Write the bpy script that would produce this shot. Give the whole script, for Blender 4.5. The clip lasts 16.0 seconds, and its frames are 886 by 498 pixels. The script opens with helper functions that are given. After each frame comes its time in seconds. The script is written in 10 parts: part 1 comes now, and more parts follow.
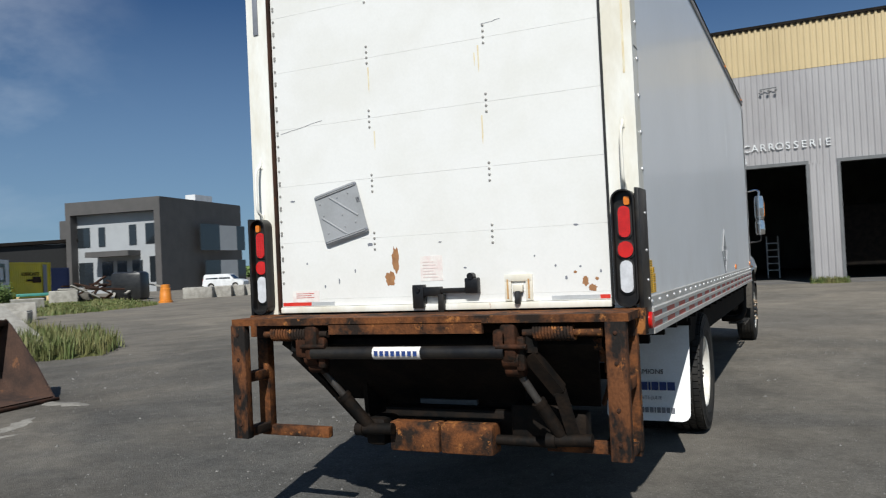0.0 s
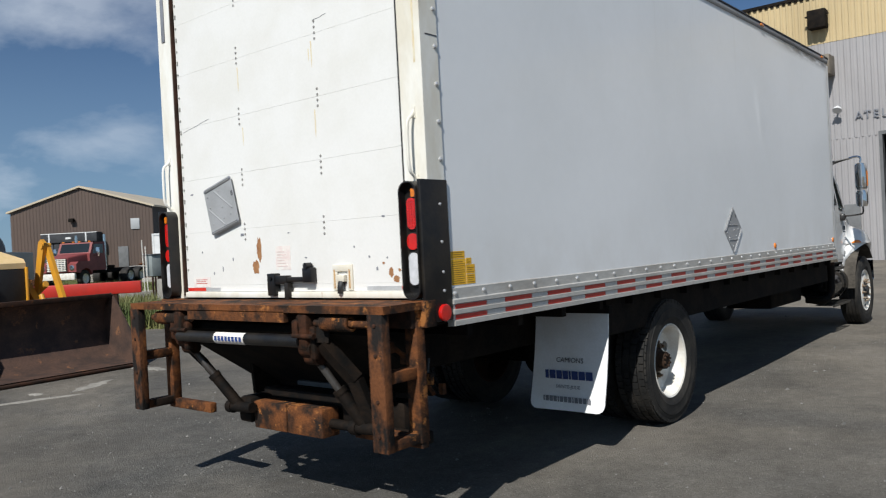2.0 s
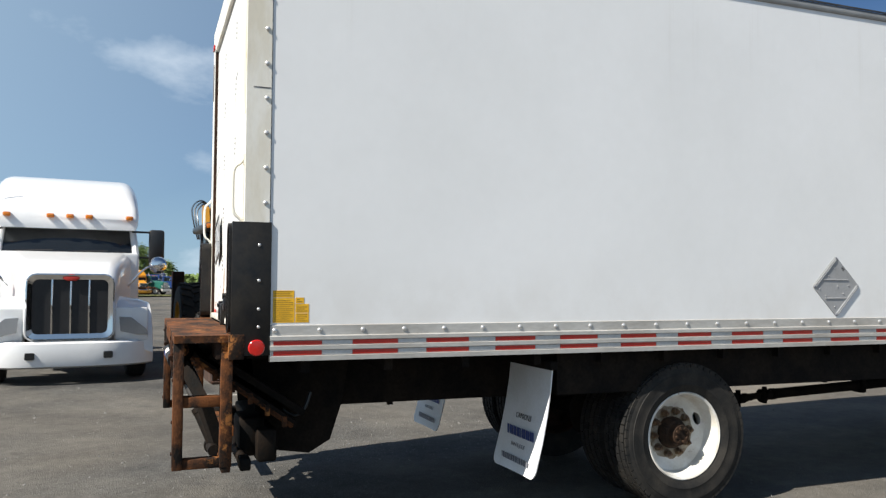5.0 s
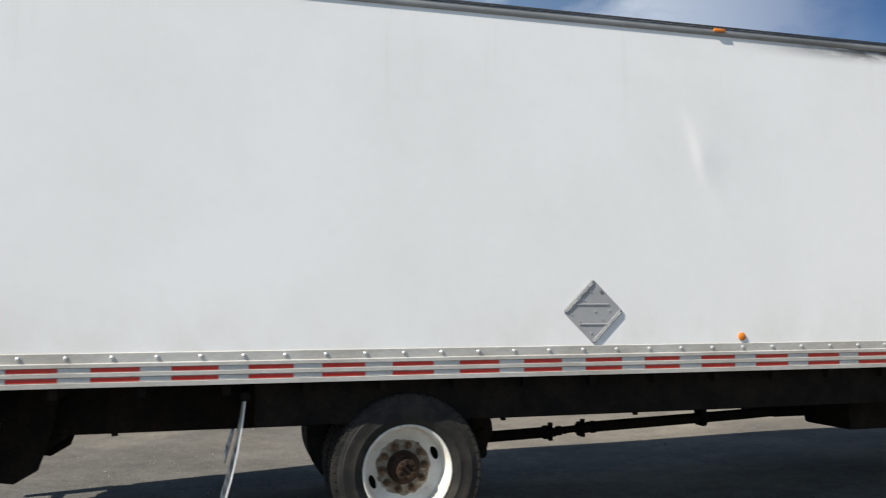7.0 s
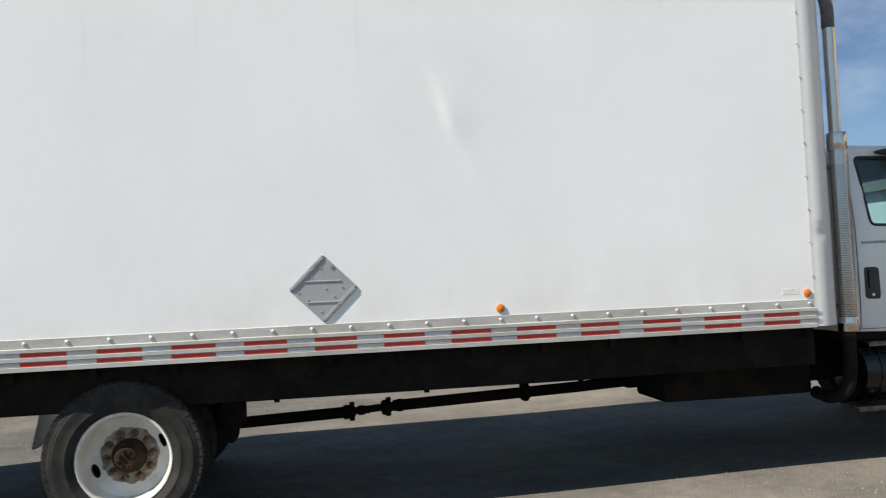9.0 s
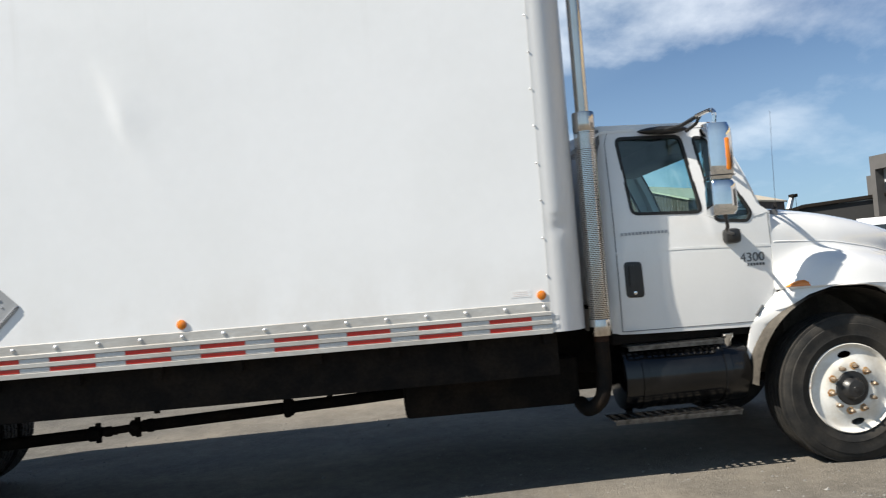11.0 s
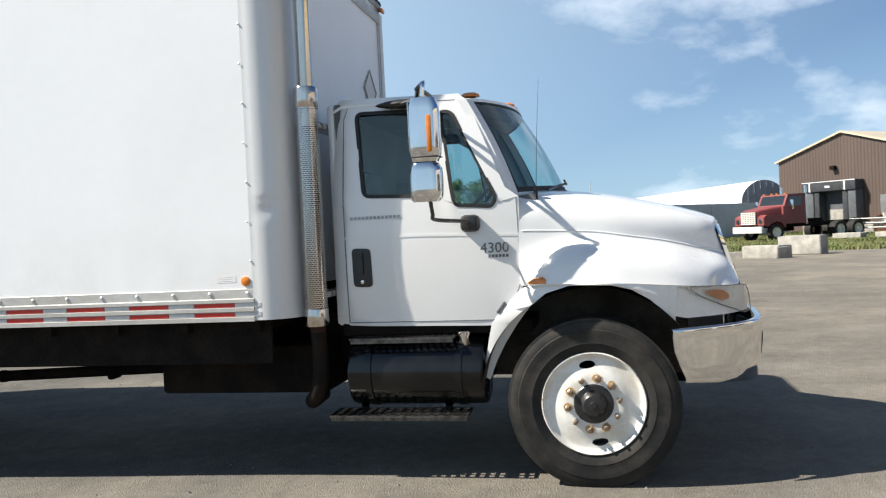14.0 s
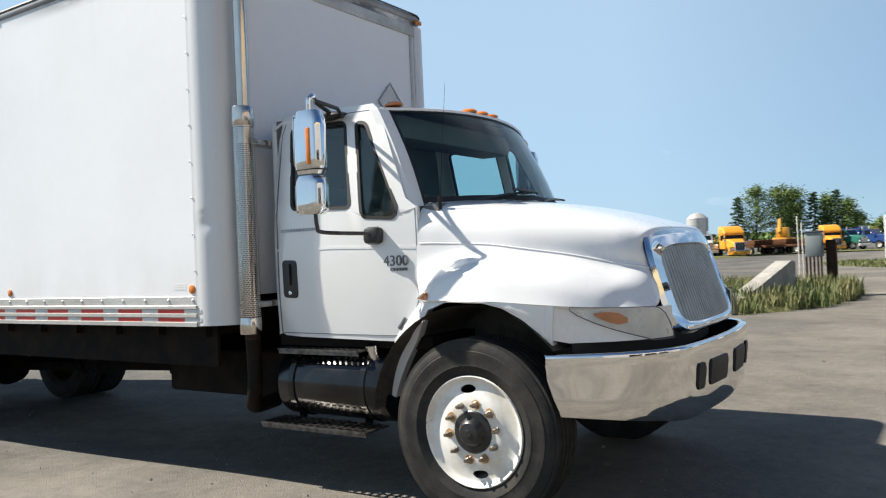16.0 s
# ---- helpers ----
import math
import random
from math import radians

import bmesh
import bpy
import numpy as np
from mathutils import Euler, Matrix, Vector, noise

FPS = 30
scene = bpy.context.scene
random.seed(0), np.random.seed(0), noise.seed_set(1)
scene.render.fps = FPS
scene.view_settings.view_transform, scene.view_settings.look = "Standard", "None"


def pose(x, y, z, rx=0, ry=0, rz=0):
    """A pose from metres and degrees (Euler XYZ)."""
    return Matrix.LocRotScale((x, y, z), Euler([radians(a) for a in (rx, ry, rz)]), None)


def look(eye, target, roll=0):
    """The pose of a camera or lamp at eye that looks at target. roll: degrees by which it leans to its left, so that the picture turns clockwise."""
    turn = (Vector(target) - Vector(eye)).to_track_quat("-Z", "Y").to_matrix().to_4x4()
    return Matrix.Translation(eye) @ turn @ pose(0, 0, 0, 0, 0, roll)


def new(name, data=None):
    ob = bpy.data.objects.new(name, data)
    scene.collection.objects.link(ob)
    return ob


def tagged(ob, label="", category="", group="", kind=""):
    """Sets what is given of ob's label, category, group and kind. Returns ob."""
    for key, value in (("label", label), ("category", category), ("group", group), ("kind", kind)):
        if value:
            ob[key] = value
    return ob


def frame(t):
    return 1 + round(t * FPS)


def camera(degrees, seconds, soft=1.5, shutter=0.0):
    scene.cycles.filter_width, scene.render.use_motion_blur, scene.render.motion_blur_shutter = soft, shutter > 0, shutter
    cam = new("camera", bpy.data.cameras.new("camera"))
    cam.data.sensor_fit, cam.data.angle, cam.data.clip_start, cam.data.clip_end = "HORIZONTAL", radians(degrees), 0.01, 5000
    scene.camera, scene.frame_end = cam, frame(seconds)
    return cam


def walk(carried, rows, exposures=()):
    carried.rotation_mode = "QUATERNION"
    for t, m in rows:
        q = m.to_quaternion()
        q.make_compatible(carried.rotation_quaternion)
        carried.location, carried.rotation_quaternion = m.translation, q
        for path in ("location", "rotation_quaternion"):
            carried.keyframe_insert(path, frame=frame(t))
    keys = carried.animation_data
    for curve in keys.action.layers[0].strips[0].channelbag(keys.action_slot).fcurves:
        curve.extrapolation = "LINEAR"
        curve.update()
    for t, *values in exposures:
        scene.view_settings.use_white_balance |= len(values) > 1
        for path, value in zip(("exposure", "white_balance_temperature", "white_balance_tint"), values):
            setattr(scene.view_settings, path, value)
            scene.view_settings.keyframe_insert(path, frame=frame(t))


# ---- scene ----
cam = camera(58.7, 16.0, soft=1.15, shutter=0.3)
PATH = [
    (0, (-0.1058, 0.0486, 1.4678), (-1.7990, 3.6714, 1.5522), -2.69),
    (0.5, (0.3822, 0.2487, 1.4711), (-1.5675, 3.7412, 1.4887), -2.21),
    (1, (0.8591, 0.5090, 1.4808), (-1.2893, 3.8829, 1.4328), -1.71),
    (1.5, (1.3078, 0.8394, 1.5250), (-1.0966, 4.0302, 1.7026), -2.60),
    (2, (1.7910, 1.1622, 1.4773), (-0.7929, 4.2157, 1.4617), -3.00),
    (2.5, (2.1847, 1.5129, 1.4898), (-0.6449, 4.3349, 1.6462), -1.34),
    (3, (2.5648, 1.9039, 1.4765), (-0.5227, 4.4470, 1.4765), -2.81),
    (3.5, (2.8850, 2.3251, 1.4782), (-0.4403, 4.5452, 1.5882), -0.49),
    (3.7, (3.0041, 2.5003, 1.4762), (-0.3352, 4.7024, 1.4630), -0.04),
    (5.8, (3.8658, 4.6851, 1.4780), (0.0035, 5.6920, 1.7396), -0.77),
    (6, (3.9276, 4.9376, 1.4816), (0.1129, 6.1294, 1.6477), -4.30),
    (6.5, (4.0753, 5.5266, 1.4706), (0.2408, 6.6320, 1.7449), -4.01),
    (7, (4.1998, 6.1658, 1.4585), (0.3465, 7.1844, 1.7973), -0.31),
    (7.5, (4.3233, 6.8001, 1.4228), (0.4243, 7.6444, 1.7144), -2.49),
    (8, (4.3695, 7.4042, 1.4452), (0.4509, 8.1843, 1.6353), 0.95),
    (8.5, (4.4069, 8.0104, 1.4752), (0.4876, 8.7316, 1.8204), -2.69),
    (8.7, (4.4084, 8.2643, 1.4774), (0.4688, 8.9181, 1.7053), -2.48),
    (10.8, (4.1503, 10.8305, 1.4734), (0.1688, 11.1462, 1.6928), -3.68),
    (11, (4.1413, 11.0851, 1.4732), (0.1558, 11.3974, 1.6067), -4.54),
    (11.5, (4.0234, 11.6458, 1.4521), (0.0372, 11.9184, 1.6411), -4.18),
    (12, (3.9068, 12.2198, 1.4566), (-0.0822, 12.4481, 1.6465), -5.07),
    (12.5, (3.8879, 12.7588, 1.4829), (-0.1086, 12.7941, 1.6468), -2.32),
    (13, (3.8165, 13.3148, 1.5183), (-0.1822, 13.2293, 1.5707), -3.76),
    (13.5, (3.7426, 13.8065, 1.5355), (-0.2211, 13.2875, 1.3945), -4.63),
    (14, (3.6581, 14.3023, 1.5337), (-0.2597, 13.4997, 1.4547), -2.81),
    (14.5, (3.5552, 14.8232, 1.5375), (-0.2912, 13.7257, 1.5140), -1.92),
    (15, (3.3248, 15.3576, 1.4982), (-0.3815, 13.8555, 1.5846), 0.12),
    (15.5, (3.0015, 15.9316, 1.4714), (-0.5460, 14.0842, 1.5244), -3.00),
    (16, (2.6121, 16.4297, 1.4437), (-0.7391, 14.2462, 1.4822), -2.49),
]
EXPOSURES = [(0.0, 0.08, 6200, 8), (1.5, 0.09, 6230, 9), (2.5, 0.18, 6290, 9), (3.7, 0.43, 6450, 9), (5.8, 0.74, 6700, 9), (8.5, 0.76, 6760, 9), (11.0, 0.90, 6740, 9), (12.5, 1.02, 6700, 9), (16.0, 1.04, 6680, 9)]
walk(cam, [(t, look(eye, target, roll)) for t, eye, target, roll in PATH], EXPOSURES)

# ---- daylight: high sun behind the truck's tail, a little to its right ----
SUN_FROM = Vector((0.29, -0.96, 1.0)).normalized()
sun = new("sun", bpy.data.lights.new("sun", "SUN"))
sun.data.energy, sun.data.angle, sun.data.color = 5.0, radians(0.53), (1.0, 0.95, 0.87)
sun.matrix_world = look(SUN_FROM * 60, (0, 0, 0))

world = bpy.data.worlds.new("sky")
scene.world = world
world.use_nodes = True
wn, wl = world.node_tree.nodes, world.node_tree.links
wn.clear()


def wnode(kind, **values):
    n = wn.new(kind)
    for key, value in values.items():
        n.inputs[key].default_value = value
    return n


sky = wn.new("ShaderNodeTexSky")
sky.sky_type, sky.sun_disc = "NISHITA", False
sky.sun_elevation, sky.sun_rotation = math.asin(SUN_FROM.z), math.atan2(SUN_FROM.x, SUN_FROM.y)
sky.air_density, sky.dust_density, sky.ozone_density = 1.0, 0.2, 2.2
way = wn.new("ShaderNodeTexCoord")
flat = wn.new("ShaderNodeSeparateXYZ")
wl.new(way.outputs["Generated"], flat.inputs[0])
lift = wn.new("ShaderNodeMath")
lift.operation = "ADD"
lift.inputs[1].default_value = 0.34
wl.new(flat.outputs["Z"], lift.inputs[0])
over = []
for axis in ("X", "Y"):
    n = wn.new("ShaderNodeMath")
    n.operation = "DIVIDE"
    wl.new(flat.outputs[axis], n.inputs[0])
    wl.new(lift.outputs[0], n.inputs[1])
    over.append(n)
plane = wn.new("ShaderNodeCombineXYZ")
wl.new(over[0].outputs[0], plane.inputs[0])
wl.new(over[1].outputs[0], plane.inputs[1])
billow = wnode("ShaderNodeTexNoise", Scale=2.3, Detail=10.0, Roughness=0.56, Distortion=0.1)
wl.new(plane.outputs[0], billow.inputs["Vector"])
banks = wnode("ShaderNodeTexNoise", Scale=0.75, Detail=3.0, Roughness=0.5)
wl.new(plane.outputs[0], banks.inputs["Vector"])
both = wn.new("ShaderNodeMath")
both.operation = "MULTIPLY"
wl.new(billow.outputs[0], both.inputs[0])
wl.new(banks.outputs[0], both.inputs[1])
cover = wn.new("ShaderNodeValToRGB")
cover.color_ramp.elements[0].position, cover.color_ramp.elements[1].position = 0.272, 0.372
cover.color_ramp.elements[0].color, cover.color_ramp.elements[1].color = (0, 0, 0, 1), (0.78, 0.78, 0.78, 1)
wl.new(both.outputs[0], cover.inputs[0])
# the bank of cloud stands in the west and thins out northwards
west = wn.new("ShaderNodeVectorMath")
west.operation = "DOT_PRODUCT"
west.inputs[1].default_value = (-0.99, -0.1, 0.25)
wl.new(way.outputs["Generated"], west.inputs[0])
gather = wn.new("ShaderNodeMapRange")
gather.inputs["From Min"].default_value, gather.inputs["From Max"].default_value = 0.67, 0.98
wl.new(west.outputs["Value"], gather.inputs[0])
bank = wn.new("ShaderNodeMath")
bank.operation = "MULTIPLY"
wl.new(cover.outputs[0], bank.inputs[0])
wl.new(gather.outputs[0], bank.inputs[1])
cloudy = wn.new("ShaderNodeMix")
cloudy.data_type = "RGBA"
cloudy.inputs[7].default_value = (15.5, 16.2, 17.6, 1)
wl.new(bank.outputs[0], cloudy.inputs[0])
tint = wn.new("ShaderNodeMix")
tint.data_type, tint.blend_type = "RGBA", "MULTIPLY"
tint.inputs[0].default_value = 1.0
tint.inputs[7].default_value = (0.34, 0.655, 1.04, 1)
wl.new(sky.outputs[0], tint.inputs[6])
wl.new(tint.outputs[2], cloudy.inputs[6])
low = wn.new("ShaderNodeMapRange")
low.inputs["From Min"].default_value, low.inputs["From Max"].default_value = 0.36, -0.04
low.inputs["To Max"].default_value = 0.72
wl.new(flat.outputs["Z"], low.inputs[0])
# the sky pales towards the sun's side
sunward = wn.new("ShaderNodeVectorMath")
sunward.operation = "DOT_PRODUCT"
sunward.inputs[1].default_value = (0.29, -0.96, 0.0)
wl.new(way.outputs["Generated"], sunward.inputs[0])
pale = wn.new("ShaderNodeMapRange")
pale.inputs["From Min"].default_value, pale.inputs["From Max"].default_value = -0.9, 0.05
pale.inputs["To Max"].default_value = 0.72
wl.new(sunward.outputs["Value"], pale.inputs[0])
high_up = wn.new("ShaderNodeMapRange")
high_up.inputs["From Min"].default_value, high_up.inputs["From Max"].default_value = 0.38, 0.85
high_up.inputs["To Min"].default_value, high_up.inputs["To Max"].default_value = 1.0, 0.15
wl.new(flat.outputs["Z"], high_up.inputs[0])
pale_low = wn.new("ShaderNodeMath")
pale_low.operation = "MULTIPLY"
wl.new(pale.outputs[0], pale_low.inputs[0])
wl.new(high_up.outputs[0], pale_low.inputs[1])
misty = wn.new("ShaderNodeMath")
misty.operation = "MAXIMUM"
wl.new(low.outputs[0], misty.inputs[0])
wl.new(pale_low.outputs[0], misty.inputs[1])
haze = wn.new("ShaderNodeMix")
haze.data_type = "RGBA"
haze.inputs[7].default_value = (7.5, 10.4, 13.2, 1)
wl.new(misty.outputs[0], haze.inputs[0])
wl.new(cloudy.outputs[2], haze.inputs[6])
glow = wnode("ShaderNodeBackground", Strength=0.040)
wl.new(haze.outputs[2], glow.inputs[0])
wout = wn.new("ShaderNodeOutputWorld")
wl.new(glow.outputs[0], wout.inputs[0])


# ---- materials ----
def material(name, color, rough=0.5, metal=0.0, second=None, scale=3.0, spread=(0.4, 0.62), fine=60.0, grain=0.08,
             bump=0.0, bump_scale=None, rough_var=0.1, coat=0.0, stretch=(1, 1, 1), spots=None, random_tint=0.0):
    """A surface in its real colour: broad patches of a second colour, fine grain, uneven gloss and fine relief."""
    m = bpy.data.materials.new(name)
    m.use_nodes = True
    t = m.node_tree
    n, l = t.nodes, t.links
    b = n["Principled BSDF"]
    place = n.new("ShaderNodeTexCoord")
    fit = n.new("ShaderNodeMapping")
    fit.inputs["Scale"].default_value = stretch
    l.new(place.outputs["Object"], fit.inputs[0])
    broad = n.new("ShaderNodeTexNoise")
    broad.inputs["Scale"].default_value, broad.inputs["Detail"].default_value = scale, 6.0
    broad.inputs["Roughness"].default_value = 0.62
    l.new(fit.outputs[0], broad.inputs["Vector"])
    ramp = n.new("ShaderNodeValToRGB")
    ramp.color_ramp.elements[0].position, ramp.color_ramp.elements[1].position = spread
    second = second or tuple(c * 0.82 for c in color)
    ramp.color_ramp.elements[0].color = (*color, 1)
    ramp.color_ramp.elements[1].color = (*second, 1)
    l.new(broad.outputs[0], ramp.inputs[0])
    small = n.new("ShaderNodeTexNoise")
    small.inputs["Scale"].default_value, small.inputs["Detail"].default_value = fine, 4.0
    l.new(fit.outputs[0], small.inputs["Vector"])
    shade = n.new("ShaderNodeMapRange")
    shade.inputs["To Min"].default_value, shade.inputs["To Max"].default_value = 1 - 2 * grain, 1 + 2 * grain
    l.new(small.outputs[0], shade.inputs[0])
    last = n.new("ShaderNodeVectorMath")
    last.operation = "SCALE"
    l.new(ramp.outputs[0], last.inputs[0])
    l.new(shade.outputs[0], last.inputs["Scale"])
    if random_tint:
        info = n.new("ShaderNodeObjectInfo")
        tint = n.new("ShaderNodeMapRange")
        tint.inputs["To Min"].default_value, tint.inputs["To Max"].default_value = 1 - random_tint, 1 + random_tint
        l.new(info.outputs["Random"], tint.inputs[0])
        again = n.new("ShaderNodeVectorMath")
        again.operation = "SCALE"
        l.new(last.outputs[0], again.inputs[0])
        l.new(tint.outputs[0], again.inputs["Scale"])
        last = again
    top = last.outputs[0]
    if spots:
        spot_color, spot_scale, limit = spots
        blot = n.new("ShaderNodeTexNoise")
        blot.inputs["Scale"].default_value, blot.inputs["Detail"].default_value = spot_scale, 8.0
        blot.inputs["Roughness"].default_value = 0.7
        l.new(fit.outputs[0], blot.inputs["Vector"])
        cut = n.new("ShaderNodeMapRange")
        cut.inputs["From Min"].default_value, cut.inputs["From Max"].default_value = limit, limit + 0.06
        l.new(blot.outputs[0], cut.inputs[0])
        mix = n.new("ShaderNodeMix")
        mix.data_type = "RGBA"
        mix.inputs[7].default_value = (*spot_color, 1)
        l.new(cut.outputs[0], mix.inputs[0])
        l.new(top, mix.inputs[6])
        top = mix.outputs[2]
    l.new(top, b.inputs["Base Color"])
    gloss = n.new("ShaderNodeMapRange")
    gloss.inputs["To Min"].default_value = max(0.02, rough - rough_var)
    gloss.inputs["To Max"].default_value = min(1.0, rough + rough_var)
    l.new(broad.outputs[0], gloss.inputs[0])
    l.new(gloss.outputs[0], b.inputs["Roughness"])
    b.inputs["Metallic"].default_value = metal
    if rough > 0.7:
        b.inputs["Specular IOR Level"].default_value = 0.2
    b.inputs["Coat Weight"].default_value = coat
    b.inputs["Coat Roughness"].default_value = 0.06
    if bump:
        rise = n.new("ShaderNodeBump")
        rise.inputs["Strength"].default_value, rise.inputs["Distance"].default_value = 1.0, bump
        if bump_scale:
            other = n.new("ShaderNodeTexNoise")
            other.inputs["Scale"].default_value, other.inputs["Detail"].default_value = bump_scale, 5.0
            l.new(fit.outputs[0], other.inputs["Vector"])
            l.new(other.outputs[0], rise.inputs["Height"])
        else:
            l.new(small.outputs[0], rise.inputs["Height"])
        l.new(rise.outputs[0], b.inputs["Normal"])
    return m


def lens(name, color, rough=0.15):
    m = material(name, color, rough, grain=0.03, scale=20, fine=200, rough_var=0.05, coat=0.6)
    return m


def glass(name, color, rough=0.0, ior=1.45):
    """A pane: a thin sheet that lets light through, tinted, with a mirror gloss on top."""
    m = bpy.data.materials.new(name)
    m.use_nodes = True
    n, l = m.node_tree.nodes, m.node_tree.links
    n.remove(n["Principled BSDF"])
    clear = n.new("ShaderNodeBsdfTransparent")
    clear.inputs[0].default_value = (*color, 1)
    shine = n.new("ShaderNodeBsdfGlossy")
    shine.inputs["Roughness"].default_value = rough
    edge = n.new("ShaderNodeLayerWeight")
    edge.inputs[0].default_value = 0.5
    steep = n.new("ShaderNodeMath")
    steep.operation = "POWER"
    steep.inputs[1].default_value = 5.0
    l.new(edge.outputs["Facing"], steep.inputs[0])
    gloss = n.new("ShaderNodeMapRange")
    gloss.inputs["To Min"].default_value, gloss.inputs["To Max"].default_value = ((ior - 1) / (ior + 1)) ** 2, 0.9
    l.new(steep.outputs[0], gloss.inputs[0])
    mix = n.new("ShaderNodeMixShader")
    l.new(gloss.outputs[0], mix.inputs[0])
    l.new(clear.outputs[0], mix.inputs[1])
    l.new(shine.outputs[0], mix.inputs[2])
    l.new(mix.outputs[0], n["Material Output"].inputs[0])
    return m


# ---- mesh building ----
def add_box(bm, lo, hi, m=None, chamfer=0.0):
    x0, y0, z0 = lo
    x1, y1, z1 = hi
    v = [bm.verts.new(p) for p in ((x0, y0, z0), (x1, y0, z0), (x1, y1, z0), (x0, y1, z0), (x0, y0, z1), (x1, y0, z1), (x1, y1, z1), (x0, y1, z1))]
    f = [bm.faces.new([v[i] for i in q]) for q in ((0, 3, 2, 1), (4, 5, 6, 7), (0, 1, 5, 4), (1, 2, 6, 5), (2, 3, 7, 6), (3, 0, 4, 7))]
    if chamfer:
        edges = list({e for q in f for e in q.edges})
        made = bmesh.ops.bevel(bm, geom=edges, offset=chamfer, segments=2, profile=0.5, affect="EDGES", clamp_overlap=True)
        v = list({w for q in made["faces"] for w in q.verts} | {w for w in v if w.is_valid})
    if m is not None:
        for w in v:
            w.co = m @ w.co
    return v


def add_loft(bm, rings, closed=True, caps=True):
    """Quads between rings of equally many points."""
    rows = [[bm.verts.new(p) for p in ring] for ring in rings]
    count = len(rows[0])
    for a, b in zip(rows, rows[1:]):
        for i in range(count if closed else count - 1):
            j = (i + 1) % count
            bm.faces.new((a[i], a[j], b[j], b[i]))
    if caps and closed:
        bm.faces.new(list(reversed(rows[0])))
        bm.faces.new(rows[-1])
    return rows


def frame_of(axis):
    axis = Vector(axis).normalized()
    side = axis.cross(Vector((0, 0, 1)))
    if side.length < 1e-3:
        side = Vector((1, 0, 0))
    side.normalize()
    return axis, side, side.cross(axis)


def add_lathe(bm, origin, axis, profile, seg=32, caps=True):
    """A turned body: profile holds (distance along the axis, radius)."""
    axis, side, up = frame_of(axis)
    origin = Vector(origin)
    rings = [[origin + axis * h + (side * math.cos(a) + up * math.sin(a)) * r for a in (2 * math.pi * i / seg for i in range(seg))] for h, r in profile]
    return add_loft(bm, rings, True, caps)


def add_rod(bm, a, b, r, r2=None, seg=14):
    a, b = Vector(a), Vector(b)
    return add_lathe(bm, a, b - a, [(0, r), ((b - a).length, r2 if r2 is not None else r)], seg)


def add_tube(bm, points, r, seg=10, closed_ends=True):
    """A pipe of even thickness along points."""
    pts = [Vector(p) for p in points]
    rings = []
    side = None
    for i, p in enumerate(pts):
        ahead = (pts[min(i + 1, len(pts) - 1)] - pts[max(i - 1, 0)]).normalized()
        if side is None:
            side = frame_of(ahead)[1]
        side = (side - ahead * side.dot(ahead)).normalized()
        up = side.cross(ahead)
        rad = r[i] if isinstance(r, (list, tuple)) else r
        rings.append([p + (side * math.cos(a) + up * math.sin(a)) * rad for a in (2 * math.pi * k / seg for k in range(seg))])
    return add_loft(bm, rings, True, closed_ends)


def smooth_line(points, steps=6):
    """A rounded line through points (Catmull-Rom)."""
    p = [Vector(q) for q in points]
    p = [p[0] * 2 - p[1], *p, p[-1] * 2 - p[-2]]
    out = []
    for a, b, c, d in zip(p, p[1:], p[2:], p[3:]):
        for k in range(steps):
            t = k / steps
            out.append(0.5 * (2 * b + (c - a) * t + (2 * a - 5 * b + 4 * c - d) * t * t + (3 * b - a - 3 * c + d) * t ** 3))
    return [*out, p[-2]]


def add_prism(bm, outline, axis, a, b):
    """An outline in the plane across the axis, given as the two other coordinates in order, carried from a to b along it."""
    def at(u, v, w):
        return {"x": (w, u, v), "y": (u, w, v), "z": (u, v, w)}[axis]
    low = [bm.verts.new(at(u, v, a)) for u, v in outline]
    high = [bm.verts.new(at(u, v, b)) for u, v in outline]
    n = len(outline)
    for i in range(n):
        j = (i + 1) % n
        bm.faces.new((low[i], low[j], high[j], high[i]))
    bm.faces.new(list(reversed(low)))
    bm.faces.new(high)
    return low + high


def rounded(w, h, r, steps=4, cx=0.0, cy=0.0):
    """The outline of a rectangle with round corners."""
    out = []
    for sx, sy, start in ((1, 1, 0), (-1, 1, 90), (-1, -1, 180), (1, -1, 270)):
        for k in range(steps + 1):
            a = radians(start + 90 * k / steps)
            out.append((cx + sx * (w / 2 - r) + r * math.cos(a), cy + sy * (h / 2 - r) + r * math.sin(a)))
    return out


def move(bm, verts, m):
    for v in verts:
        v.co = m @ v.co


def mesh_of(name, bm, mat, soft=35, chamfer=0.0):
    if chamfer:
        edges = [e for e in bm.edges if len(e.link_faces) == 2 and e.calc_face_angle(0) > radians(50)]
        bmesh.ops.bevel(bm, geom=edges, offset=chamfer, segments=2, profile=0.6, affect="EDGES", clamp_overlap=True)
    bmesh.ops.recalc_face_normals(bm, faces=bm.faces)
    me = bpy.data.meshes.new(name)
    bm.to_mesh(me)
    bm.free()
    me.materials.append(mat)
    if soft:
        me.polygons.foreach_set("use_smooth", [True] * len(me.polygons))
        me.set_sharp_from_angle(angle=radians(soft))
    return me


def thing(name, label, category, at=(0, 0, 0), group="", turn=0.0):
    ob = new(name)
    ob.empty_display_size = 0.2
    ob.matrix_world = pose(*at, 0, 0, turn)
    return tagged(ob, label, category, group)


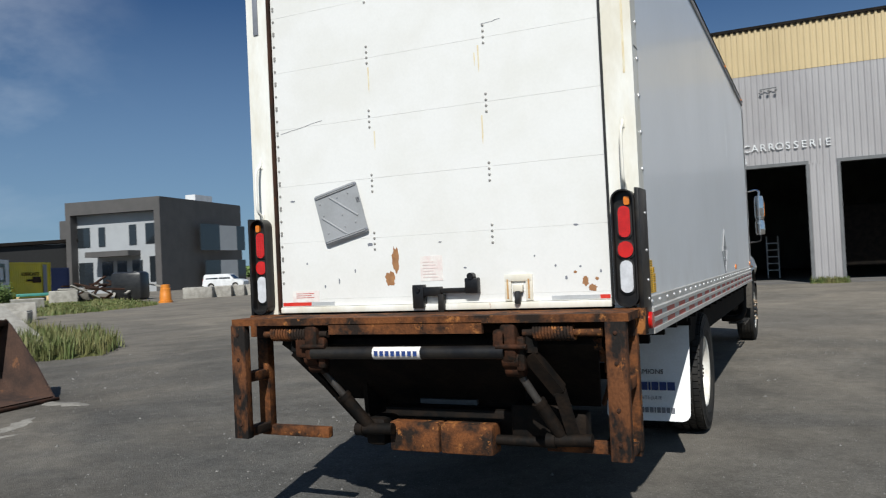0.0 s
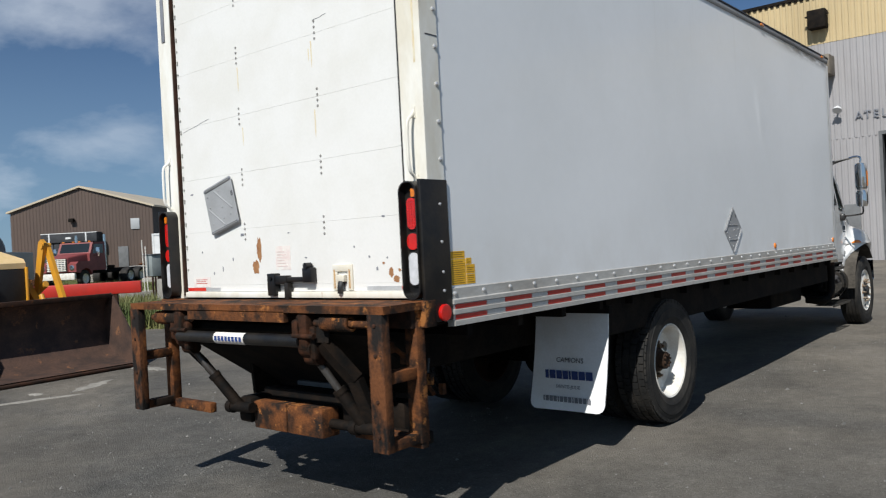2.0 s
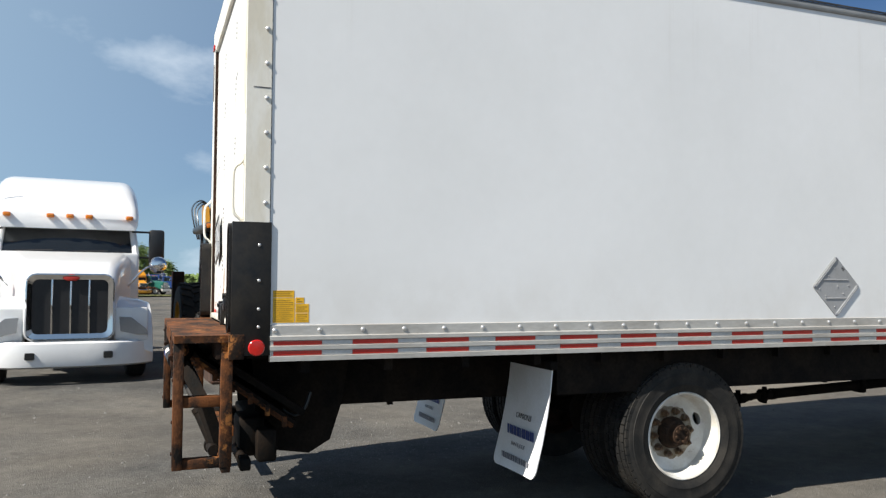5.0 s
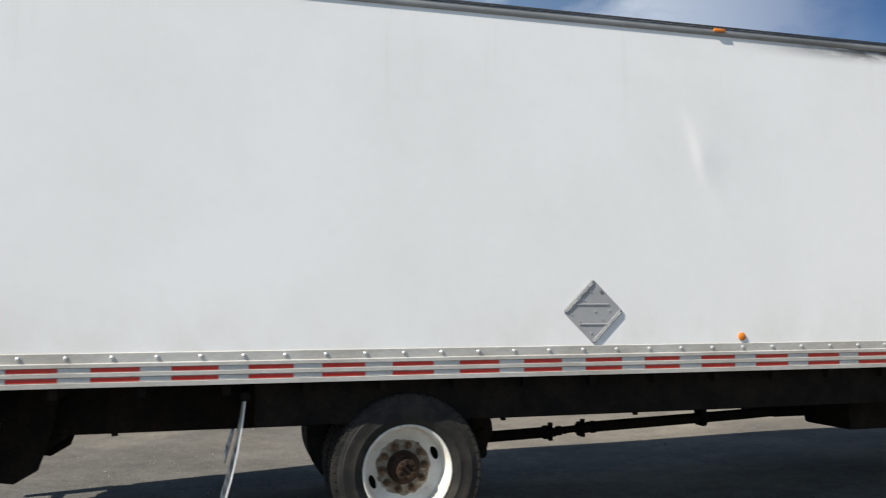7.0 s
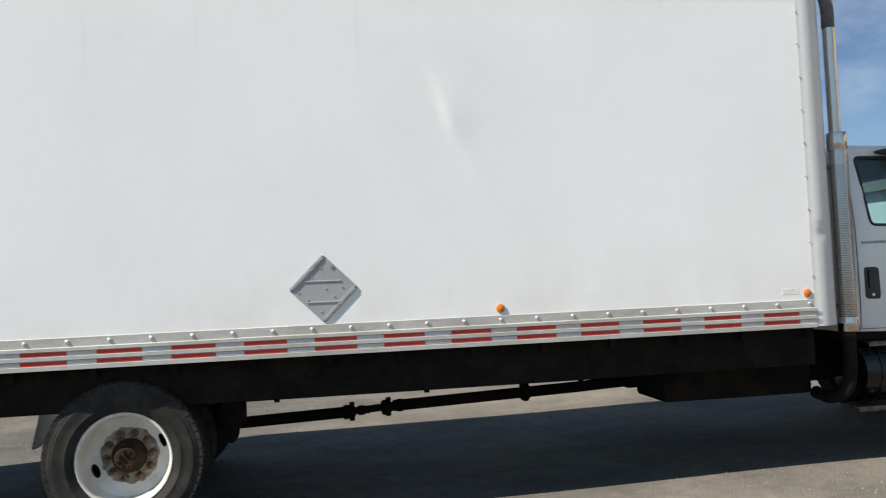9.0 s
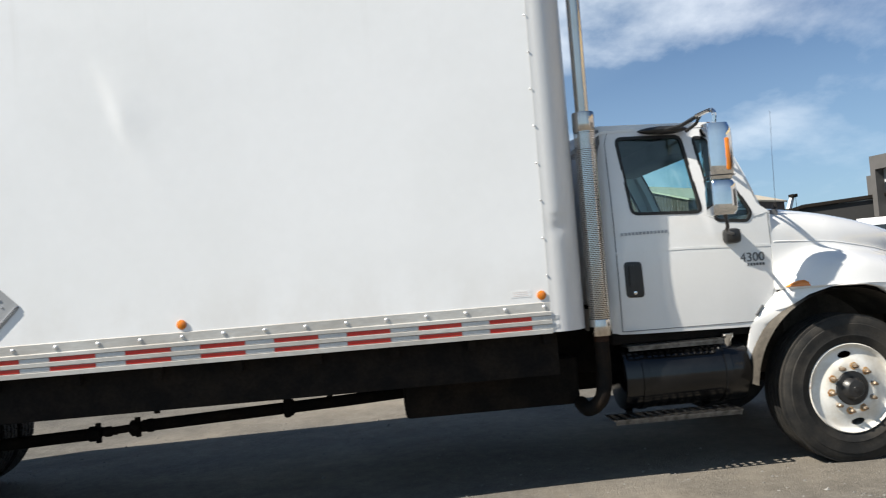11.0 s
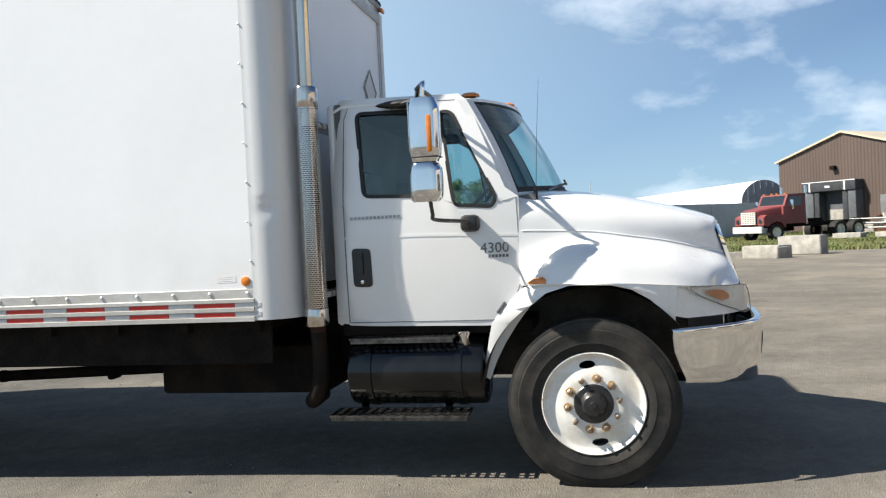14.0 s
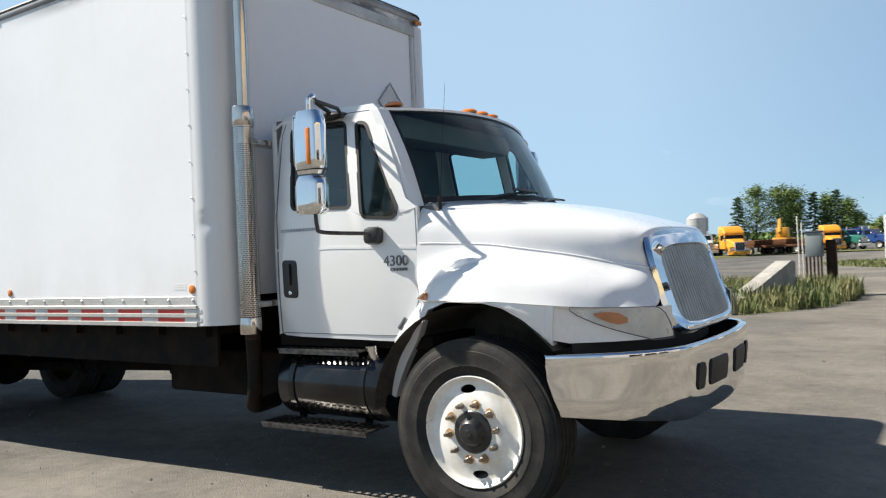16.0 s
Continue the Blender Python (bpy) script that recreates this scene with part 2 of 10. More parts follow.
def part(name, bm, mat, parent, label="", soft=35, chamfer=0.0, local=False):
    """One mesh under a thing or a part. Unless local, its points are given in the world."""
    ob = new(name, mesh_of(name, bm, mat, soft, chamfer))
    ob.parent = parent
    if not local:
        root = Matrix.Identity(4)
        up = parent
        while up is not None:
            root = up.matrix_basis.copy() if up.parent is None else root
            up = up.parent
        if parent.parent is None:
            ob.matrix_parent_inverse = root.inverted()
    if label:
        ob["label"] = label
    return ob


def solid(name, bm, mat, label, category, kind="", group="", soft=35, chamfer=0.0):
    """A thing that is one mesh, its points given in the world."""
    ob = new(name, mesh_of(name, bm, mat, soft, chamfer))
    return tagged(ob, label, category, group, kind)


def letters(text, size, depth, m, mat, name="lettering"):
    """Raised writing in the built-in font, standing at the pose m."""
    curve = bpy.data.curves.new(name, "FONT")
    curve.body, curve.size, curve.extrude, curve.align_x, curve.resolution_u = text, size, depth, "CENTER", 3
    ob = new(name, curve)
    me = bpy.data.meshes.new_from_object(ob)
    bpy.data.objects.remove(ob)
    bpy.data.curves.remove(curve)
    me.transform(m)
    me.materials.clear()
    me.materials.append(mat)
    return me


def letter_part(name, text, size, depth, m, mat, parent, label=""):
    me = letters(text, size, depth, m, mat, name)
    ob = new(name, me)
    ob.parent = parent
    if parent.parent is None:
        ob.matrix_parent_inverse = parent.matrix_basis.inverted()
    if label:
        ob["label"] = label
    return ob


def ease(v, a, b):
    k = min(1.0, max(0.0, (v - a) / (b - a)))
    return k * k * (3 - 2 * k)

WHITE_PANEL = material("white_side_panel", (0.83, 0.84, 0.85), 0.36, second=(0.785, 0.795, 0.80), scale=0.5, grain=0.01, rough_var=0.06, fine=12, bump=0.0006, bump_scale=1.3, coat=0.12)
WHITE_DOOR = material("white_door_paint", (0.72, 0.715, 0.695), 0.45, second=(0.68, 0.672, 0.64), scale=2.2, grain=0.02, spots=((0.36, 0.19, 0.08), 5.0, 0.735))
WHITE_FRAME = material("white_frame_paint", (0.78, 0.77, 0.72), 0.45, second=(0.66, 0.62, 0.52), scale=3.5, grain=0.03, spots=((0.30, 0.13, 0.04), 6.0, 0.68), stretch=(1, 1, 0.35))
CAB_WHITE = material("white_cab_paint", (0.78, 0.78, 0.775), 0.28, second=(0.73, 0.73, 0.72), scale=1.2, grain=0.01, rough_var=0.06, coat=0.8)
RUST = material("rusted_steel", (0.150, 0.054, 0.018), 0.85, second=(0.018, 0.012, 0.009), scale=7, spread=(0.38, 0.58), fine=90, grain=0.25, bump=0.003, spots=((0.30, 0.12, 0.035), 9, 0.58))
CAGE_RUST = material("flaking_rusted_cage", (0.120, 0.046, 0.018), 0.85, second=(0.012, 0.010, 0.009), scale=8, spread=(0.40, 0.54), fine=90, grain=0.25, bump=0.003, spots=((0.27, 0.10, 0.03), 11, 0.60), stretch=(1, 1, 0.55))
RUST_DARK = material("dark_rusted_steel", (0.045, 0.02, 0.012), 0.8, second=(0.018, 0.012, 0.009), scale=6, fine=80, grain=0.25, bump=0.002, spots=((0.12, 0.045, 0.015), 8, 0.62))
BLACK_STEEL = material("black_painted_steel", (0.008, 0.008, 0.009), 0.38, second=(0.02, 0.017, 0.014), scale=6, grain=0.2, bump=0.0006)
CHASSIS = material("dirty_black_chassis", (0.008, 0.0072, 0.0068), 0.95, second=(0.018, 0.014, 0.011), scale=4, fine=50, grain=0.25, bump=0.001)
RUBBER = material("tyre_rubber", (0.015, 0.015, 0.015), 0.72, second=(0.040, 0.036, 0.031), scale=5, spread=(0.42, 0.66), fine=70, grain=0.15, bump=0.0012)
WHEEL_WHITE = material("white_wheel_paint", (0.74, 0.73, 0.69), 0.4, second=(0.60, 0.56, 0.49), scale=7, grain=0.04, spots=((0.22, 0.10, 0.04), 9.0, 0.66))
HUB_RUST = material("rusted_hub", (0.050, 0.028, 0.017), 0.8, second=(0.020, 0.013, 0.009), scale=18, fine=120, grain=0.3, bump=0.002)
LUG = material("lug_nut_steel", (0.36, 0.32, 0.26), 0.45, 0.6, second=(0.16, 0.11, 0.07), scale=30, grain=0.15)
LINER = material("dusty_wing_liner", (0.095, 0.085, 0.072), 0.8, second=(0.045, 0.040, 0.034), scale=4, grain=0.2)
LUG_BROWN = material("rusty_lug_nut", (0.27, 0.19, 0.11), 0.45, 0.5, second=(0.09, 0.05, 0.03), scale=30, grain=0.2)
CHROME = material("chrome", (0.78, 0.79, 0.80), 0.05, 1.0, second=(0.72, 0.72, 0.72), scale=4, grain=0.01, rough_var=0.03, bump=0.0004, bump_scale=5)
STAINLESS = material("worn_chrome_exhaust", (0.58, 0.55, 0.51), 0.14, 1.0, second=(0.52, 0.46, 0.38), scale=6, grain=0.05, stretch=(1, 1, 0.2))
ALUMINIUM = material("weathered_aluminium", (0.54, 0.53, 0.505), 0.45, 0.35, second=(0.42, 0.40, 0.37), scale=5, grain=0.1, stretch=(1, 0.3, 1))
RIVET_MAT = material("rivet_aluminium", (0.72, 0.72, 0.72), 0.35, 0.6, grain=0.05)
SILVER_SIGN = material("silver_placard", (0.37, 0.375, 0.385), 0.45, 0.2, second=(0.33, 0.335, 0.34), scale=6, grain=0.05)
PLACARD_PALE = material("pale_placard", (0.66, 0.66, 0.65), 0.5, second=(0.60, 0.60, 0.59), scale=6, grain=0.04)
TAPE_RED = material("red_reflective_tape", (0.52, 0.018, 0.012), 0.35, second=(0.56, 0.05, 0.03), scale=6, grain=0.06)
TAPE_WHITE = material("silver_reflective_tape", (0.58, 0.59, 0.60), 0.35, 0.3, grain=0.05, scale=6)
AMBER = lens("amber_lens", (0.72, 0.2, 0.01))
RED_LENS = lens("red_lens", (0.55, 0.012, 0.008))
CLEAR_LENS = lens("milky_lens", (0.62, 0.63, 0.66))
YELLOW_LABEL = material("yellow_label", (0.82, 0.46, 0.02), 0.5, grain=0.04, scale=12)
PALE_LABEL = material("pale_paper_label", (0.74, 0.72, 0.68), 0.55, second=(0.70, 0.60, 0.57), scale=14, grain=0.05)
FAINT_INK = material("faded_pink_print", (0.72, 0.60, 0.57), 0.6, grain=0.08, scale=30)
RED_INK = material("red_ink", (0.48, 0.04, 0.03), 0.6, grain=0.08, scale=30)
DARK_INK = material("dark_ink", (0.05, 0.05, 0.06), 0.5, grain=0.08, scale=30)
BLUE_INK = material("blue_ink", (0.02, 0.05, 0.20), 0.5, grain=0.08, scale=30)
SHUT_LINE = material("shaded_door_gap", (0.16, 0.165, 0.175), 0.7, grain=0.05, scale=8)
BADGE_GREY = material("dull_badge_chrome", (0.36, 0.37, 0.39), 0.35, 0.5, grain=0.04, scale=12)
GREY_INK = material("grey_ink", (0.20, 0.21, 0.24), 0.5, grain=0.06, scale=30)
FLAP_WHITE = material("white_mud_flap", (0.86, 0.87, 0.88), 0.4, second=(0.80, 0.80, 0.79), scale=3, grain=0.04)
BLACK_PLASTIC = material("black_plastic", (0.014, 0.014, 0.015), 0.35, second=(0.022, 0.022, 0.022), scale=5, grain=0.1)
SEAL = material("black_rubber_seal", (0.01, 0.01, 0.01), 0.6, grain=0.1)
TRIM_GREY = material("grey_cab_trim", (0.13, 0.135, 0.14), 0.7, grain=0.08)
CAB_GLASS = glass("tinted_cab_glass", (0.78, 0.90, 0.90), ior=1.6)
WIND_GLASS = glass("windshield_glass", (0.68, 0.88, 0.89), ior=1.6)
HEAD_GLASS = glass("headlamp_glass", (0.86, 0.87, 0.87), 0.06)
BARE = material("bare_primer_patch", (0.34, 0.17, 0.07), 0.7, second=(0.26, 0.12, 0.05), scale=20, grain=0.1)
STREAK = material("rust_streak", (0.52, 0.34, 0.16), 0.6, second=(0.40, 0.18, 0.05), scale=14, grain=0.1, stretch=(3, 1, 0.6))
SOOT = material("exhaust_soot", (0.10, 0.095, 0.09), 0.7, second=(0.25, 0.24, 0.23), scale=5, grain=0.1)
POST_ALU = material("smooth_corner_aluminium", (0.68, 0.675, 0.665), 0.36, 0.15, second=(0.64, 0.64, 0.65), scale=1.5, grain=0.02, stretch=(1, 1, 0.3))
DULL_RAIL = material("dull_roof_rail", (0.36, 0.36, 0.36), 0.5, 0.4, second=(0.22, 0.22, 0.22), scale=3, grain=0.06, stretch=(1, 0.3, 1))
HEAD_BACK = material("headlamp_reflector", (0.80, 0.80, 0.78), 0.3, 0.3, second=(0.66, 0.66, 0.66), scale=9, grain=0.03)
SOFT_AMBER = lens("pale_amber_lens", (0.62, 0.24, 0.10))
GUARD_STEEL = material("smoked_heat_guard", (0.60, 0.57, 0.53), 0.17, 1.0, second=(0.55, 0.48, 0.42), scale=5, grain=0.08, stretch=(1, 1, 0.25))
GLOSS_BLACK = material("gloss_black_tank", (0.0035, 0.0037, 0.0045), 0.15, second=(0.007, 0.007, 0.0075), scale=5, grain=0.15, rough_var=0.12, bump=0.001, bump_scale=8)
DARK_ROD = material("dark_oily_cylinder", (0.05, 0.05, 0.052), 0.3, 0.6, second=(0.02, 0.018, 0.016), scale=8, grain=0.15)
PALE_RUN = material("pale_rust_run", (0.70, 0.65, 0.49), 0.6, second=(0.62, 0.50, 0.30), scale=20, grain=0.1, stretch=(3, 1, 0.5))
ROD_STEEL = material("worn_cylinder_steel", (0.11, 0.105, 0.10), 0.4, 0.5, second=(0.05, 0.04, 0.035), scale=10, grain=0.15, stretch=(1, 1, 0.3))
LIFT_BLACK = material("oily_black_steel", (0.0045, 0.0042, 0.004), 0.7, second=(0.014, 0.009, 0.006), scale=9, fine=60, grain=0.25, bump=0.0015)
LIFT_RUST = material("oily_rusted_steel", (0.010, 0.007, 0.005), 0.75, second=(0.055, 0.021, 0.010), scale=11, fine=70, grain=0.25, bump=0.002)
RAIL_CAP = material("black_roof_cap", (0.02, 0.02, 0.021), 0.5, second=(0.035, 0.033, 0.03), scale=3, grain=0.1)
for m, level in ((GLOSS_BLACK, 0.45), (CHASSIS, 0.12), (RUBBER, 0.25), (RUST_DARK, 0.2), (LIFT_BLACK, 0.15), (LIFT_RUST, 0.15), (BLACK_STEEL, 0.35)):
    m.node_tree.nodes["Principled BSDF"].inputs["Specular IOR Level"].default_value = level
GRILLE_BAR = material("dull_grille_chrome", (0.50, 0.50, 0.49), 0.38, 0.5, second=(0.42, 0.41, 0.39), scale=6, grain=0.06)
OCHRE_INK = material("ochre_print", (0.30, 0.17, 0.02), 0.6, grain=0.08, scale=30)


def weather_panel(m):
    """Soot below the roof rail by the exhaust, faint drips and a grimy lower edge."""
    n, l = m.node_tree.nodes, m.node_tree.links
    b = n["Principled BSDF"]
    base = b.inputs["Base Color"].links[0].from_socket
    spot = n.new("ShaderNodeNewGeometry")
    axes = n.new("ShaderNodeSeparateXYZ")
    l.new(spot.outputs["Position"], axes.inputs[0])

    def ramp(socket, a, b2, top=1.0):
        r = n.new("ShaderNodeMapRange")
        r.interpolation_type = "SMOOTHSTEP"
        r.inputs["From Min"].default_value, r.inputs["From Max"].default_value, r.inputs["To Max"].default_value = a, b2, top
        l.new(socket, r.inputs[0])
        return r.outputs[0]

    def times(a, b2):
        r = n.new("ShaderNodeMath")
        r.operation = "MULTIPLY"
        l.new(a, r.inputs[0])
        l.new(b2, r.inputs[1])
        return r.outputs[0]

    def cloud(scale, stretch, detail=6.0):
        fit = n.new("ShaderNodeMapping")
        fit.inputs["Scale"].default_value = stretch
        l.new(spot.outputs["Position"], fit.inputs[0])
        t = n.new("ShaderNodeTexNoise")
        t.inputs["Scale"].default_value, t.inputs["Detail"].default_value, t.inputs["Roughness"].default_value = scale, detail, 0.65
        l.new(fit.outputs[0], t.inputs["Vector"])
        return t.outputs[0]
    soot = times(times(ramp(axes.outputs["Z"], 3.44, 3.555), ramp(axes.outputs["Y"], 9.6, 11.3)), ramp(cloud(1.6, (1, 1, 5)), 0.28, 0.56, 0.95))
    drips = times(ramp(axes.outputs["Z"], 2.6, 3.55), ramp(cloud(3.0, (1, 3.2, 0.12)), 0.56, 0.74, 0.12))
    grime = times(ramp(axes.outputs["Z"], 1.75, 1.24), ramp(cloud(2.4, (1, 1, 0.7)), 0.36, 0.7, 0.16))
    last = base
    for mask, tone in ((grime, (0.42, 0.37, 0.30, 1)), (drips, (0.45, 0.42, 0.37, 1)), (soot, (0.035, 0.033, 0.03, 1))):
        mix = n.new("ShaderNodeMix")
        mix.data_type = "RGBA"
        mix.inputs[7].default_value = tone
        l.new(mask, mix.inputs[0])
        l.new(last, mix.inputs[6])
        last = mix.outputs[2]
    l.new(last, b.inputs["Base Color"])


weather_panel(WHITE_PANEL)


# ================= the yard =================
def yard_material():
    """Worn asphalt under grit and dust: dark tar patches, pale dust drifts, stones."""
    m = material("gritty_asphalt", (0.092, 0.090, 0.085), 0.92, second=(0.058, 0.0575, 0.056), scale=0.5, spread=(0.42, 0.6), fine=55, grain=0.45, bump=0.012, bump_scale=90, rough_var=0.06)
    n, l = m.node_tree.nodes, m.node_tree.links
    b = n["Principled BSDF"]
    base = b.inputs["Base Color"].links[0].from_socket
    place = n.new("ShaderNodeTexCoord")
    dust = n.new("ShaderNodeTexNoise")
    dust.inputs["Scale"].default_value, dust.inputs["Detail"].default_value = 0.30, 8.0
    dust.inputs["Roughness"].default_value, dust.inputs["Distortion"].default_value = 0.6, 0.6
    l.new(place.outputs["Object"], dust.inputs["Vector"])
    cut = n.new("ShaderNodeMapRange")
    cut.inputs["From Min"].default_value, cut.inputs["From Max"].default_value = 0.42, 0.70
    cut.inputs["To Max"].default_value = 0.62
    l.new(dust.outputs[0], cut.inputs[0])
    mix = n.new("ShaderNodeMix")
    mix.data_type = "RGBA"
    mix.inputs[7].default_value = (0.205, 0.182, 0.150, 1)
    spot = n.new("ShaderNodeSeparateXYZ")
    l.new(place.outputs["Object"], spot.inputs[0])
    open_yard = n.new("ShaderNodeMapRange")
    open_yard.inputs["From Min"].default_value, open_yard.inputs["From Max"].default_value = 3.0, 20.0
    open_yard.inputs["To Max"].default_value = 0.6
    l.new(spot.outputs["Y"], open_yard.inputs[0])
    more = n.new("ShaderNodeMath")
    more.operation, more.use_clamp = "ADD", True
    l.new(cut.outputs[0], more.inputs[0])
    l.new(open_yard.outputs[0], more.inputs[1])
    # dust swept behind the tail, with a ragged edge
    shift = n.new("ShaderNodeMapping")
    shift.inputs["Location"].default_value, shift.inputs["Scale"].default_value = (-0.05, -0.92, 0.0), (0.24, 0.40, 0.0)
    l.new(place.outputs["Object"], shift.inputs["Vector"])
    span = n.new("ShaderNodeVectorMath")
    span.operation = "LENGTH"
    l.new(shift.outputs[0], span.inputs[0])
    ragged = n.new("ShaderNodeTexNoise")
    ragged.inputs["Scale"].default_value, ragged.inputs["Detail"].default_value, ragged.inputs["Roughness"].default_value = 1.1, 8.0, 0.65
    l.new(place.outputs["Object"], ragged.inputs["Vector"])
    torn = n.new("ShaderNodeMath")
    torn.operation = "ADD"
    l.new(span.outputs["Value"], torn.inputs[0])
    l.new(ragged.outputs[0], torn.inputs[1])
    swept = n.new("ShaderNodeMapRange")
    swept.inputs["From Min"].default_value, swept.inputs["From Max"].default_value = 1.6, 0.75
    swept.inputs["To Max"].default_value = 0.7
    l.new(torn.outputs[0], swept.inputs[0])
    all_dust = n.new("ShaderNodeMath")
    all_dust.operation = "MAXIMUM"
    l.new(more.outputs[0], all_dust.inputs[0])
    l.new(swept.outputs[0], all_dust.inputs[1])
    l.new(all_dust.outputs[0], mix.inputs[0])
    l.new(base, mix.inputs[6])
    grit = n.new("ShaderNodeTexVoronoi")
    grit.inputs["Scale"].default_value = 38.0
    l.new(place.outputs["Object"], grit.inputs["Vector"])
    pick = n.new("ShaderNodeMapRange")
    pick.inputs["From Min"].default_value, pick.inputs["From Max"].default_value = 0.16, 0.10
    l.new(grit.outputs["Distance"], pick.inputs[0])
    few = n.new("ShaderNodeMath")
    few.operation = "MULTIPLY"
    sep = n.new("ShaderNodeSeparateColor")
    l.new(grit.outputs["Color"], sep.inputs[0])
    thin = n.new("ShaderNodeMath")
    thin.operation = "GREATER_THAN"
    thin.inputs[1].default_value = 0.55
    l.new(sep.outputs[0], thin.inputs[0])
    l.new(pick.outputs[0], few.inputs[0])
    l.new(thin.outputs[0], few.inputs[1])
    stones = n.new("ShaderNodeMix")
    stones.data_type = "RGBA"
    stones.inputs[7].default_value = (0.27, 0.26, 0.245, 1)
    l.new(few.outputs[0], stones.inputs[0])
    l.new(mix.outputs[2], stones.inputs[6])
    # wheel-polished lanes and dark drips, stretched along the way the trucks drive
    lane_map = n.new("ShaderNodeMapping")
    lane_map.inputs["Scale"].default_value = (1.0, 0.62, 1.0)
    lane_map.inputs["Rotation"].default_value = (0, 0, 0.5)
    l.new(place.outputs["Object"], lane_map.inputs["Vector"])
    lane = n.new("ShaderNodeTexNoise")
    lane.inputs["Scale"].default_value, lane.inputs["Detail"].default_value, lane.inputs["Roughness"].default_value = 1.6, 8.0, 0.65
    l.new(lane_map.outputs[0], lane.inputs["Vector"])
    mid = n.new("ShaderNodeTexNoise")
    mid.inputs["Scale"].default_value, mid.inputs["Detail"].default_value, mid.inputs["Roughness"].default_value = 9.0, 6.0, 0.75
    l.new(place.outputs["Object"], mid.inputs["Vector"])
    total = n.new("ShaderNodeMath")
    total.operation = "ADD"
    l.new(lane.outputs[0], total.inputs[0])
    l.new(mid.outputs[0], total.inputs[1])
    gain = n.new("ShaderNodeMapRange")
    gain.inputs["From Min"].default_value, gain.inputs["From Max"].default_value = 0.75, 1.3
    gain.inputs["To Min"].default_value, gain.inputs["To Max"].default_value = 0.76, 1.26
    l.new(total.outputs[0], gain.inputs[0])
    tone = n.new("ShaderNodeMix")
    tone.data_type, tone.blend_type = "RGBA", "MULTIPLY"
    tone.inputs[0].default_value = 1.0
    l.new(stones.outputs[2], tone.inputs[6])
    l.new(gain.outputs[0], tone.inputs[7])
    l.new(tone.outputs[2], b.inputs["Base Color"])
    return m


ASPHALT = yard_material()
GRASS = material("rough_grass", (0.085, 0.10, 0.03), 0.9, second=(0.14, 0.13, 0.055), scale=2.5, fine=40, grain=0.25, bump=0.02, bump_scale=30)
BLADE = material("grass_blades", (0.075, 0.11, 0.025), 0.7, second=(0.17, 0.16, 0.06), scale=1.2, fine=10, grain=0.2)
CONCRETE = material("weathered_concrete", (0.36, 0.345, 0.31), 0.9, second=(0.26, 0.245, 0.22), scale=3, fine=45, grain=0.12, bump=0.004)
GREY_CLAD = material("grey_corrugated_steel", (0.34, 0.33, 0.335), 0.5, second=(0.29, 0.28, 0.285), scale=0.6, grain=0.05, stretch=(1, 1, 0.3))
BEIGE_CLAD = material("beige_corrugated_steel", (0.52, 0.41, 0.23), 0.55, second=(0.46, 0.36, 0.2), scale=0.6, grain=0.04, stretch=(1, 1, 0.3))
# BROWN_CLAD again, darker: the side wall's shade is put into its colour
SHADED_CLAD = material("dark_corrugated_steel", (0.050, 0.042, 0.040), 0.6, second=(0.042, 0.036, 0.034), scale=0.4, grain=0.05, stretch=(1, 1, 0.3))
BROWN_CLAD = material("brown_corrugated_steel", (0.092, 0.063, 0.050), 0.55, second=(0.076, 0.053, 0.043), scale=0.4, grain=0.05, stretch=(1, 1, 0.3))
ROOF_TAN = material("tan_metal_roof", (0.50, 0.43, 0.32), 0.5, second=(0.44, 0.38, 0.29), scale=0.5, grain=0.04)
OFFICE_DARK = material("dark_grey_facade", (0.085, 0.08, 0.078), 0.7, second=(0.07, 0.068, 0.066), scale=0.5, grain=0.05)
OFFICE_LIGHT = material("pale_grey_facade", (0.35, 0.365, 0.38), 0.6, second=(0.32, 0.335, 0.35), scale=0.5, grain=0.04)
FAR_GLASS = material("dark_window_glass", (0.02, 0.025, 0.03), 0.06, 0.0, grain=0.02, scale=0.3, rough_var=0.03, coat=0.5)
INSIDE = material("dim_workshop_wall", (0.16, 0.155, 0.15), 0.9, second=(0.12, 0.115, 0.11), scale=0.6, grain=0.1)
WHITE_SHEET = material("white_sheet_metal", (0.70, 0.71, 0.72), 0.5, second=(0.60, 0.61, 0.62), scale=1.2, grain=0.03)



def lie(x, y):
    """Height of the yard: it dips a little under the truck's tail."""
    dip = ease(x, -9.5, -5.0) * ease(-x, -16.0, -8.0) * ease(-y, -14.0, -8.0) * ease(y, -14.0, -4.0)
    near = ease(x, -30, -12) * ease(-x, -30, -12) * ease(y, -25, -10) * ease(-y, -34, -26)
    return -0.082 * dip + 0.012 * near * noise.noise(Vector((x * 0.55, y * 0.55, 2.0)))


lines_x = [-4000, -400, -80, -36] + [-32 + 0.5 * i for i in range(129)] + [36, 80, 400, 4000]
lines_y = [-4000, -400, -80, -30] + [-26 + 0.5 * i for i in range(129)] + [60, 100, 400, 4000]
verts = [(x, y, lie(x, y) if abs(x) < 33 and -27 < y < 39 else 0.0) for y in lines_y for x in lines_x]
n = len(lines_x)
faces = [(j * n + i, j * n + i + 1, (j + 1) * n + i + 1, (j + 1) * n + i) for j in range(len(lines_y) - 1) for i in range(n - 1)]
me = bpy.data.meshes.new("ground")
me.from_pydata(verts, [], faces)
me.polygons.foreach_set("use_smooth", [True] * len(faces))
me.materials.append(ASPHALT)
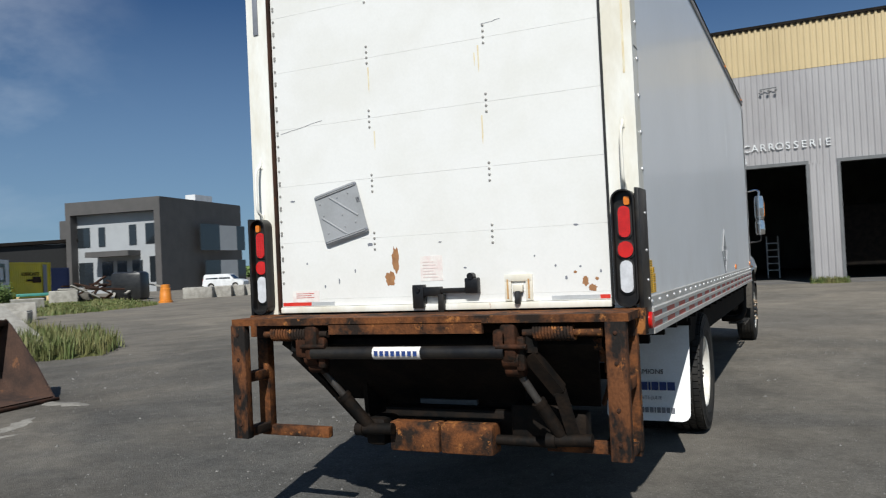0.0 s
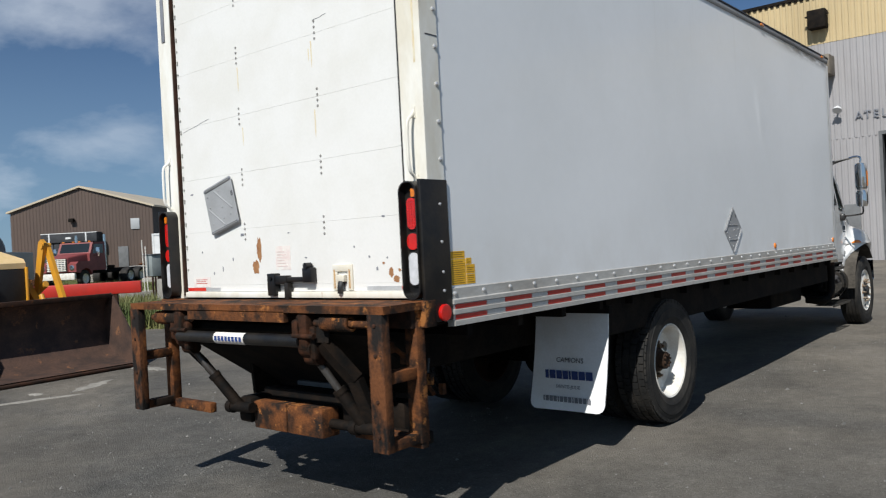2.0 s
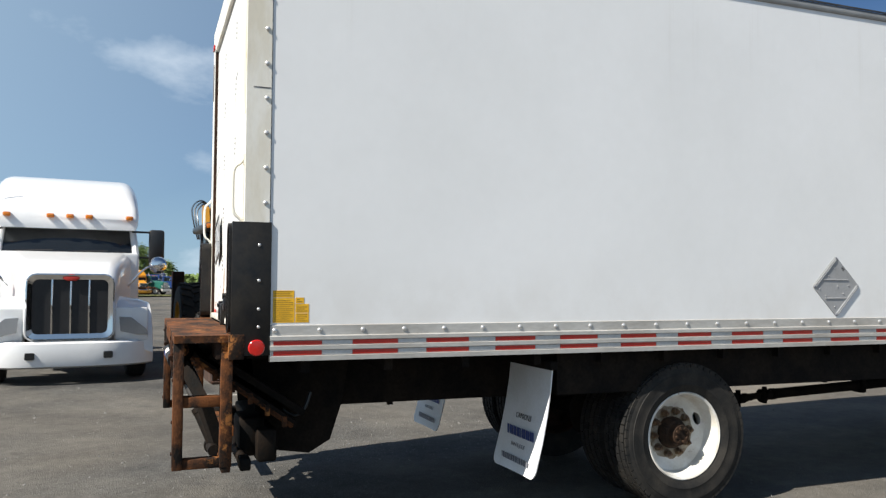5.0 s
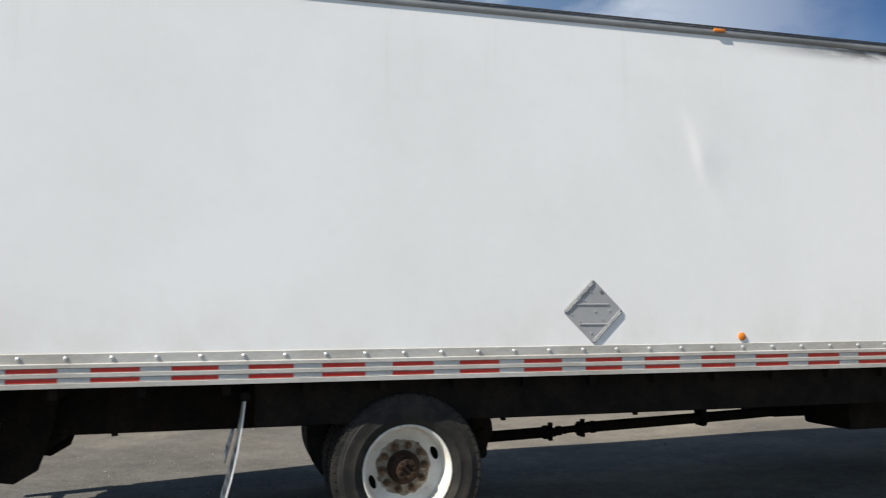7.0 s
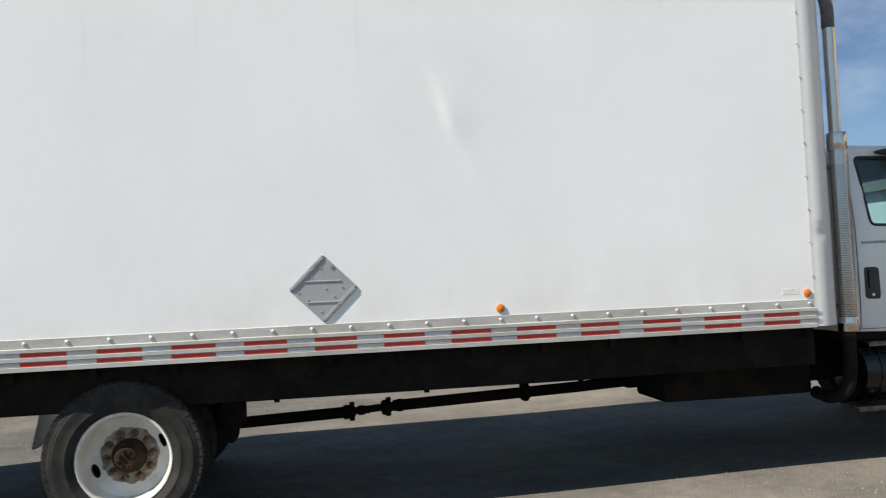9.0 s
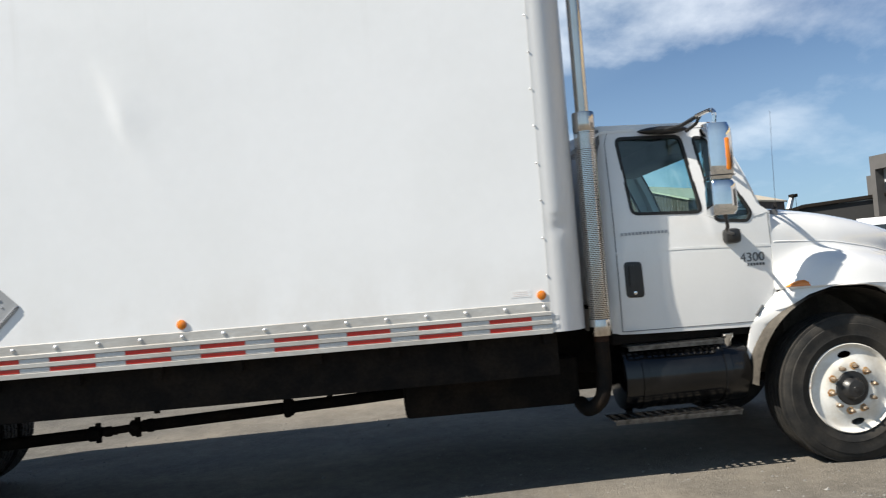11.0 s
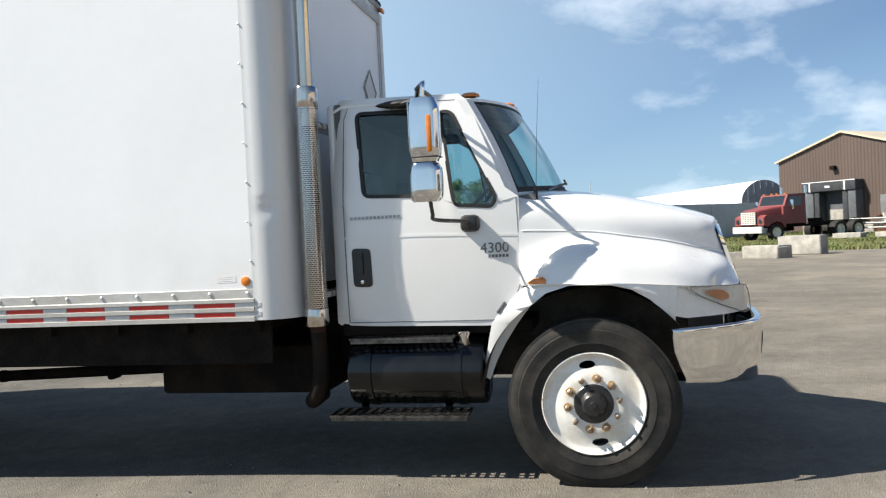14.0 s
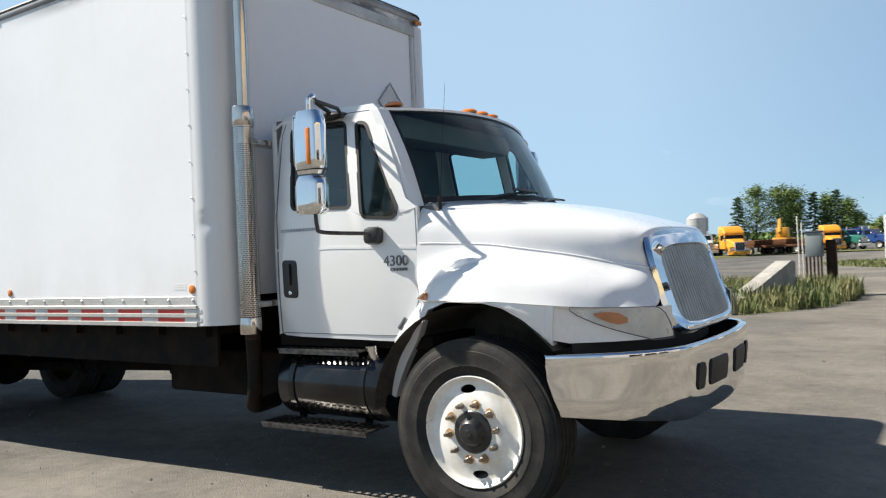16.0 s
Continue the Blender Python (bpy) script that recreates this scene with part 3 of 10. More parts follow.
ground = tagged(new("ground", me), "worn asphalt yard covered in grit and pale dust", "ground", kind="structure")

# loose stones and grit
STONE = material("loose_gravel", (0.20, 0.195, 0.185), 0.9, second=(0.11, 0.107, 0.10), scale=9, spread=(0.4, 0.6), fine=60, grain=0.2)
verts, faces = [], []
rs = random.Random(12)
made = 0
while made < 16000:
    x, y = rs.uniform(-14, 6.5), rs.uniform(-2.5, 24)
    drift = noise.noise(Vector((x * 0.35, y * 0.35, 9.0))) + 0.7 * noise.noise(Vector((x * 1.6, y * 1.6, 4.0)))
    if rs.random() > 0.08 + 0.9 * max(0.0, drift):
        continue
    made += 1
    r = 0.004 + 0.009 * rs.random() ** 2.5 + (0.012 if rs.random() < 0.02 else 0)
    z, a, k = lie(x, y), rs.uniform(0, 6.28), len(verts)
    for j in range(4):
        q = a + 1.57 * j + rs.uniform(-0.4, 0.4)
        verts.append((x + r * rs.uniform(0.7, 1.4) * math.cos(q), y + r * rs.uniform(0.7, 1.4) * math.sin(q), z - 0.001))
    verts.append((x + rs.uniform(-0.3, 0.3) * r, y + rs.uniform(-0.3, 0.3) * r, z + r * rs.uniform(0.6, 1.1)))
    faces += [(k + j, k + (j + 1) % 4, k + 4) for j in range(4)]
me = bpy.data.meshes.new("loose_stones")
me.from_pydata(verts, [], faces)
me.materials.append(STONE)
tagged(new("loose_stones", me), "loose grey stones and grit scattered on the yard", "gravel", kind="stuff")

# pale dust spilled beside the loader bucket
PALE_DUST = material("pale_dust", (0.30, 0.285, 0.255), 0.95, second=(0.20, 0.19, 0.17), scale=2.5, spread=(0.35, 0.65), fine=30, grain=0.25)
for cx, cy, long, wide, turn, seed in ((-7.62, 4.9, 0.75, 0.07, 75, 1), (-7.9, 5.75, 0.45, 0.11, 120, 2), (-8.5, 6.85, 0.55, 0.13, 5, 3), (-7.95, 5.1, 0.12, 0.08, 20, 4)):
    rs = random.Random(seed)
    m = pose(cx, cy, 0, 0, 0, turn)
    edge = [m @ Vector((long * math.cos(q) * rs.uniform(0.75, 1.15), wide * math.sin(q) * rs.uniform(0.5, 1.4), 0)) for q in (2 * math.pi * k / 36 for k in range(36))]
    bm = bmesh.new()
    mid_v = bm.verts.new((cx, cy, lie(cx, cy) + 0.008))
    inner = [bm.verts.new((p.x * 0.6 + cx * 0.4, p.y * 0.6 + cy * 0.4, lie(p.x, p.y) + 0.006)) for p in edge]
    outer = [bm.verts.new((p.x, p.y, lie(p.x, p.y) - 0.004)) for p in edge]
    for k in range(36):
        bm.faces.new((mid_v, inner[k], inner[(k + 1) % 36]))
        bm.faces.new((inner[k], outer[k], outer[(k + 1) % 36], inner[(k + 1) % 36]))
    solid("dust_drift", bm, PALE_DUST, "pale dust spilled on the asphalt", "dust", "structure", soft=60)

# ---- body shop with two open bays ----
GY = 36.5


def cladding(bm, x0, x1, y, z0, z1, pitch=0.24, depth=0.035, thick=0.12):
    """Upright ribs, seen from -y."""
    n = max(1, round((x1 - x0) / pitch))
    p = (x1 - x0) / n
    line = []
    for i in range(n):
        x = x0 + p * i
        line += [(x, y), (x + p * 0.45, y), (x + p * 0.58, y - depth), (x + p * 0.87, y - depth)]
    line.append((x1, y))
    line += [(x1, y + thick), (x0, y + thick)]
    add_prism(bm, line, "z", z0, z1)


hall = tagged(thing("body_shop", "tall grey and beige clad workshop hall with open bay doors", "building", (4, GY, 0)), kind="structure")
BAYS = [(-4.95, -0.15), (1.15, 5.9), (7.2, 11.9)]
bm = bmesh.new()
xs = [-14.0] + [v for b in BAYS for v in b] + [22.0]
cladding(bm, -14, 22, GY, 5.0, 9.02)
part("grey_cladding", bm, GREY_CLAD, hall, "grey ribbed cladding", soft=0)
for a, b in zip(xs[::2], xs[1::2]):
    bm = bmesh.new()
    cladding(bm, a, b, GY, 0, 5.0)
    part("grey_cladding", bm, GREY_CLAD, hall, soft=0)
bm = bmesh.new()
cladding(bm, -14, 22, GY - 0.012, 9.02, 11.0)
part("beige_cladding", bm, BEIGE_CLAD, hall, "beige ribbed cladding band", soft=0)
bm = bmesh.new()
add_box(bm, (-14.05, GY - 0.10, 11.0), (22.05, GY + 0.2, 11.12))
for i in range(150):
    add_box(bm, (-14 + 0.24 * i, GY - 0.075, 10.93), (-13.88 + 0.24 * i, GY - 0.02, 11.0))
part("roof_flashing", bm, CHASSIS, hall, soft=0)
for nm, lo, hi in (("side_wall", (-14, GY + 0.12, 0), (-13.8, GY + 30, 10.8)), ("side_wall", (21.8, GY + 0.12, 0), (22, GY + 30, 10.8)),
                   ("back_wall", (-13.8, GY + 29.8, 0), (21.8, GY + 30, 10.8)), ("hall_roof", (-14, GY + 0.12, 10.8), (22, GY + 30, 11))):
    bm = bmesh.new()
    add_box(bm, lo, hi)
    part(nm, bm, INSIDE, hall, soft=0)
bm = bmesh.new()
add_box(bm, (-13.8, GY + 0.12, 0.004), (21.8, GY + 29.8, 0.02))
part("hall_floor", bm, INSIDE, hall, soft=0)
for a, b in BAYS:
    bm = bmesh.new()
    add_box(bm, (a - 0.12, GY - 0.06, 0), (a, GY + 0.3, 5.0))
    add_box(bm, (b, GY - 0.06, 0), (b + 0.12, GY + 0.3, 5.0))
    add_box(bm, (a - 0.12, GY - 0.06, 5.0), (b + 0.12, GY + 0.3, 5.14))
    part("bay_frame", bm, TRIM_GREY, hall, soft=0)


# ---- brown shed ----
def turned(x, y, z=0.0, deg=0.0):
    return pose(x, y, z, 0, 0, deg)


def ribs(bm, length, height, m, pitch=0.30, depth=0.026, tops=None):
    """A ribbed wall along +x of m, facing -y; tops(u) gives its height."""
    n = round(length / pitch)
    p = length / n
    line = []
    for i in range(n):
        line += [(p * i, 0), (p * (i + 0.5), 0), (p * (i + 0.6), -depth), (p * (i + 0.9), -depth)]
    line.append((length, 0))
    top = tops or (lambda u: height)
    low = [bm.verts.new(m @ Vector((u, v, 0))) for u, v in line]
    high = [bm.verts.new(m @ Vector((u, v, top(u)))) for u, v in line]
    for i in range(len(line) - 1):
        bm.faces.new((low[i], low[i + 1], high[i + 1], high[i]))


SHED_U = Vector((math.cos(3.832), math.sin(3.832), 0))       # along the gable, away from the near corner
SHED_V = Vector((SHED_U.y, -SHED_U.x, 0))                   # along the side wall
SHED_C = Vector((-63.82, 38.55, 0))
SHED_W, SHED_L, SHED_E, SHED_K = 12.9, 20.4, 6.43, 8.40


def basis(o, u, v):
    m = Matrix.Identity(4)
    m.col[0], m.col[1], m.col[2], m.col[3] = (*u, 0), (*v, 0), (0, 0, 1, 0), (*o, 1)
    return m


shed = tagged(thing("brown_shed", "brown ribbed steel shed with tan roof", "building", tuple(SHED_C)), kind="structure")
gable = basis(SHED_C + SHED_U * SHED_W, -SHED_U, SHED_V)
bm = bmesh.new()
ribs(bm, SHED_W, 0, gable, tops=lambda u: SHED_E + (SHED_K - SHED_E) * (1 - abs(u - SHED_W / 2) / (SHED_W / 2)))
part("gable_wall", bm, BROWN_CLAD, shed, soft=0)
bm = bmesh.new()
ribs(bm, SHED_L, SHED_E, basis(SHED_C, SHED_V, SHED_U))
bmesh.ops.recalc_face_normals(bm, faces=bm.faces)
part("side_wall", bm, SHADED_CLAD, shed, "brown ribbed side wall, shade put into its colour", soft=0)
bm = bmesh.new()
add_box(bm, (0.05, SHED_L - 0.2, 0), (SHED_W - 0.05, SHED_L, SHED_E), gable)
add_box(bm, (0.05, 0.1, 0), (0.2, SHED_L, SHED_E), gable)
part("rear_wall", bm, BROWN_CLAD, shed, soft=0)
bm = bmesh.new()
half = SHED_W / 2
add_prism(bm, [(-0.25, SHED_E - 0.05), (half, SHED_K + 0.03), (SHED_W + 0.25, SHED_E - 0.05), (SHED_W + 0.25, SHED_E + 0.12), (half, SHED_K + 0.2), (-0.25, SHED_E + 0.12)], "y", -0.25, SHED_L + 0.25)
move(bm, bm.verts, gable)
part("shed_roof", bm, ROOF_TAN, shed, "tan metal roof", soft=0)
for u, w, z0, z1, mat, nm in ((SHED_W - 2.0, 0.80, 4.45, 5.42, OFFICE_LIGHT, "wall_vent"), (SHED_W - 3.25, 0.9, 0.6, 2.95, TRIM_GREY, "side_door")):
    bm = bmesh.new()
    add_box(bm, (u, -0.10, z0), (u + w, 0.0, z1), gable, chamfer=0.02)
    part(nm, bm, mat, shed)
bm = bmesh.new()
add_box(bm, (half - 1.02, -0.45, 5.35), (half - 0.58, -0.05, 5.68), gable, chamfer=0.04)
part("wall_lamp", bm, CHASSIS, shed)

# loading dock on the gable: shelter posts, canopy, pale door
DOCK_GREY = material("dock_shelter_grey", (0.05, 0.052, 0.058), 0.8, second=(0.038, 0.04, 0.044), scale=2, grain=0.06)
DOCK_PALE = material("faded_dock_cushion", (0.10, 0.105, 0.115), 0.8, second=(0.08, 0.083, 0.09), scale=2, grain=0.06)
DOCK_M = gable @ Matrix.Translation((3.3 - 3.6 * 0.926, 0, 0)) @ Matrix.Diagonal((0.926, 0.95, 0.97, 1))
dock = part("loading_dock", (lambda b: (add_box(b, (3.6, -1.3, 3.62), (9.0, 0, 4.5), DOCK_M, chamfer=0.08), b)[1])(bmesh.new()), DOCK_GREY, shed, "grey dock shelter with canopy")
for u, w, mat in ((3.9, 0.75, DOCK_PALE), (4.75, 0.5, DOCK_GREY), (7.6, 0.5, DOCK_GREY), (8.15, 0.75, DOCK_PALE)):
    bm = bmesh.new()
    add_box(bm, (u, -1.15, 0.9), (u + w, 0, 3.62), DOCK_M, chamfer=0.03)
    part("shelter_post", bm, mat, dock, local=True)
for u in (4.35, 7.9):
    bm = bmesh.new()
    add_box(bm, (u, -1.34, 3.64), (u + 0.12, -1.3, 4.48), DOCK_M)
    part("canopy_stripe", bm, WHITE_SHEET, dock, local=True)
bm = bmesh.new()
add_box(bm, (3.6, -1.33, 4.44), (9.0, -1.3, 4.5), DOCK_M)
part("canopy_edge", bm, WHITE_SHEET, dock, local=True)
bm = bmesh.new()
add_box(bm, (6.0, -1.34, 3.92), (6.5, -1.3, 4.1), DOCK_M)
part("canopy_sign", bm, WHITE_SHEET, dock, local=True)
bm = bmesh.new()
add_box(bm, (5.25, -0.15, 0.9), (7.6, 0, 3.62), DOCK_M)
part("dock_door", bm, DOCK_PALE, dock, local=True)
bm = bmesh.new()
add_box(bm, (5.5, -0.2, 0.9), (7.6, -0.15, 2.0), DOCK_M)
part("dock_door_panel", bm, CONCRETE, dock, local=True)

# ---- office block ----
OR, OL, OS = Vector((-70.5, 71.1, 0)), Vector((-83.8, 68.8, 0)), Vector((-71.4, 89.0, 0))
OH = 11.4
office = tagged(thing("office_building", "two-storey dark grey office building with pale recessed front", "building", tuple(OR)), kind="structure")
u = (OL - OR).normalized()
v = Vector((u.y, -u.x, 0))
width = 26.1
FRONT_M = basis(OL, (OR - OL) / width, v)                                   # x from the far front corner to the near one, y inwards
bm = bmesh.new()
add_box(bm, (0, 0, 0), (1.4, 14, OH), FRONT_M)
add_box(bm, (width - 1.6, 0, 0), (width, 19, OH), FRONT_M)
add_box(bm, (1.4, 0, OH - 1.6), (width - 1.6, 18, OH), FRONT_M)
add_box(bm, (-3.4, 1.0, 0), (0, 10, OH - 2.1), FRONT_M)
part("dark_frame", bm, OFFICE_DARK, office, "dark grey outer walls", soft=0)
bm = bmesh.new()
add_box(bm, (1.4, 1.2, 0), (width - 1.6, 1.6, OH - 1.6), FRONT_M)
front = part("recessed_front", bm, OFFICE_LIGHT, office, "pale grey recessed front", soft=0)
for x0, x1, z0, z1 in ((1.5, 5.0, 5.8, 8.25), (7.45, 9.3, 5.8, 8.2), (16.0, 18.0, 5.8, 8.3), (20.5, 24.2, 5.85, 8.35), (1.6, 5.6, 0.9, 3.9), (8.2, 11.2, 0.4, 3.9), (12.4, 15.0, 0.4, 3.9), (16.6, 19.4, 0.4, 3.9), (21.4, 24.4, 1.2, 4.3)):
    bm = bmesh.new()
    add_box(bm, (x0, 1.12, z0), (x1, 1.2, z1), FRONT_M)
    win = part("window", bm, FAR_GLASS, front, local=True, soft=0)
bm = bmesh.new()
add_box(bm, (7.1, -1.2, 4.45), (18.9, 1.2, 5.1), FRONT_M)
part("entrance_canopy", bm, OFFICE_DARK, office, soft=0)
SIDE_M = basis(OR, (OS - OR).normalized(), Vector((-(OS - OR).normalized().y, (OS - OR).normalized().x, 0)))
for x0, x1, z0, z1, mat in ((7.2, 11.0, 4.9, 8.3, FAR_GLASS), (11.0, 14.6, 4.9, 8.2, OFFICE_LIGHT), (14.6, 16.4, 4.9, 8.2, FAR_GLASS), (8.0, 11.0, 0.2, 3.6, FAR_GLASS), (11.0, 14.6, 0.6, 3.6, OFFICE_LIGHT), (14.6, 16.4, 0.6, 3.6, FAR_GLASS)):
    bm = bmesh.new()
    add_box(bm, (x0, -0.08, z0), (x1, 0.12, z1), SIDE_M)
    part("window" if mat is FAR_GLASS else "pale_panel", bm, mat, office, soft=0)
bm = bmesh.new()
add_box(bm, (width - 3.2, 8, OH), (width - 0.4, 12, OH + 0.8), FRONT_M)
part("roof_unit", bm, WHITE_SHEET, office, soft=0)


# ================= the box truck =================
XR, XL, XC = -0.92, -3.44, -2.20      # right and left side, middle
REAR, FRONT = 4.27, 12.40              # tail and bulkhead of the cargo box
FLOOR_Z, TOP_Z = 1.04, 3.635
truck = thing("box_truck", "long white box truck with rusty tail lift, parked on gravelly asphalt", "truck", (XC, 9.0, 0))


def mirrored(x):
    return 2 * XC - x


def tail_mirrored(x):
    return XL + XR - x


# ---- cargo box ----
def corner_ring(z, inset=0.0):
    """Plan of the box with round front corners."""
    r, out = 0.20, []
    x0, x1, y0, y1 = XL + inset, XR - inset, REAR, FRONT - inset
    out.append((x1, y0, z))
    for k in range(9):
        a = radians(90 * k / 8)
        out.append((x1 - r + r * math.cos(a), y1 - r + r * math.sin(a), z))
    for k in range(9):
        a = radians(90 + 90 * k / 8)
        out.append((x0 + r + r * math.cos(a), y1 - r + r * math.sin(a), z))
    out.append((x0, y0, z))
    return out


bm = bmesh.new()
add_loft(bm, [corner_ring(FLOOR_Z + 0.2), corner_ring(TOP_Z - 0.1), corner_ring(TOP_Z - 0.02)], caps=False)
bmesh.ops.delete(bm, geom=[f for f in bm.faces if abs(f.calc_center_median().y - REAR) < 1e-4], context="FACES")
bmesh.ops.delete(bm, geom=[f for f in bm.faces if abs(f.calc_center_median().x - XR) < 1e-4 and f.calc_area() > 10], context="FACES")
# the right side: a thin sheet with slow waves and one bent wrinkle
crease = smooth_line([(8.71, 3.42, 0), (9.10, 3.24, 0), (9.37, 3.01, 0), (9.48, 2.77, 0), (9.547, 2.53, 0), (9.656, 2.285, 0), (9.73, 1.9, 0)], 6)


def bulge(y, z):
    fade = ease(y, REAR, REAR + 0.5) * ease(-y, 0.2 - FRONT, 0.7 - FRONT) * ease(z, FLOOR_Z + 0.2, FLOOR_Z + 0.6) * ease(-z, 0.1 - TOP_Z, 0.5 - TOP_Z)
    wave = 0.0022 * noise.noise(Vector((0.0, y * 0.55, z * 0.8))) * fade
    if not (8.3 < y < 11.0 and 1.75 < z < 3.5):
        return wave
    far, i = min(((p.x - y) ** 2 + (p.y - z) ** 2, i) for i, p in enumerate(crease))
    u, ahead = i / (len(crease) - 1), y > crease[i].x
    slope = math.exp(-far / (0.60 if ahead else 0.05) ** 2)
    peak = math.exp(-((u - 0.58) / 0.13) ** 2) * math.exp(-far / (0.14 if ahead else 0.05) ** 2)
    return wave + fade * math.sin(math.pi * u) * (0.0034 * slope + 0.0050 * peak)


lines_y = [REAR + 0.3 * i for i in range(14)] + [8.5 + 0.025 * i for i in range(65)] + [10.2 + 0.3 * i for i in range(7)] + [FRONT - 0.2]
lines_z = [FLOOR_Z + 0.2 + 0.2 * i for i in range(3)] + [1.75 + 0.03 * i for i in range(58)] + [TOP_Z - 0.1]
grid = [[bm.verts.new((XR + bulge(y, z), y, z)) for z in lines_z] for y in lines_y]
for ra, rb in zip(grid, grid[1:]):
    for k in range(len(lines_z) - 1):
        bm.faces.new((ra[k], rb[k], rb[k + 1], ra[k + 1]))
cargo = part("cargo_box", bm, WHITE_PANEL, truck, "smooth white side panels")
bm = bmesh.new()
add_box(bm, (XL + 0.03, REAR + 0.02, FLOOR_Z + 0.02), (XR - 0.03, FRONT - 0.13, FLOOR_Z + 0.16))
part("cargo_floor", bm, CHASSIS, truck)
# roof with its edge rails
bm = bmesh.new()
add_loft(bm, [corner_ring(TOP_Z - 0.03, 0.02), corner_ring(TOP_Z + 0.01, 0.02), corner_ring(TOP_Z + 0.03, 0.25)])
part("roof", bm, ALUMINIUM, truck)
bm = bmesh.new()
outer = [corner_ring(TOP_Z - 0.062, -0.004), corner_ring(TOP_Z - 0.055, -0.010), corner_ring(TOP_Z - 0.02, -0.014), corner_ring(TOP_Z, -0.004), corner_ring(TOP_Z + 0.012, 0.03)]
add_loft(bm, outer, caps=False)
part("roof_rail", bm, DULL_RAIL, truck, "grey aluminium roof edge rail")
bm = bmesh.new()
add_loft(bm, [corner_ring(TOP_Z - 0.004, -0.016), corner_ring(TOP_Z - 0.002, -0.019), corner_ring(TOP_Z + 0.012, -0.014), corner_ring(TOP_Z + 0.02, 0.03)], caps=False)
part("roof_cap_strip", bm, RAIL_CAP, truck, "black roof cap strip")
# bottom rails: a flat web, then three ridges with two grooves
for side in (1, -1):
    x = XR if side > 0 else XL
    bm = bmesh.new()
    web = [(0.0, 1.25), (0.008, 1.245), (0.008, 1.19), (0.022, 1.184), (0.022, 1.164), (0.010, 1.160), (0.010, 1.134), (0.022, 1.130),
           (0.022, 1.108), (0.010, 1.104), (0.010, 1.076), (0.022, 1.072), (0.022, 1.045), (-0.03, 1.04), (-0.03, 1.25)]
    add_prism(bm, [(x + side * u, z) for u, z in web], "y", REAR + 0.14, 12.15)
    rail = part("bottom_rail", bm, ALUMINIUM, truck, "ridged aluminium bottom rail", soft=0)
    if side > 0:
        y, k = REAR + 0.16, 0
        red_me = white_me = None
        while y < 12.08:
            long = 0.279 if k % 2 == 0 else 0.178
            for z0, z1 in ((1.136, 1.158), (1.078, 1.102)):
                bm = bmesh.new()
                add_box(bm, (0, 0, 0), (0.004, long - 0.004, z1 - z0))
                if k < 2:
                    me = mesh_of("tape", bm, TAPE_RED if k % 2 == 0 else TAPE_WHITE, 0)
                    if k % 2 == 0:
                        red_me = me
                    else:
                        white_me = me
                else:
                    bm.free()
                ob = new("red_tape" if k % 2 == 0 else "silver_tape", red_me if k % 2 == 0 else white_me)
                ob.parent = rail
                ob.location = (x + 0.0105, y, z0)
            y, k = y + long, k + 1
# rivets: one mesh, many objects
bm = bmesh.new()
add_lathe(bm, (0, 0, 0), (1, 0, 0), [(0, 0.013), (0.004, 0.013), (0.008, 0.009), (0.010, 0.003)], 10)
RIVET = mesh_of("rivet", bm, RIVET_MAT)


def rivet(x, y, z, turn=0.0, scale=1.0, parent=None):
    ob = new("rivet", RIVET)
    ob.parent = parent or truck
    if ob.parent is truck:
        ob.matrix_parent_inverse = truck.matrix_basis.inverted()
    ob.matrix_basis = pose(x, y, z, 0, 0, turn) @ Matrix.Scale(scale, 4)
    return ob


for i in range(31):
    rivet(XR + 0.008, 4.437 + 0.2557 * i, 1.219)
for i in range(9):
    rivet(XR + 0.012, 12.14 - 0.006 * (i % 2), 1.42 + 0.245 * i, 0, 0.55)
# front corner posts, thin aluminium sleeves with one dent
for side in (1, -1):
    bm = bmesh.new()
    rings = []
    for j in range(160):
        z = 1.05 + (TOP_Z - 0.10 - 1.05) * j / 159
        ring = []
        for k in range(25):
            a = radians(-14 + 118 * k / 24)
            r = 0.212 - ((0.010 * math.exp(-((z - 1.735) / 0.05) ** 2) + 0.004 * math.exp(-((z - 1.80) / 0.013) ** 2)) * math.exp(-((a - 0.30) / 0.28) ** 2) if side > 0 else 0)
            x, y = XR - 0.20 + r * math.cos(a), FRONT - 0.20 + r * math.sin(a)
            if k == 0:
                x, y = XR + 0.010, FRONT - 0.255
            ring.append((x if side > 0 else mirrored(x), y, z))
        rings.append(ring)
    add_loft(bm, rings, closed=False)
    ob = part("front_corner_post", bm, POST_ALU, truck, "dented rounded aluminium corner post", soft=60)
# bulkhead seams and its edge frame
for x in (XL + 0.26, XR - 0.26):
    bm = bmesh.new()
    add_box(bm, (x - 0.02, FRONT - 0.002, 1.1), (x + 0.02, FRONT + 0.008, TOP_Z - 0.12), chamfer=0.003)
    part("bulkhead_strip", bm, ALUMINIUM, truck)
bm = bmesh.new()
add_box(bm, (XL + 0.2, FRONT - 0.002, TOP_Z - 0.20), (XR - 0.2, FRONT + 0.012, TOP_Z - 0.11), chamfer=0.003)
part("bulkhead_header", bm, ALUMINIUM, truck)
placard_turn = pose(-2.84, FRONT + 0.002, 2.78, 0, 45, 0)
bm = bmesh.new()
add_box(bm, (-0.12, 0, -0.12), (0.12, 0.004, 0.12), placard_turn)
plate = part("bulkhead_placard", bm, PLACARD_PALE, truck, "pale placard holder with thin raised edges")
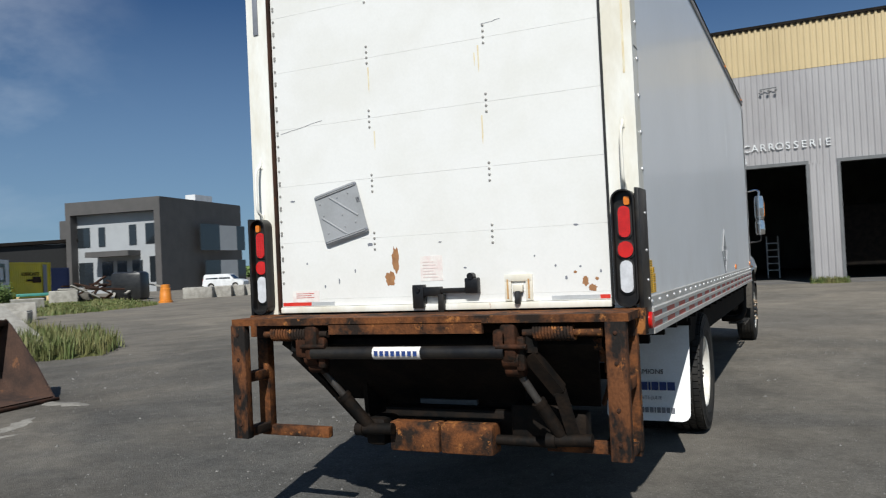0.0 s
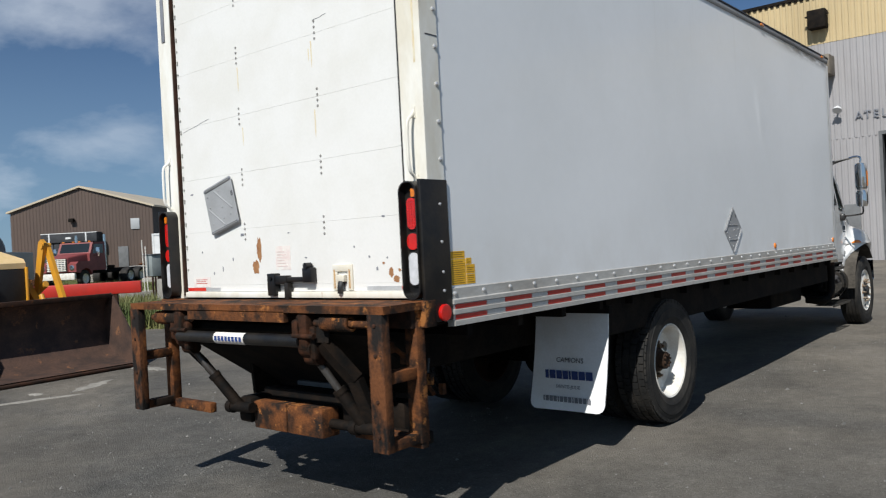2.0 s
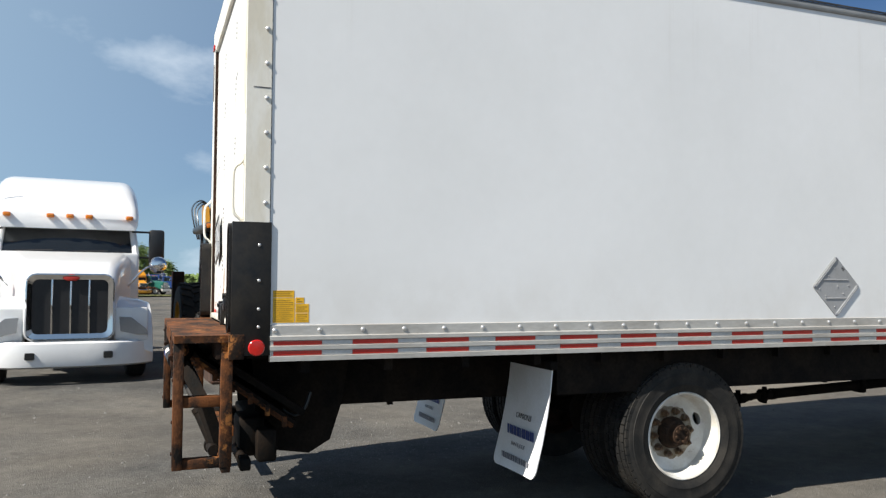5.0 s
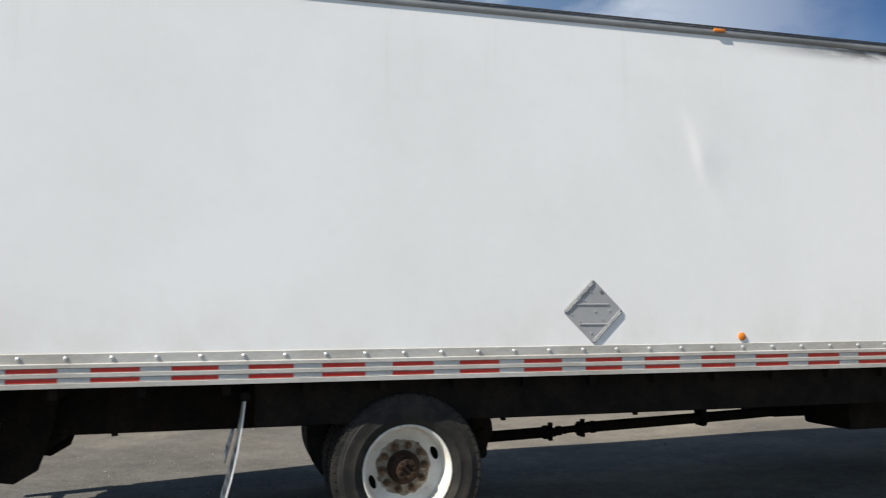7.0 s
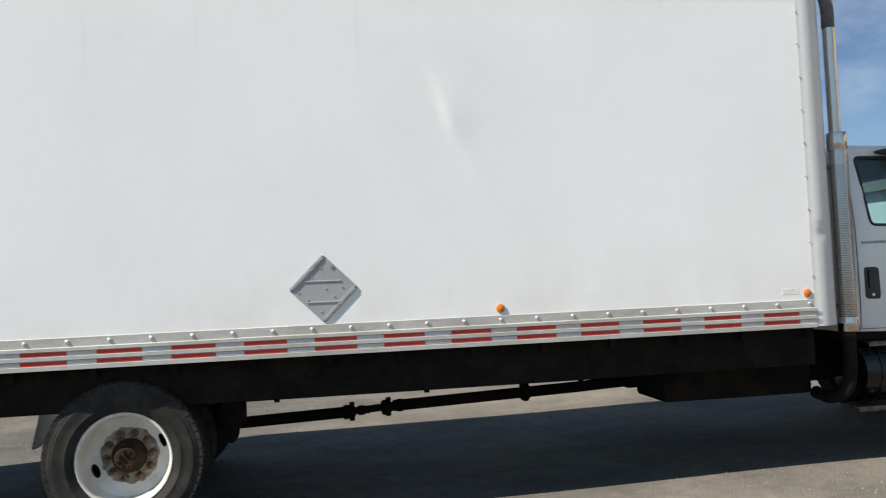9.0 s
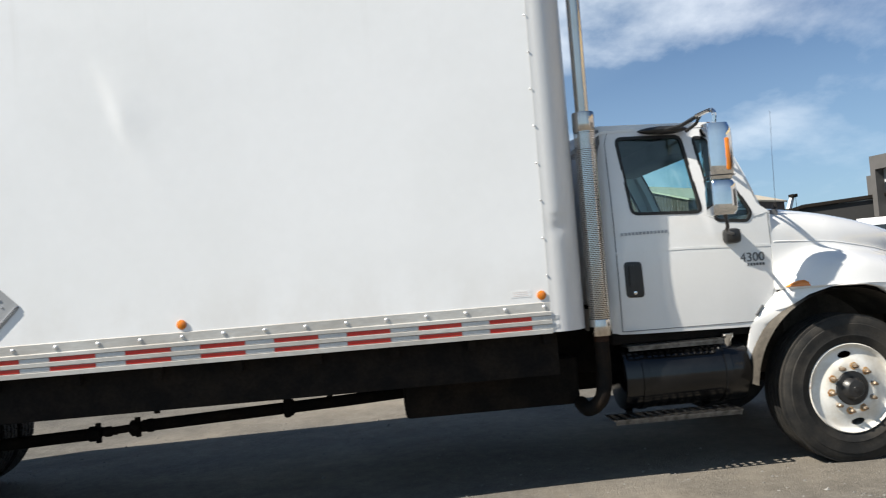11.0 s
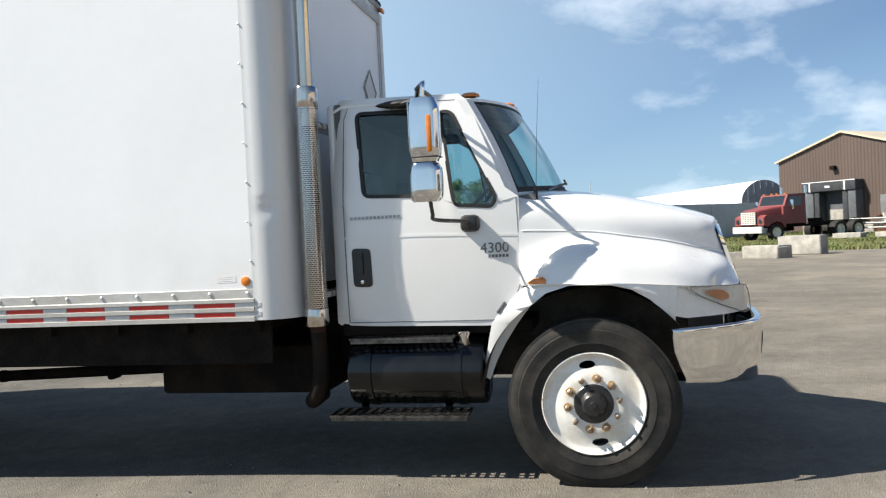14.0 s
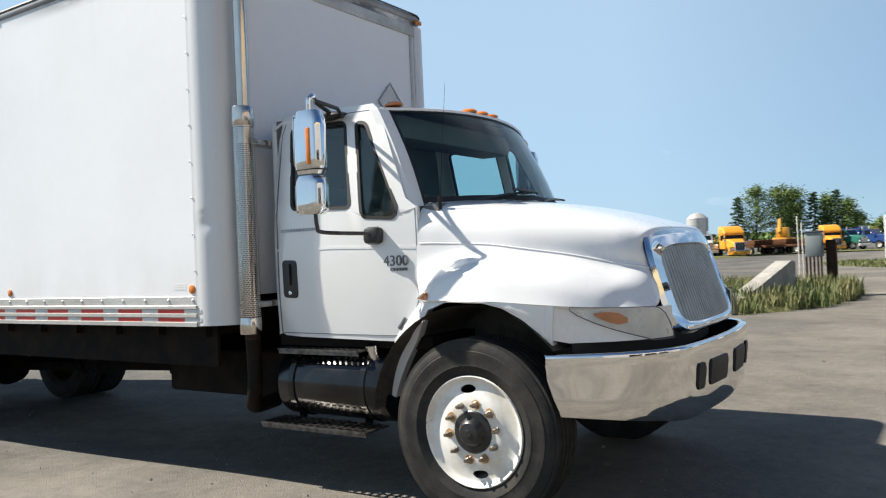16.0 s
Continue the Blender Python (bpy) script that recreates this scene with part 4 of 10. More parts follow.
for u0, u1, v0, v1 in ((-0.125, 0.125, 0.115, 0.125), (-0.125, 0.125, -0.125, -0.115), (-0.125, -0.115, -0.115, 0.115), (0.115, 0.125, -0.115, 0.115)):
    bm = bmesh.new()
    add_box(bm, (u0, 0.003, v0), (u1, 0.012, v1), placard_turn)
    part("placard_edge", bm, SILVER_SIGN, plate, local=True)
# marker lamps of the box
for x in (XR - 0.16, XC - 0.14, XC, XC + 0.14, XL + 0.16):
    bm = bmesh.new()
    add_box(bm, (x - 0.045, FRONT + 0.01, TOP_Z - 0.085), (x + 0.045, FRONT + 0.04, TOP_Z - 0.045), chamfer=0.012)
    part("roof_marker_lamp", bm, AMBER, truck, "small amber marker lamp")
for y in (9.70, 11.96):
    bm = bmesh.new()
    add_box(bm, (XR + 0.008, y - 0.05, TOP_Z - 0.036), (XR + 0.028, y + 0.05, TOP_Z - 0.008), chamfer=0.01)
    part("roof_marker_lamp", bm, AMBER, truck, "small amber marker lamp")
for y in (9.807, 12.097):
    bm = bmesh.new()
    add_lathe(bm, (XR, y, 1.295), (1, 0, 0), [(0, 0.03), (0.008, 0.03), (0.012, 0.024), (0.0125, 0.001)], 24)
    part("side_reflector", bm, AMBER, truck, "round orange side reflector")


# ---- placard holders ----
def placard(m, name="placard_holder"):
    """A square silver holder, in the x-z plane of m, facing -y: two channel rails, two folded flaps, screws, a small label."""
    bm = bmesh.new()
    h = 0.163
    add_prism(bm, rounded(2 * h, 2 * h, 0.018, 4), "y", -0.003, 0)
    move(bm, bm.verts, m)
    holder = part(name, bm, SILVER_SIGN, truck, "silver metal placard holder")
    for z0 in (h - 0.026, 0.006 - h):
        bm = bmesh.new()
        add_prism(bm, [(-0.003, z0), (-0.010, z0 + 0.002), (-0.011, z0 + 0.006), (-0.005, z0 + 0.010), (-0.010, z0 + 0.014), (-0.009, z0 + 0.020), (-0.003, z0 + 0.020)], "x", 0.016 - h, h - 0.02)
        move(bm, bm.verts, m)
        part("rail", bm, SILVER_SIGN, holder, local=True)
        for u in (0.012 - h, h - 0.012):
            bm = bmesh.new()
            add_lathe(bm, m @ Vector((u, -0.003, z0 + 0.010)), m.to_3x3() @ Vector((0, -1, 0)), [(0, 0.010), (0.004, 0.009), (0.006, 0.002)], 8)
            part("rail_end", bm, GREY_INK, holder, local=True)
    level = m @ pose(0, 0, 0, 0, 45, 0)
    for u0, u1, v in ((-0.123, 0.117, 0.050), (-0.111, 0.10, -0.089)):
        bm = bmesh.new()
        add_prism(bm, [(-0.003, v - 0.005), (-0.008, v - 0.003), (-0.008, v + 0.003), (-0.003, v + 0.005)], "x", u0, u1)
        move(bm, bm.verts, level)
        part("flap_fold", bm, SILVER_SIGN, holder, local=True)
    for u, v in ((-0.016, 0.138), (-0.072, 0.078), (-0.165, -0.02), (0.014, 0.0), (0.122, 0.006), (0.068, -0.055), (-0.105, -0.07), (-0.02, -0.152)):
        bm = bmesh.new()
        add_lathe(bm, level @ Vector((u, -0.003, v)), m.to_3x3() @ Vector((0, -1, 0)), [(0, 0.006), (0.004, 0.005), (0.005, 0.001)], 8)
        part("screw", bm, SILVER_SIGN, holder, local=True)
    bm = bmesh.new()
    for k in range(3):
        add_box(bm, (h - 0.030 + 0.008 * k, -0.0038, 0.028), (h - 0.025 + 0.008 * k, -0.003, 0.062), m)
    part("print_bar", bm, DARK_INK, holder, local=True, soft=0)


placard(pose(XR + 0.002, 8.612, 1.484, 0, 0, 90) @ pose(0, 0, 0, 0, -45, 0))
placard(pose(-2.775, REAR - 0.002, 1.825) @ pose(0, 0, 0, 0, -14, 0))

# ---- tail frame and roll-up door ----
DOOR_Y = REAR + 0.03
for side in (1, -1):
    bm = bmesh.new()
    x0, x1 = (-1.075, XR + 0.006) if side > 0 else (XL - 0.006, tail_mirrored(-1.075))
    add_box(bm, (x0, REAR - 0.008, 1.20), (x1, REAR + 0.13, TOP_Z + 0.01))
    part("tail_post", bm, WHITE_FRAME, truck, "white painted tail post with rust streaks", chamfer=0.006)
    bm = bmesh.new()
    xt = -1.083 if side > 0 else tail_mirrored(-1.083)
    add_box(bm, (xt - 0.008, REAR - 0.004, 1.22), (xt + 0.008, REAR + 0.05, 3.46))
    part("door_track_seal", bm, RUST_DARK if side < 0 else SEAL, truck, "worn black door seal")
for i in range(9):
    rivet(XR + 0.006, 4.375, 1.94 + 0.2 * i, 0, 1.0)
bm = bmesh.new()
add_box(bm, (XL + 0.16, REAR - 0.008, 3.45), (XR - 0.16, REAR + 0.13, TOP_Z + 0.01))
part("tail_header", bm, WHITE_FRAME, truck, chamfer=0.006)
bm = bmesh.new()
add_box(bm, (XR - 0.3, REAR - 0.023, 3.475), (XR - 0.2, REAR - 0.008, 3.515), chamfer=0.006)
part("header_lamp", bm, RED_LENS, truck)
bm = bmesh.new()
add_box(bm, (XL + 0.06, REAR - 0.023, 3.475), (XL + 0.16, REAR - 0.008, 3.515), chamfer=0.006)
part("header_lamp", bm, RED_LENS, truck)
door = part("roll_up_door", (lambda b: (add_box(b, (-3.270, DOOR_Y + 0.012, 1.215), (-1.08, DOOR_Y + 0.03, 3.46)), b)[1])(bmesh.new()), WHITE_DOOR, truck, "scuffed white roll-up door")
edges_z = [1.245, 1.29, 1.66, 2.03, 2.405, 2.78, 3.145, 3.455]
for a, b in zip(edges_z, edges_z[1:]):
    bm = bmesh.new()
    add_box(bm, (-3.265, DOOR_Y - 0.012, a + (0.0005 if a > 2 else 0.0003)), (-1.092, DOOR_Y + 0.012, b - (0.0005 if b > 2 else 0.0003)))
    part("door_panel", bm, WHITE_DOOR, door, soft=0, chamfer=0.001)
bm = bmesh.new()
add_box(bm, (-3.265, DOOR_Y - 0.035, 1.205), (-1.092, DOOR_Y + 0.012, 1.243), chamfer=0.005)
part("door_sill_bar", bm, WHITE_FRAME, door)
bm = bmesh.new()
for zc in (3.18, 2.80, 2.40, 2.00, 1.64):
    for x in (-2.551, -1.768):
        for k in (-1.5, -0.5, 0.5, 1.5):
            add_lathe(bm, (x, DOOR_Y - 0.012, zc + 0.034 * k), (0, -1, 0), [(0, 0.0085), (0.003, 0.008), (0.005, 0.003)], 8)
for j in range(36):
    add_lathe(bm, (-3.248, DOOR_Y - 0.012, 1.4 + 0.055 * j + 0.02 * (j % 3)), (0, -1, 0), [(0, 0.009), (0.004, 0.008), (0.006, 0.003)], 8)
ob = part("door_rivets", bm, material("dull_rivet", (0.34, 0.33, 0.31), 0.5, 0.4, grain=0.1), door)
ob["kind"] = "stuff"


def blotch(bm, cx, cz, w, h, seed, y):
    """A worn patch with an uneven outline, a hair proud of the panel."""
    rnd = random.Random(seed)
    pts = []
    for k in range(22):
        a = 2 * math.pi * k / 22
        r = 0.72 + 0.4 * rnd.random()
        pts.append((cx + w * r * math.cos(a), cz + h * r * math.sin(a)))
    add_prism(bm, pts, "y", y - 0.0014, y)


FACE = DOOR_Y - 0.012
bm = bmesh.new()
blotch(bm, -2.409, 1.52, 0.026, 0.085, 3, FACE)
blotch(bm, -2.453, 1.40, 0.035, 0.048, 5, FACE)
part("paint_loss", bm, BARE, door, "bare brown patch where paint is gone")
for cx, cz, w, h, s in ((-1.235, 1.35, 0.02, 0.03, 7), (-1.196, 1.31, 0.025, 0.022, 8), (-1.342, 1.37, 0.008, 0.012, 9), (-1.147, 1.4, 0.006, 0.01, 10), (-2.927, 1.37, 0.007, 0.01, 11),
                        (-2.820, 1.4, 0.005, 0.02, 12), (-2.585, 1.62, 0.02, 0.012, 13), (-3.152, 1.93, 0.02, 0.006, 14), (-1.274, 1.66, 0.014, 0.006, 15), (-2.105, 1.61, 0.013, 0.004, 16), (-1.29, 1.40, 0.010, 0.008, 6), (-1.26, 1.43, 0.007, 0.006, 17), (-1.17, 1.36, 0.012, 0.009, 4), (-1.40, 1.44, 0.006, 0.008, 18), (-3.06, 1.52, 0.006, 0.009, 19), (-2.70, 1.46, 0.005, 0.013, 20), (-1.95, 1.45, 0.011, 0.005, 21), (-1.52, 1.50, 0.005, 0.006, 22)):
    bm = bmesh.new()
    blotch(bm, cx, cz, w, h, s, FACE)
    part("paint_chip", bm, BARE if s < 9 else GREY_INK, door)
# scratches across the door
rs = random.Random(4)
bm = bmesh.new()
for x0, z0, x1, z1 in ((-3.22, 2.38, -2.9, 2.43), (-1.78, 2.86, -1.66, 2.87)):
    a, b = Vector((x0, FACE - 0.0006, z0)), Vector((x1, FACE - 0.0006, z1))
    pts = [a.lerp(b, k / 8) + Vector((0, 0, 0.006 * (rs.random() - 0.5))) for k in range(9)]
    add_tube(bm, pts, 0.0014, 5)
part("scratch", bm, GREY_INK, door)
# faint rust runs below the hinge rivets
for x, z0, z1 in ((-1.805, 2.58, 2.74), (-1.80, 2.16, 2.33), (-2.545, 2.56, 2.72), (-2.52, 2.20, 2.32), (-1.83, 2.62, 2.70)):
    bm = bmesh.new()
    add_prism(bm, [(x - 0.004, z1), (x + 0.005, z1), (x + 0.006, z0 + 0.05), (x + 0.001, z0), (x - 0.003, z0 + 0.04)], "y", FACE - 0.0008, FACE)
    part("rust_run", bm, PALE_RUN, door)
# labels low on the door
bm = bmesh.new()
add_box(bm, (-3.182, FACE - 0.0015, 1.275), (-2.976, FACE, 1.345))
lab = part("label", bm, PALE_LABEL, door, "pale paper label with red print")
bm = bmesh.new()
for k in range(3):
    add_box(bm, (-3.152, FACE - 0.0025, 1.30 + 0.013 * k), (-3.015 - 0.02 * (k % 2), FACE - 0.0015, 1.304 + 0.013 * k))
part("print", bm, RED_INK, lab, local=True)
bm = bmesh.new()
add_box(bm, (-2.242, FACE - 0.0015, 1.38), (-2.096, FACE, 1.53))
lab = part("label", bm, PALE_LABEL, door, "faded paper label with red print")
bm = bmesh.new()
for k in range(6):
    add_box(bm, (-2.228, FACE - 0.0025, 1.40 + 0.018 * k), (-2.125 - 0.015 * (k % 3), FACE - 0.0015, 1.407 + 0.018 * k))
part("print", bm, FAINT_INK, lab, local=True)
for x0, x1, mat in ((-3.260, -3.035, TAPE_RED), (-3.035, -2.859, TAPE_WHITE), (-1.430, -1.157, TAPE_WHITE), (-1.157, -1.098, TAPE_RED)):
    bm = bmesh.new()
    add_box(bm, (x0, FACE - 0.002, 1.250), (x1 - 0.003, FACE, 1.272))
    part("tape", bm, mat, door)
# latch: bracket box, bar and jaw
bm = bmesh.new()
add_box(bm, (-2.282, FACE - 0.05, 1.22), (-2.208, FACE, 1.36), chamfer=0.006)
add_box(bm, (-2.213, FACE - 0.045, 1.29), (-2.096, FACE, 1.345), chamfer=0.006)
add_box(bm, (-2.105, FACE - 0.04, 1.305), (-1.910, FACE - 0.02, 1.335), chamfer=0.004)
add_box(bm, (-1.939, FACE - 0.05, 1.30), (-1.856, FACE, 1.39), chamfer=0.008)
add_rod(bm, (-1.900, FACE - 0.055, 1.40), (-1.900, FACE - 0.01, 1.40), 0.02)
add_rod(bm, (-2.242, FACE - 0.06, 1.33), (-2.242, FACE - 0.03, 1.33), 0.014)
add_box(bm, (-2.115, FACE - 0.05, 1.19), (-2.076, FACE - 0.01, 1.30), chamfer=0.005)
part("door_latch", bm, BLACK_STEEL, door, "black steel door latch")
bm = bmesh.new()
for x in (-1.685, -1.558):
    add_box(bm, (x - 0.020, FACE - 0.012, 1.25), (x + 0.020, FACE, 1.40), chamfer=0.003)
add_box(bm, (-1.70, FACE - 0.014, 1.36), (-1.543, FACE, 1.40), chamfer=0.003)
add_box(bm, (-1.651, FACE - 0.03, 1.30), (-1.592, FACE, 1.34), chamfer=0.004)
hookp = part("pull_bracket", bm, WHITE_FRAME, door, "white bracket with rust streaks")
for x in (-1.685, -1.558):
    bm = bmesh.new()
    add_box(bm, (x - 0.006, FACE - 0.0145, 1.262), (x + 0.004, FACE - 0.012, 1.372))
    part("rust_streak", bm, STREAK, hookp, local=True)
bm = bmesh.new()
add_tube(bm, smooth_line([(-1.621, FACE - 0.02, 1.30), (-1.621, FACE - 0.03, 1.265), (-1.624, FACE - 0.028, 1.235)]), 0.019, 10)
part("pull_strap", bm, BLACK_PLASTIC, door)
# grab handles on the tail posts
for side in (1, -1):
    x = -0.985 if side > 0 else tail_mirrored(-0.985)
    bm = bmesh.new()
    y = REAR - 0.008
    add_tube(bm, smooth_line([(x, y, 2.20), (x, y - 0.02, 2.17), (x, y - 0.055, 2.13), (x, y - 0.06, 2.0), (x, y - 0.055, 1.89), (x, y - 0.02, 1.85), (x, y, 1.82)], 4), 0.009, 8)
    add_box(bm, (x - 0.012, y - 0.006, 2.16), (x + 0.012, y, 2.22))
    add_box(bm, (x - 0.012, y - 0.006, 1.80), (x + 0.012, y, 1.86))
    part("grab_handle", bm, WHITE_FRAME, truck, "bent white grab handle")
bm = bmesh.new()
add_box(bm, (-0.968, REAR - 0.0095, 2.45), (-0.956, REAR - 0.008, 3.42))
part("rust_streak", bm, PALE_RUN, truck, "pale rust streak down the tail post")
bm = bmesh.new()
add_box(bm, (XL + 0.05, REAR - 0.016, 3.05), (XL + 0.09, REAR - 0.008, 3.36), chamfer=0.004)
part("post_plate", bm, GREY_INK, truck)

# ---- lamp columns at the tail corners ----
for side in (1, -1):
    def X(x):
        return x if side > 0 else tail_mirrored(x)
    bm = bmesh.new()
    # an arched hood, open to the rear, with the lamps sunk in it
    outer, inner = rounded(0.124, 0.62, 0.058, 7, X(-0.992), 1.515), rounded(0.108, 0.604, 0.050, 7, X(-0.992), 1.515)
    add_loft(bm, [[(u, y, v) for u, v in ring] for y, ring in ((REAR - 0.008, outer), (4.180, outer), (4.180, inner), (4.226, inner))])
    lampcol = part("lamp_housing", bm, BLACK_STEEL, truck, "black steel lamp column", chamfer=0.004)
    bm = bmesh.new()
    xa, xb = sorted((X(XR - 0.01), X(XR + 0.012)))
    add_box(bm, (xa, 4.195, 1.08), (xb, 4.412, 1.83), chamfer=0.003)
    part("side_plate", bm, BLACK_STEEL, lampcol)
    bm = bmesh.new()
    add_box(bm, (min(X(-1.075), X(-0.905)), 4.185, 1.06), (max(X(-1.075), X(-0.905)), 4.27, 1.20), chamfer=0.004)
    part("lamp_bracket", bm, RUST, lampcol)
    for zc, h, w, mat, nm in ((1.655, 0.165, 0.062, RED_LENS, "tail_lamp"), (1.508, 0.086, 0.08, RED_LENS, "round_tail_lamp"), (1.365, 0.17, 0.066, CLEAR_LENS, "reverse_lamp")):
        bm = bmesh.new()
        add_prism(bm, rounded(w, h, w / 2 - 0.002, 6, X(-0.992), zc), "y", 4.208, 4.228)
        lm = part(nm, bm, mat, lampcol, chamfer=0.006)
        bm = bmesh.new()
        add_prism(bm, rounded(w + 0.018, h + 0.018, (w + 0.018) / 2 - 0.002, 6, X(-0.992), zc), "y", 4.216, 4.227)
        part("gasket", bm, SEAL, lm, local=True)
        if nm == "tail_lamp":
            bm = bmesh.new()
            for r in range(9):
                for c in (-1, 0, 1):
                    add_box(bm, (X(-0.992) + 0.018 * c - 0.006, 4.2055, zc - 0.07 + 0.0165 * r), (X(-0.992) + 0.018 * c + 0.006, 4.2085, zc - 0.06 + 0.0165 * r))
            part("lens_facets", bm, RED_LENS, lm, local=True)
    bm = bmesh.new()
    add_prism(bm, rounded(0.03, 0.045, 0.008, 3, X(-0.975), 1.765), "y", 4.208, 4.224)
    part("amber_marker", bm, AMBER, lampcol)
bm = bmesh.new()
add_lathe(bm, (XR + 0.012, 4.335, 1.125), (1, 0, 0), [(0, 0.046), (0.012, 0.046), (0.018, 0.04), (0.02, 0.001)], 26)
part("round_side_reflector", bm, RED_LENS, truck, "round red side reflector")
for z in (1.24, 1.34, 1.5, 1.70):
    rivet(XR + 0.012, 4.345, z, 0, 0.7)
# yellow stickers on the side
for y0, y1, z0, z1 in ((4.425, 4.545, 1.405, 1.445), (4.425, 4.548, 1.262, 1.402), (4.553, 4.602, 1.372, 1.405), (4.553, 4.63, 1.318, 1.368), (4.553, 4.63, 1.262, 1.314)):
    bm = bmesh.new()
    add_box(bm, (XR, y0, z0), (XR + 0.0015, y1, z1))
    st = part("yellow_sticker", bm, YELLOW_LABEL, truck, "yellow warning sticker with dark print")
    bm = bmesh.new()
    k, z = 0, z0 + 0.008
    while z < z1 - 0.008:
        add_box(bm, (XR + 0.0015, y0 + 0.008, z), (XR + 0.002, y1 - 0.01 - 0.015 * (k % 3 == 1), z + 0.0035))
        z, k = z + 0.0115, k + 1
    part("print", bm, OCHRE_INK, st, local=True)
bm = bmesh.new()
add_box(bm, (XR, 11.90, 1.29), (XR + 0.0012, 12.03, 1.335))
st = part("small_sticker", bm, WHITE_PANEL, truck, "small pale sticker with faint print")
bm = bmesh.new()
for k in range(3):
    add_box(bm, (XR + 0.0012, 11.91, 1.299 + 0.012 * k), (XR + 0.0017, 12.01, 1.301 + 0.012 * k))
part("print", bm, FAINT_INK, st, local=True)
bm = bmesh.new()
add_box(bm, (XR, 4.30, 2.596), (XR + 0.0075, 4.395, 2.602))
part("panel_seam", bm, DARK_INK, truck)
bm = bmesh.new()
add_box(bm, (XR - 0.01, 4.398, 1.82), (XR + 0.003, 4.404, TOP_Z - 0.07))
part("panel_seam", bm, DARK_INK, truck)


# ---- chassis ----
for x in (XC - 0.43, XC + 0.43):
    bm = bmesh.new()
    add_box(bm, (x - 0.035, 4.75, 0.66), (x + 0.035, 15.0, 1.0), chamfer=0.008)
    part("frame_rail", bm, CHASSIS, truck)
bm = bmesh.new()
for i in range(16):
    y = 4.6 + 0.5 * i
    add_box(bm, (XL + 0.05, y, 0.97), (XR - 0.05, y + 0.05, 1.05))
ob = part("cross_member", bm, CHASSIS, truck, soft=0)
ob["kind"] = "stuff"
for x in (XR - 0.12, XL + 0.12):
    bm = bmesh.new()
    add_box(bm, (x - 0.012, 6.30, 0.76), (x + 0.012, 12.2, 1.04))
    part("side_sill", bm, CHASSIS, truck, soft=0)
# tail plates that carry the lift
for x in (XC - 0.55, XC + 0.55):
    bm = bmesh.new()
    add_prism(bm, [(4.4, 1.02), (5.05, 1.02), (5.0, 0.70), (4.92, 0.45), (4.78, 0.37), (4.45, 0.42)], "x", x - 0.015, x + 0.015)
    part("lift_side_plate", bm, CHASSIS, truck, soft=0, chamfer=0.004)
bm = bmesh.new()
add_box(bm, (XC - 0.5, 4.62, 0.55), (XC + 0.5, 4.95, 1.0), chamfer=0.02)
part("lift_pump_box", bm, CHASSIS, truck)
# rear axle, springs, drive shaft
bm = bmesh.new()
add_rod(bm, (XC - 0.95, 7.33, 0.42), (XC + 0.95, 7.33, 0.42), 0.075)
add_lathe(bm, (XC, 7.10, 0.42), (0, 1, 0), [(0, 0.06), (0.05, 0.16), (0.2, 0.22), (0.33, 0.19), (0.45, 0.08)], 20)
part("rear_axle", bm, CHASSIS, truck)
for x in (XC - 0.5, XC + 0.5):
    bm = bmesh.new()
    for k in range(6):
        h = 0.62 - 0.09 * k
        line = [(7.33 + h * s, 0.60 + 0.10 * (s * s) * (1 - 0.06 * k) + 0.016 * (k - 6) * -1 - 0.1) for s in (-1, -0.66, -0.33, 0, 0.33, 0.66, 1)]
        add_prism(bm, line + [(y, z + 0.013) for y, z in reversed(line)], "x", x - 0.04, x + 0.04)
    add_box(bm, (x - 0.06, 7.22, 0.48), (x + 0.06, 7.44, 0.72))
    part("leaf_spring", bm, CHASSIS, truck, soft=0)
bm = bmesh.new()
add_rod(bm, (XC, 7.6, 0.425), (XC, 8.72, 0.462), 0.046, seg=18)
add_rod(bm, (XC, 9.14, 0.49), (XC, 10.70, 0.545), 0.046, seg=18)
add_rod(bm, (XC, 10.70, 0.545), (XC, 12.3, 0.62), 0.046, seg=18)
shaft = part("drive_shaft", bm, CHASSIS, truck, "dirty two-piece drive shaft")
for y, z, w in ((8.72, 0.462, 0.058), (8.84, 0.470, 0.040), (9.04, 0.480, 0.062), (9.16, 0.490, 0.052), (10.24, 0.530, 0.066)):
    bm = bmesh.new()
    add_lathe(bm, (XC, y, z), (0, 1, 0.03), [(0, w * 0.7), (0.015, w), (0.055, w), (0.07, w * 0.75), (0.10, 0.034)], 18)
    part("shaft_joint", bm, CHASSIS, shaft, local=True)
bm = bmesh.new()
add_rod(bm, (XC, 8.78, 0.466), (XC, 9.14, 0.489), 0.030)
part("slip_joint", bm, CHASSIS, shaft, local=True)
for y, z in ((8.80, 0.467), (9.10, 0.486)):
    bm = bmesh.new()
    add_box(bm, (XC - 0.075, y - 0.03, z - 0.035), (XC + 0.075, y + 0.03, z + 0.035), chamfer=0.012)
    add_rod(bm, (XC, y, z - 0.075), (XC, y, z + 0.075), 0.022)
    part("yoke", bm, CHASSIS, shaft, local=True)
bm = bmesh.new()
add_box(bm, (XC - 0.4, 10.22, 0.66), (XC + 0.4, 10.30, 0.95), chamfer=0.01)
add_box(bm, (XC - 0.07, 10.23, 0.46), (XC + 0.07, 10.29, 0.70), chamfer=0.02)
part("shaft_carrier", bm, CHASSIS, truck)
bm = bmesh.new()
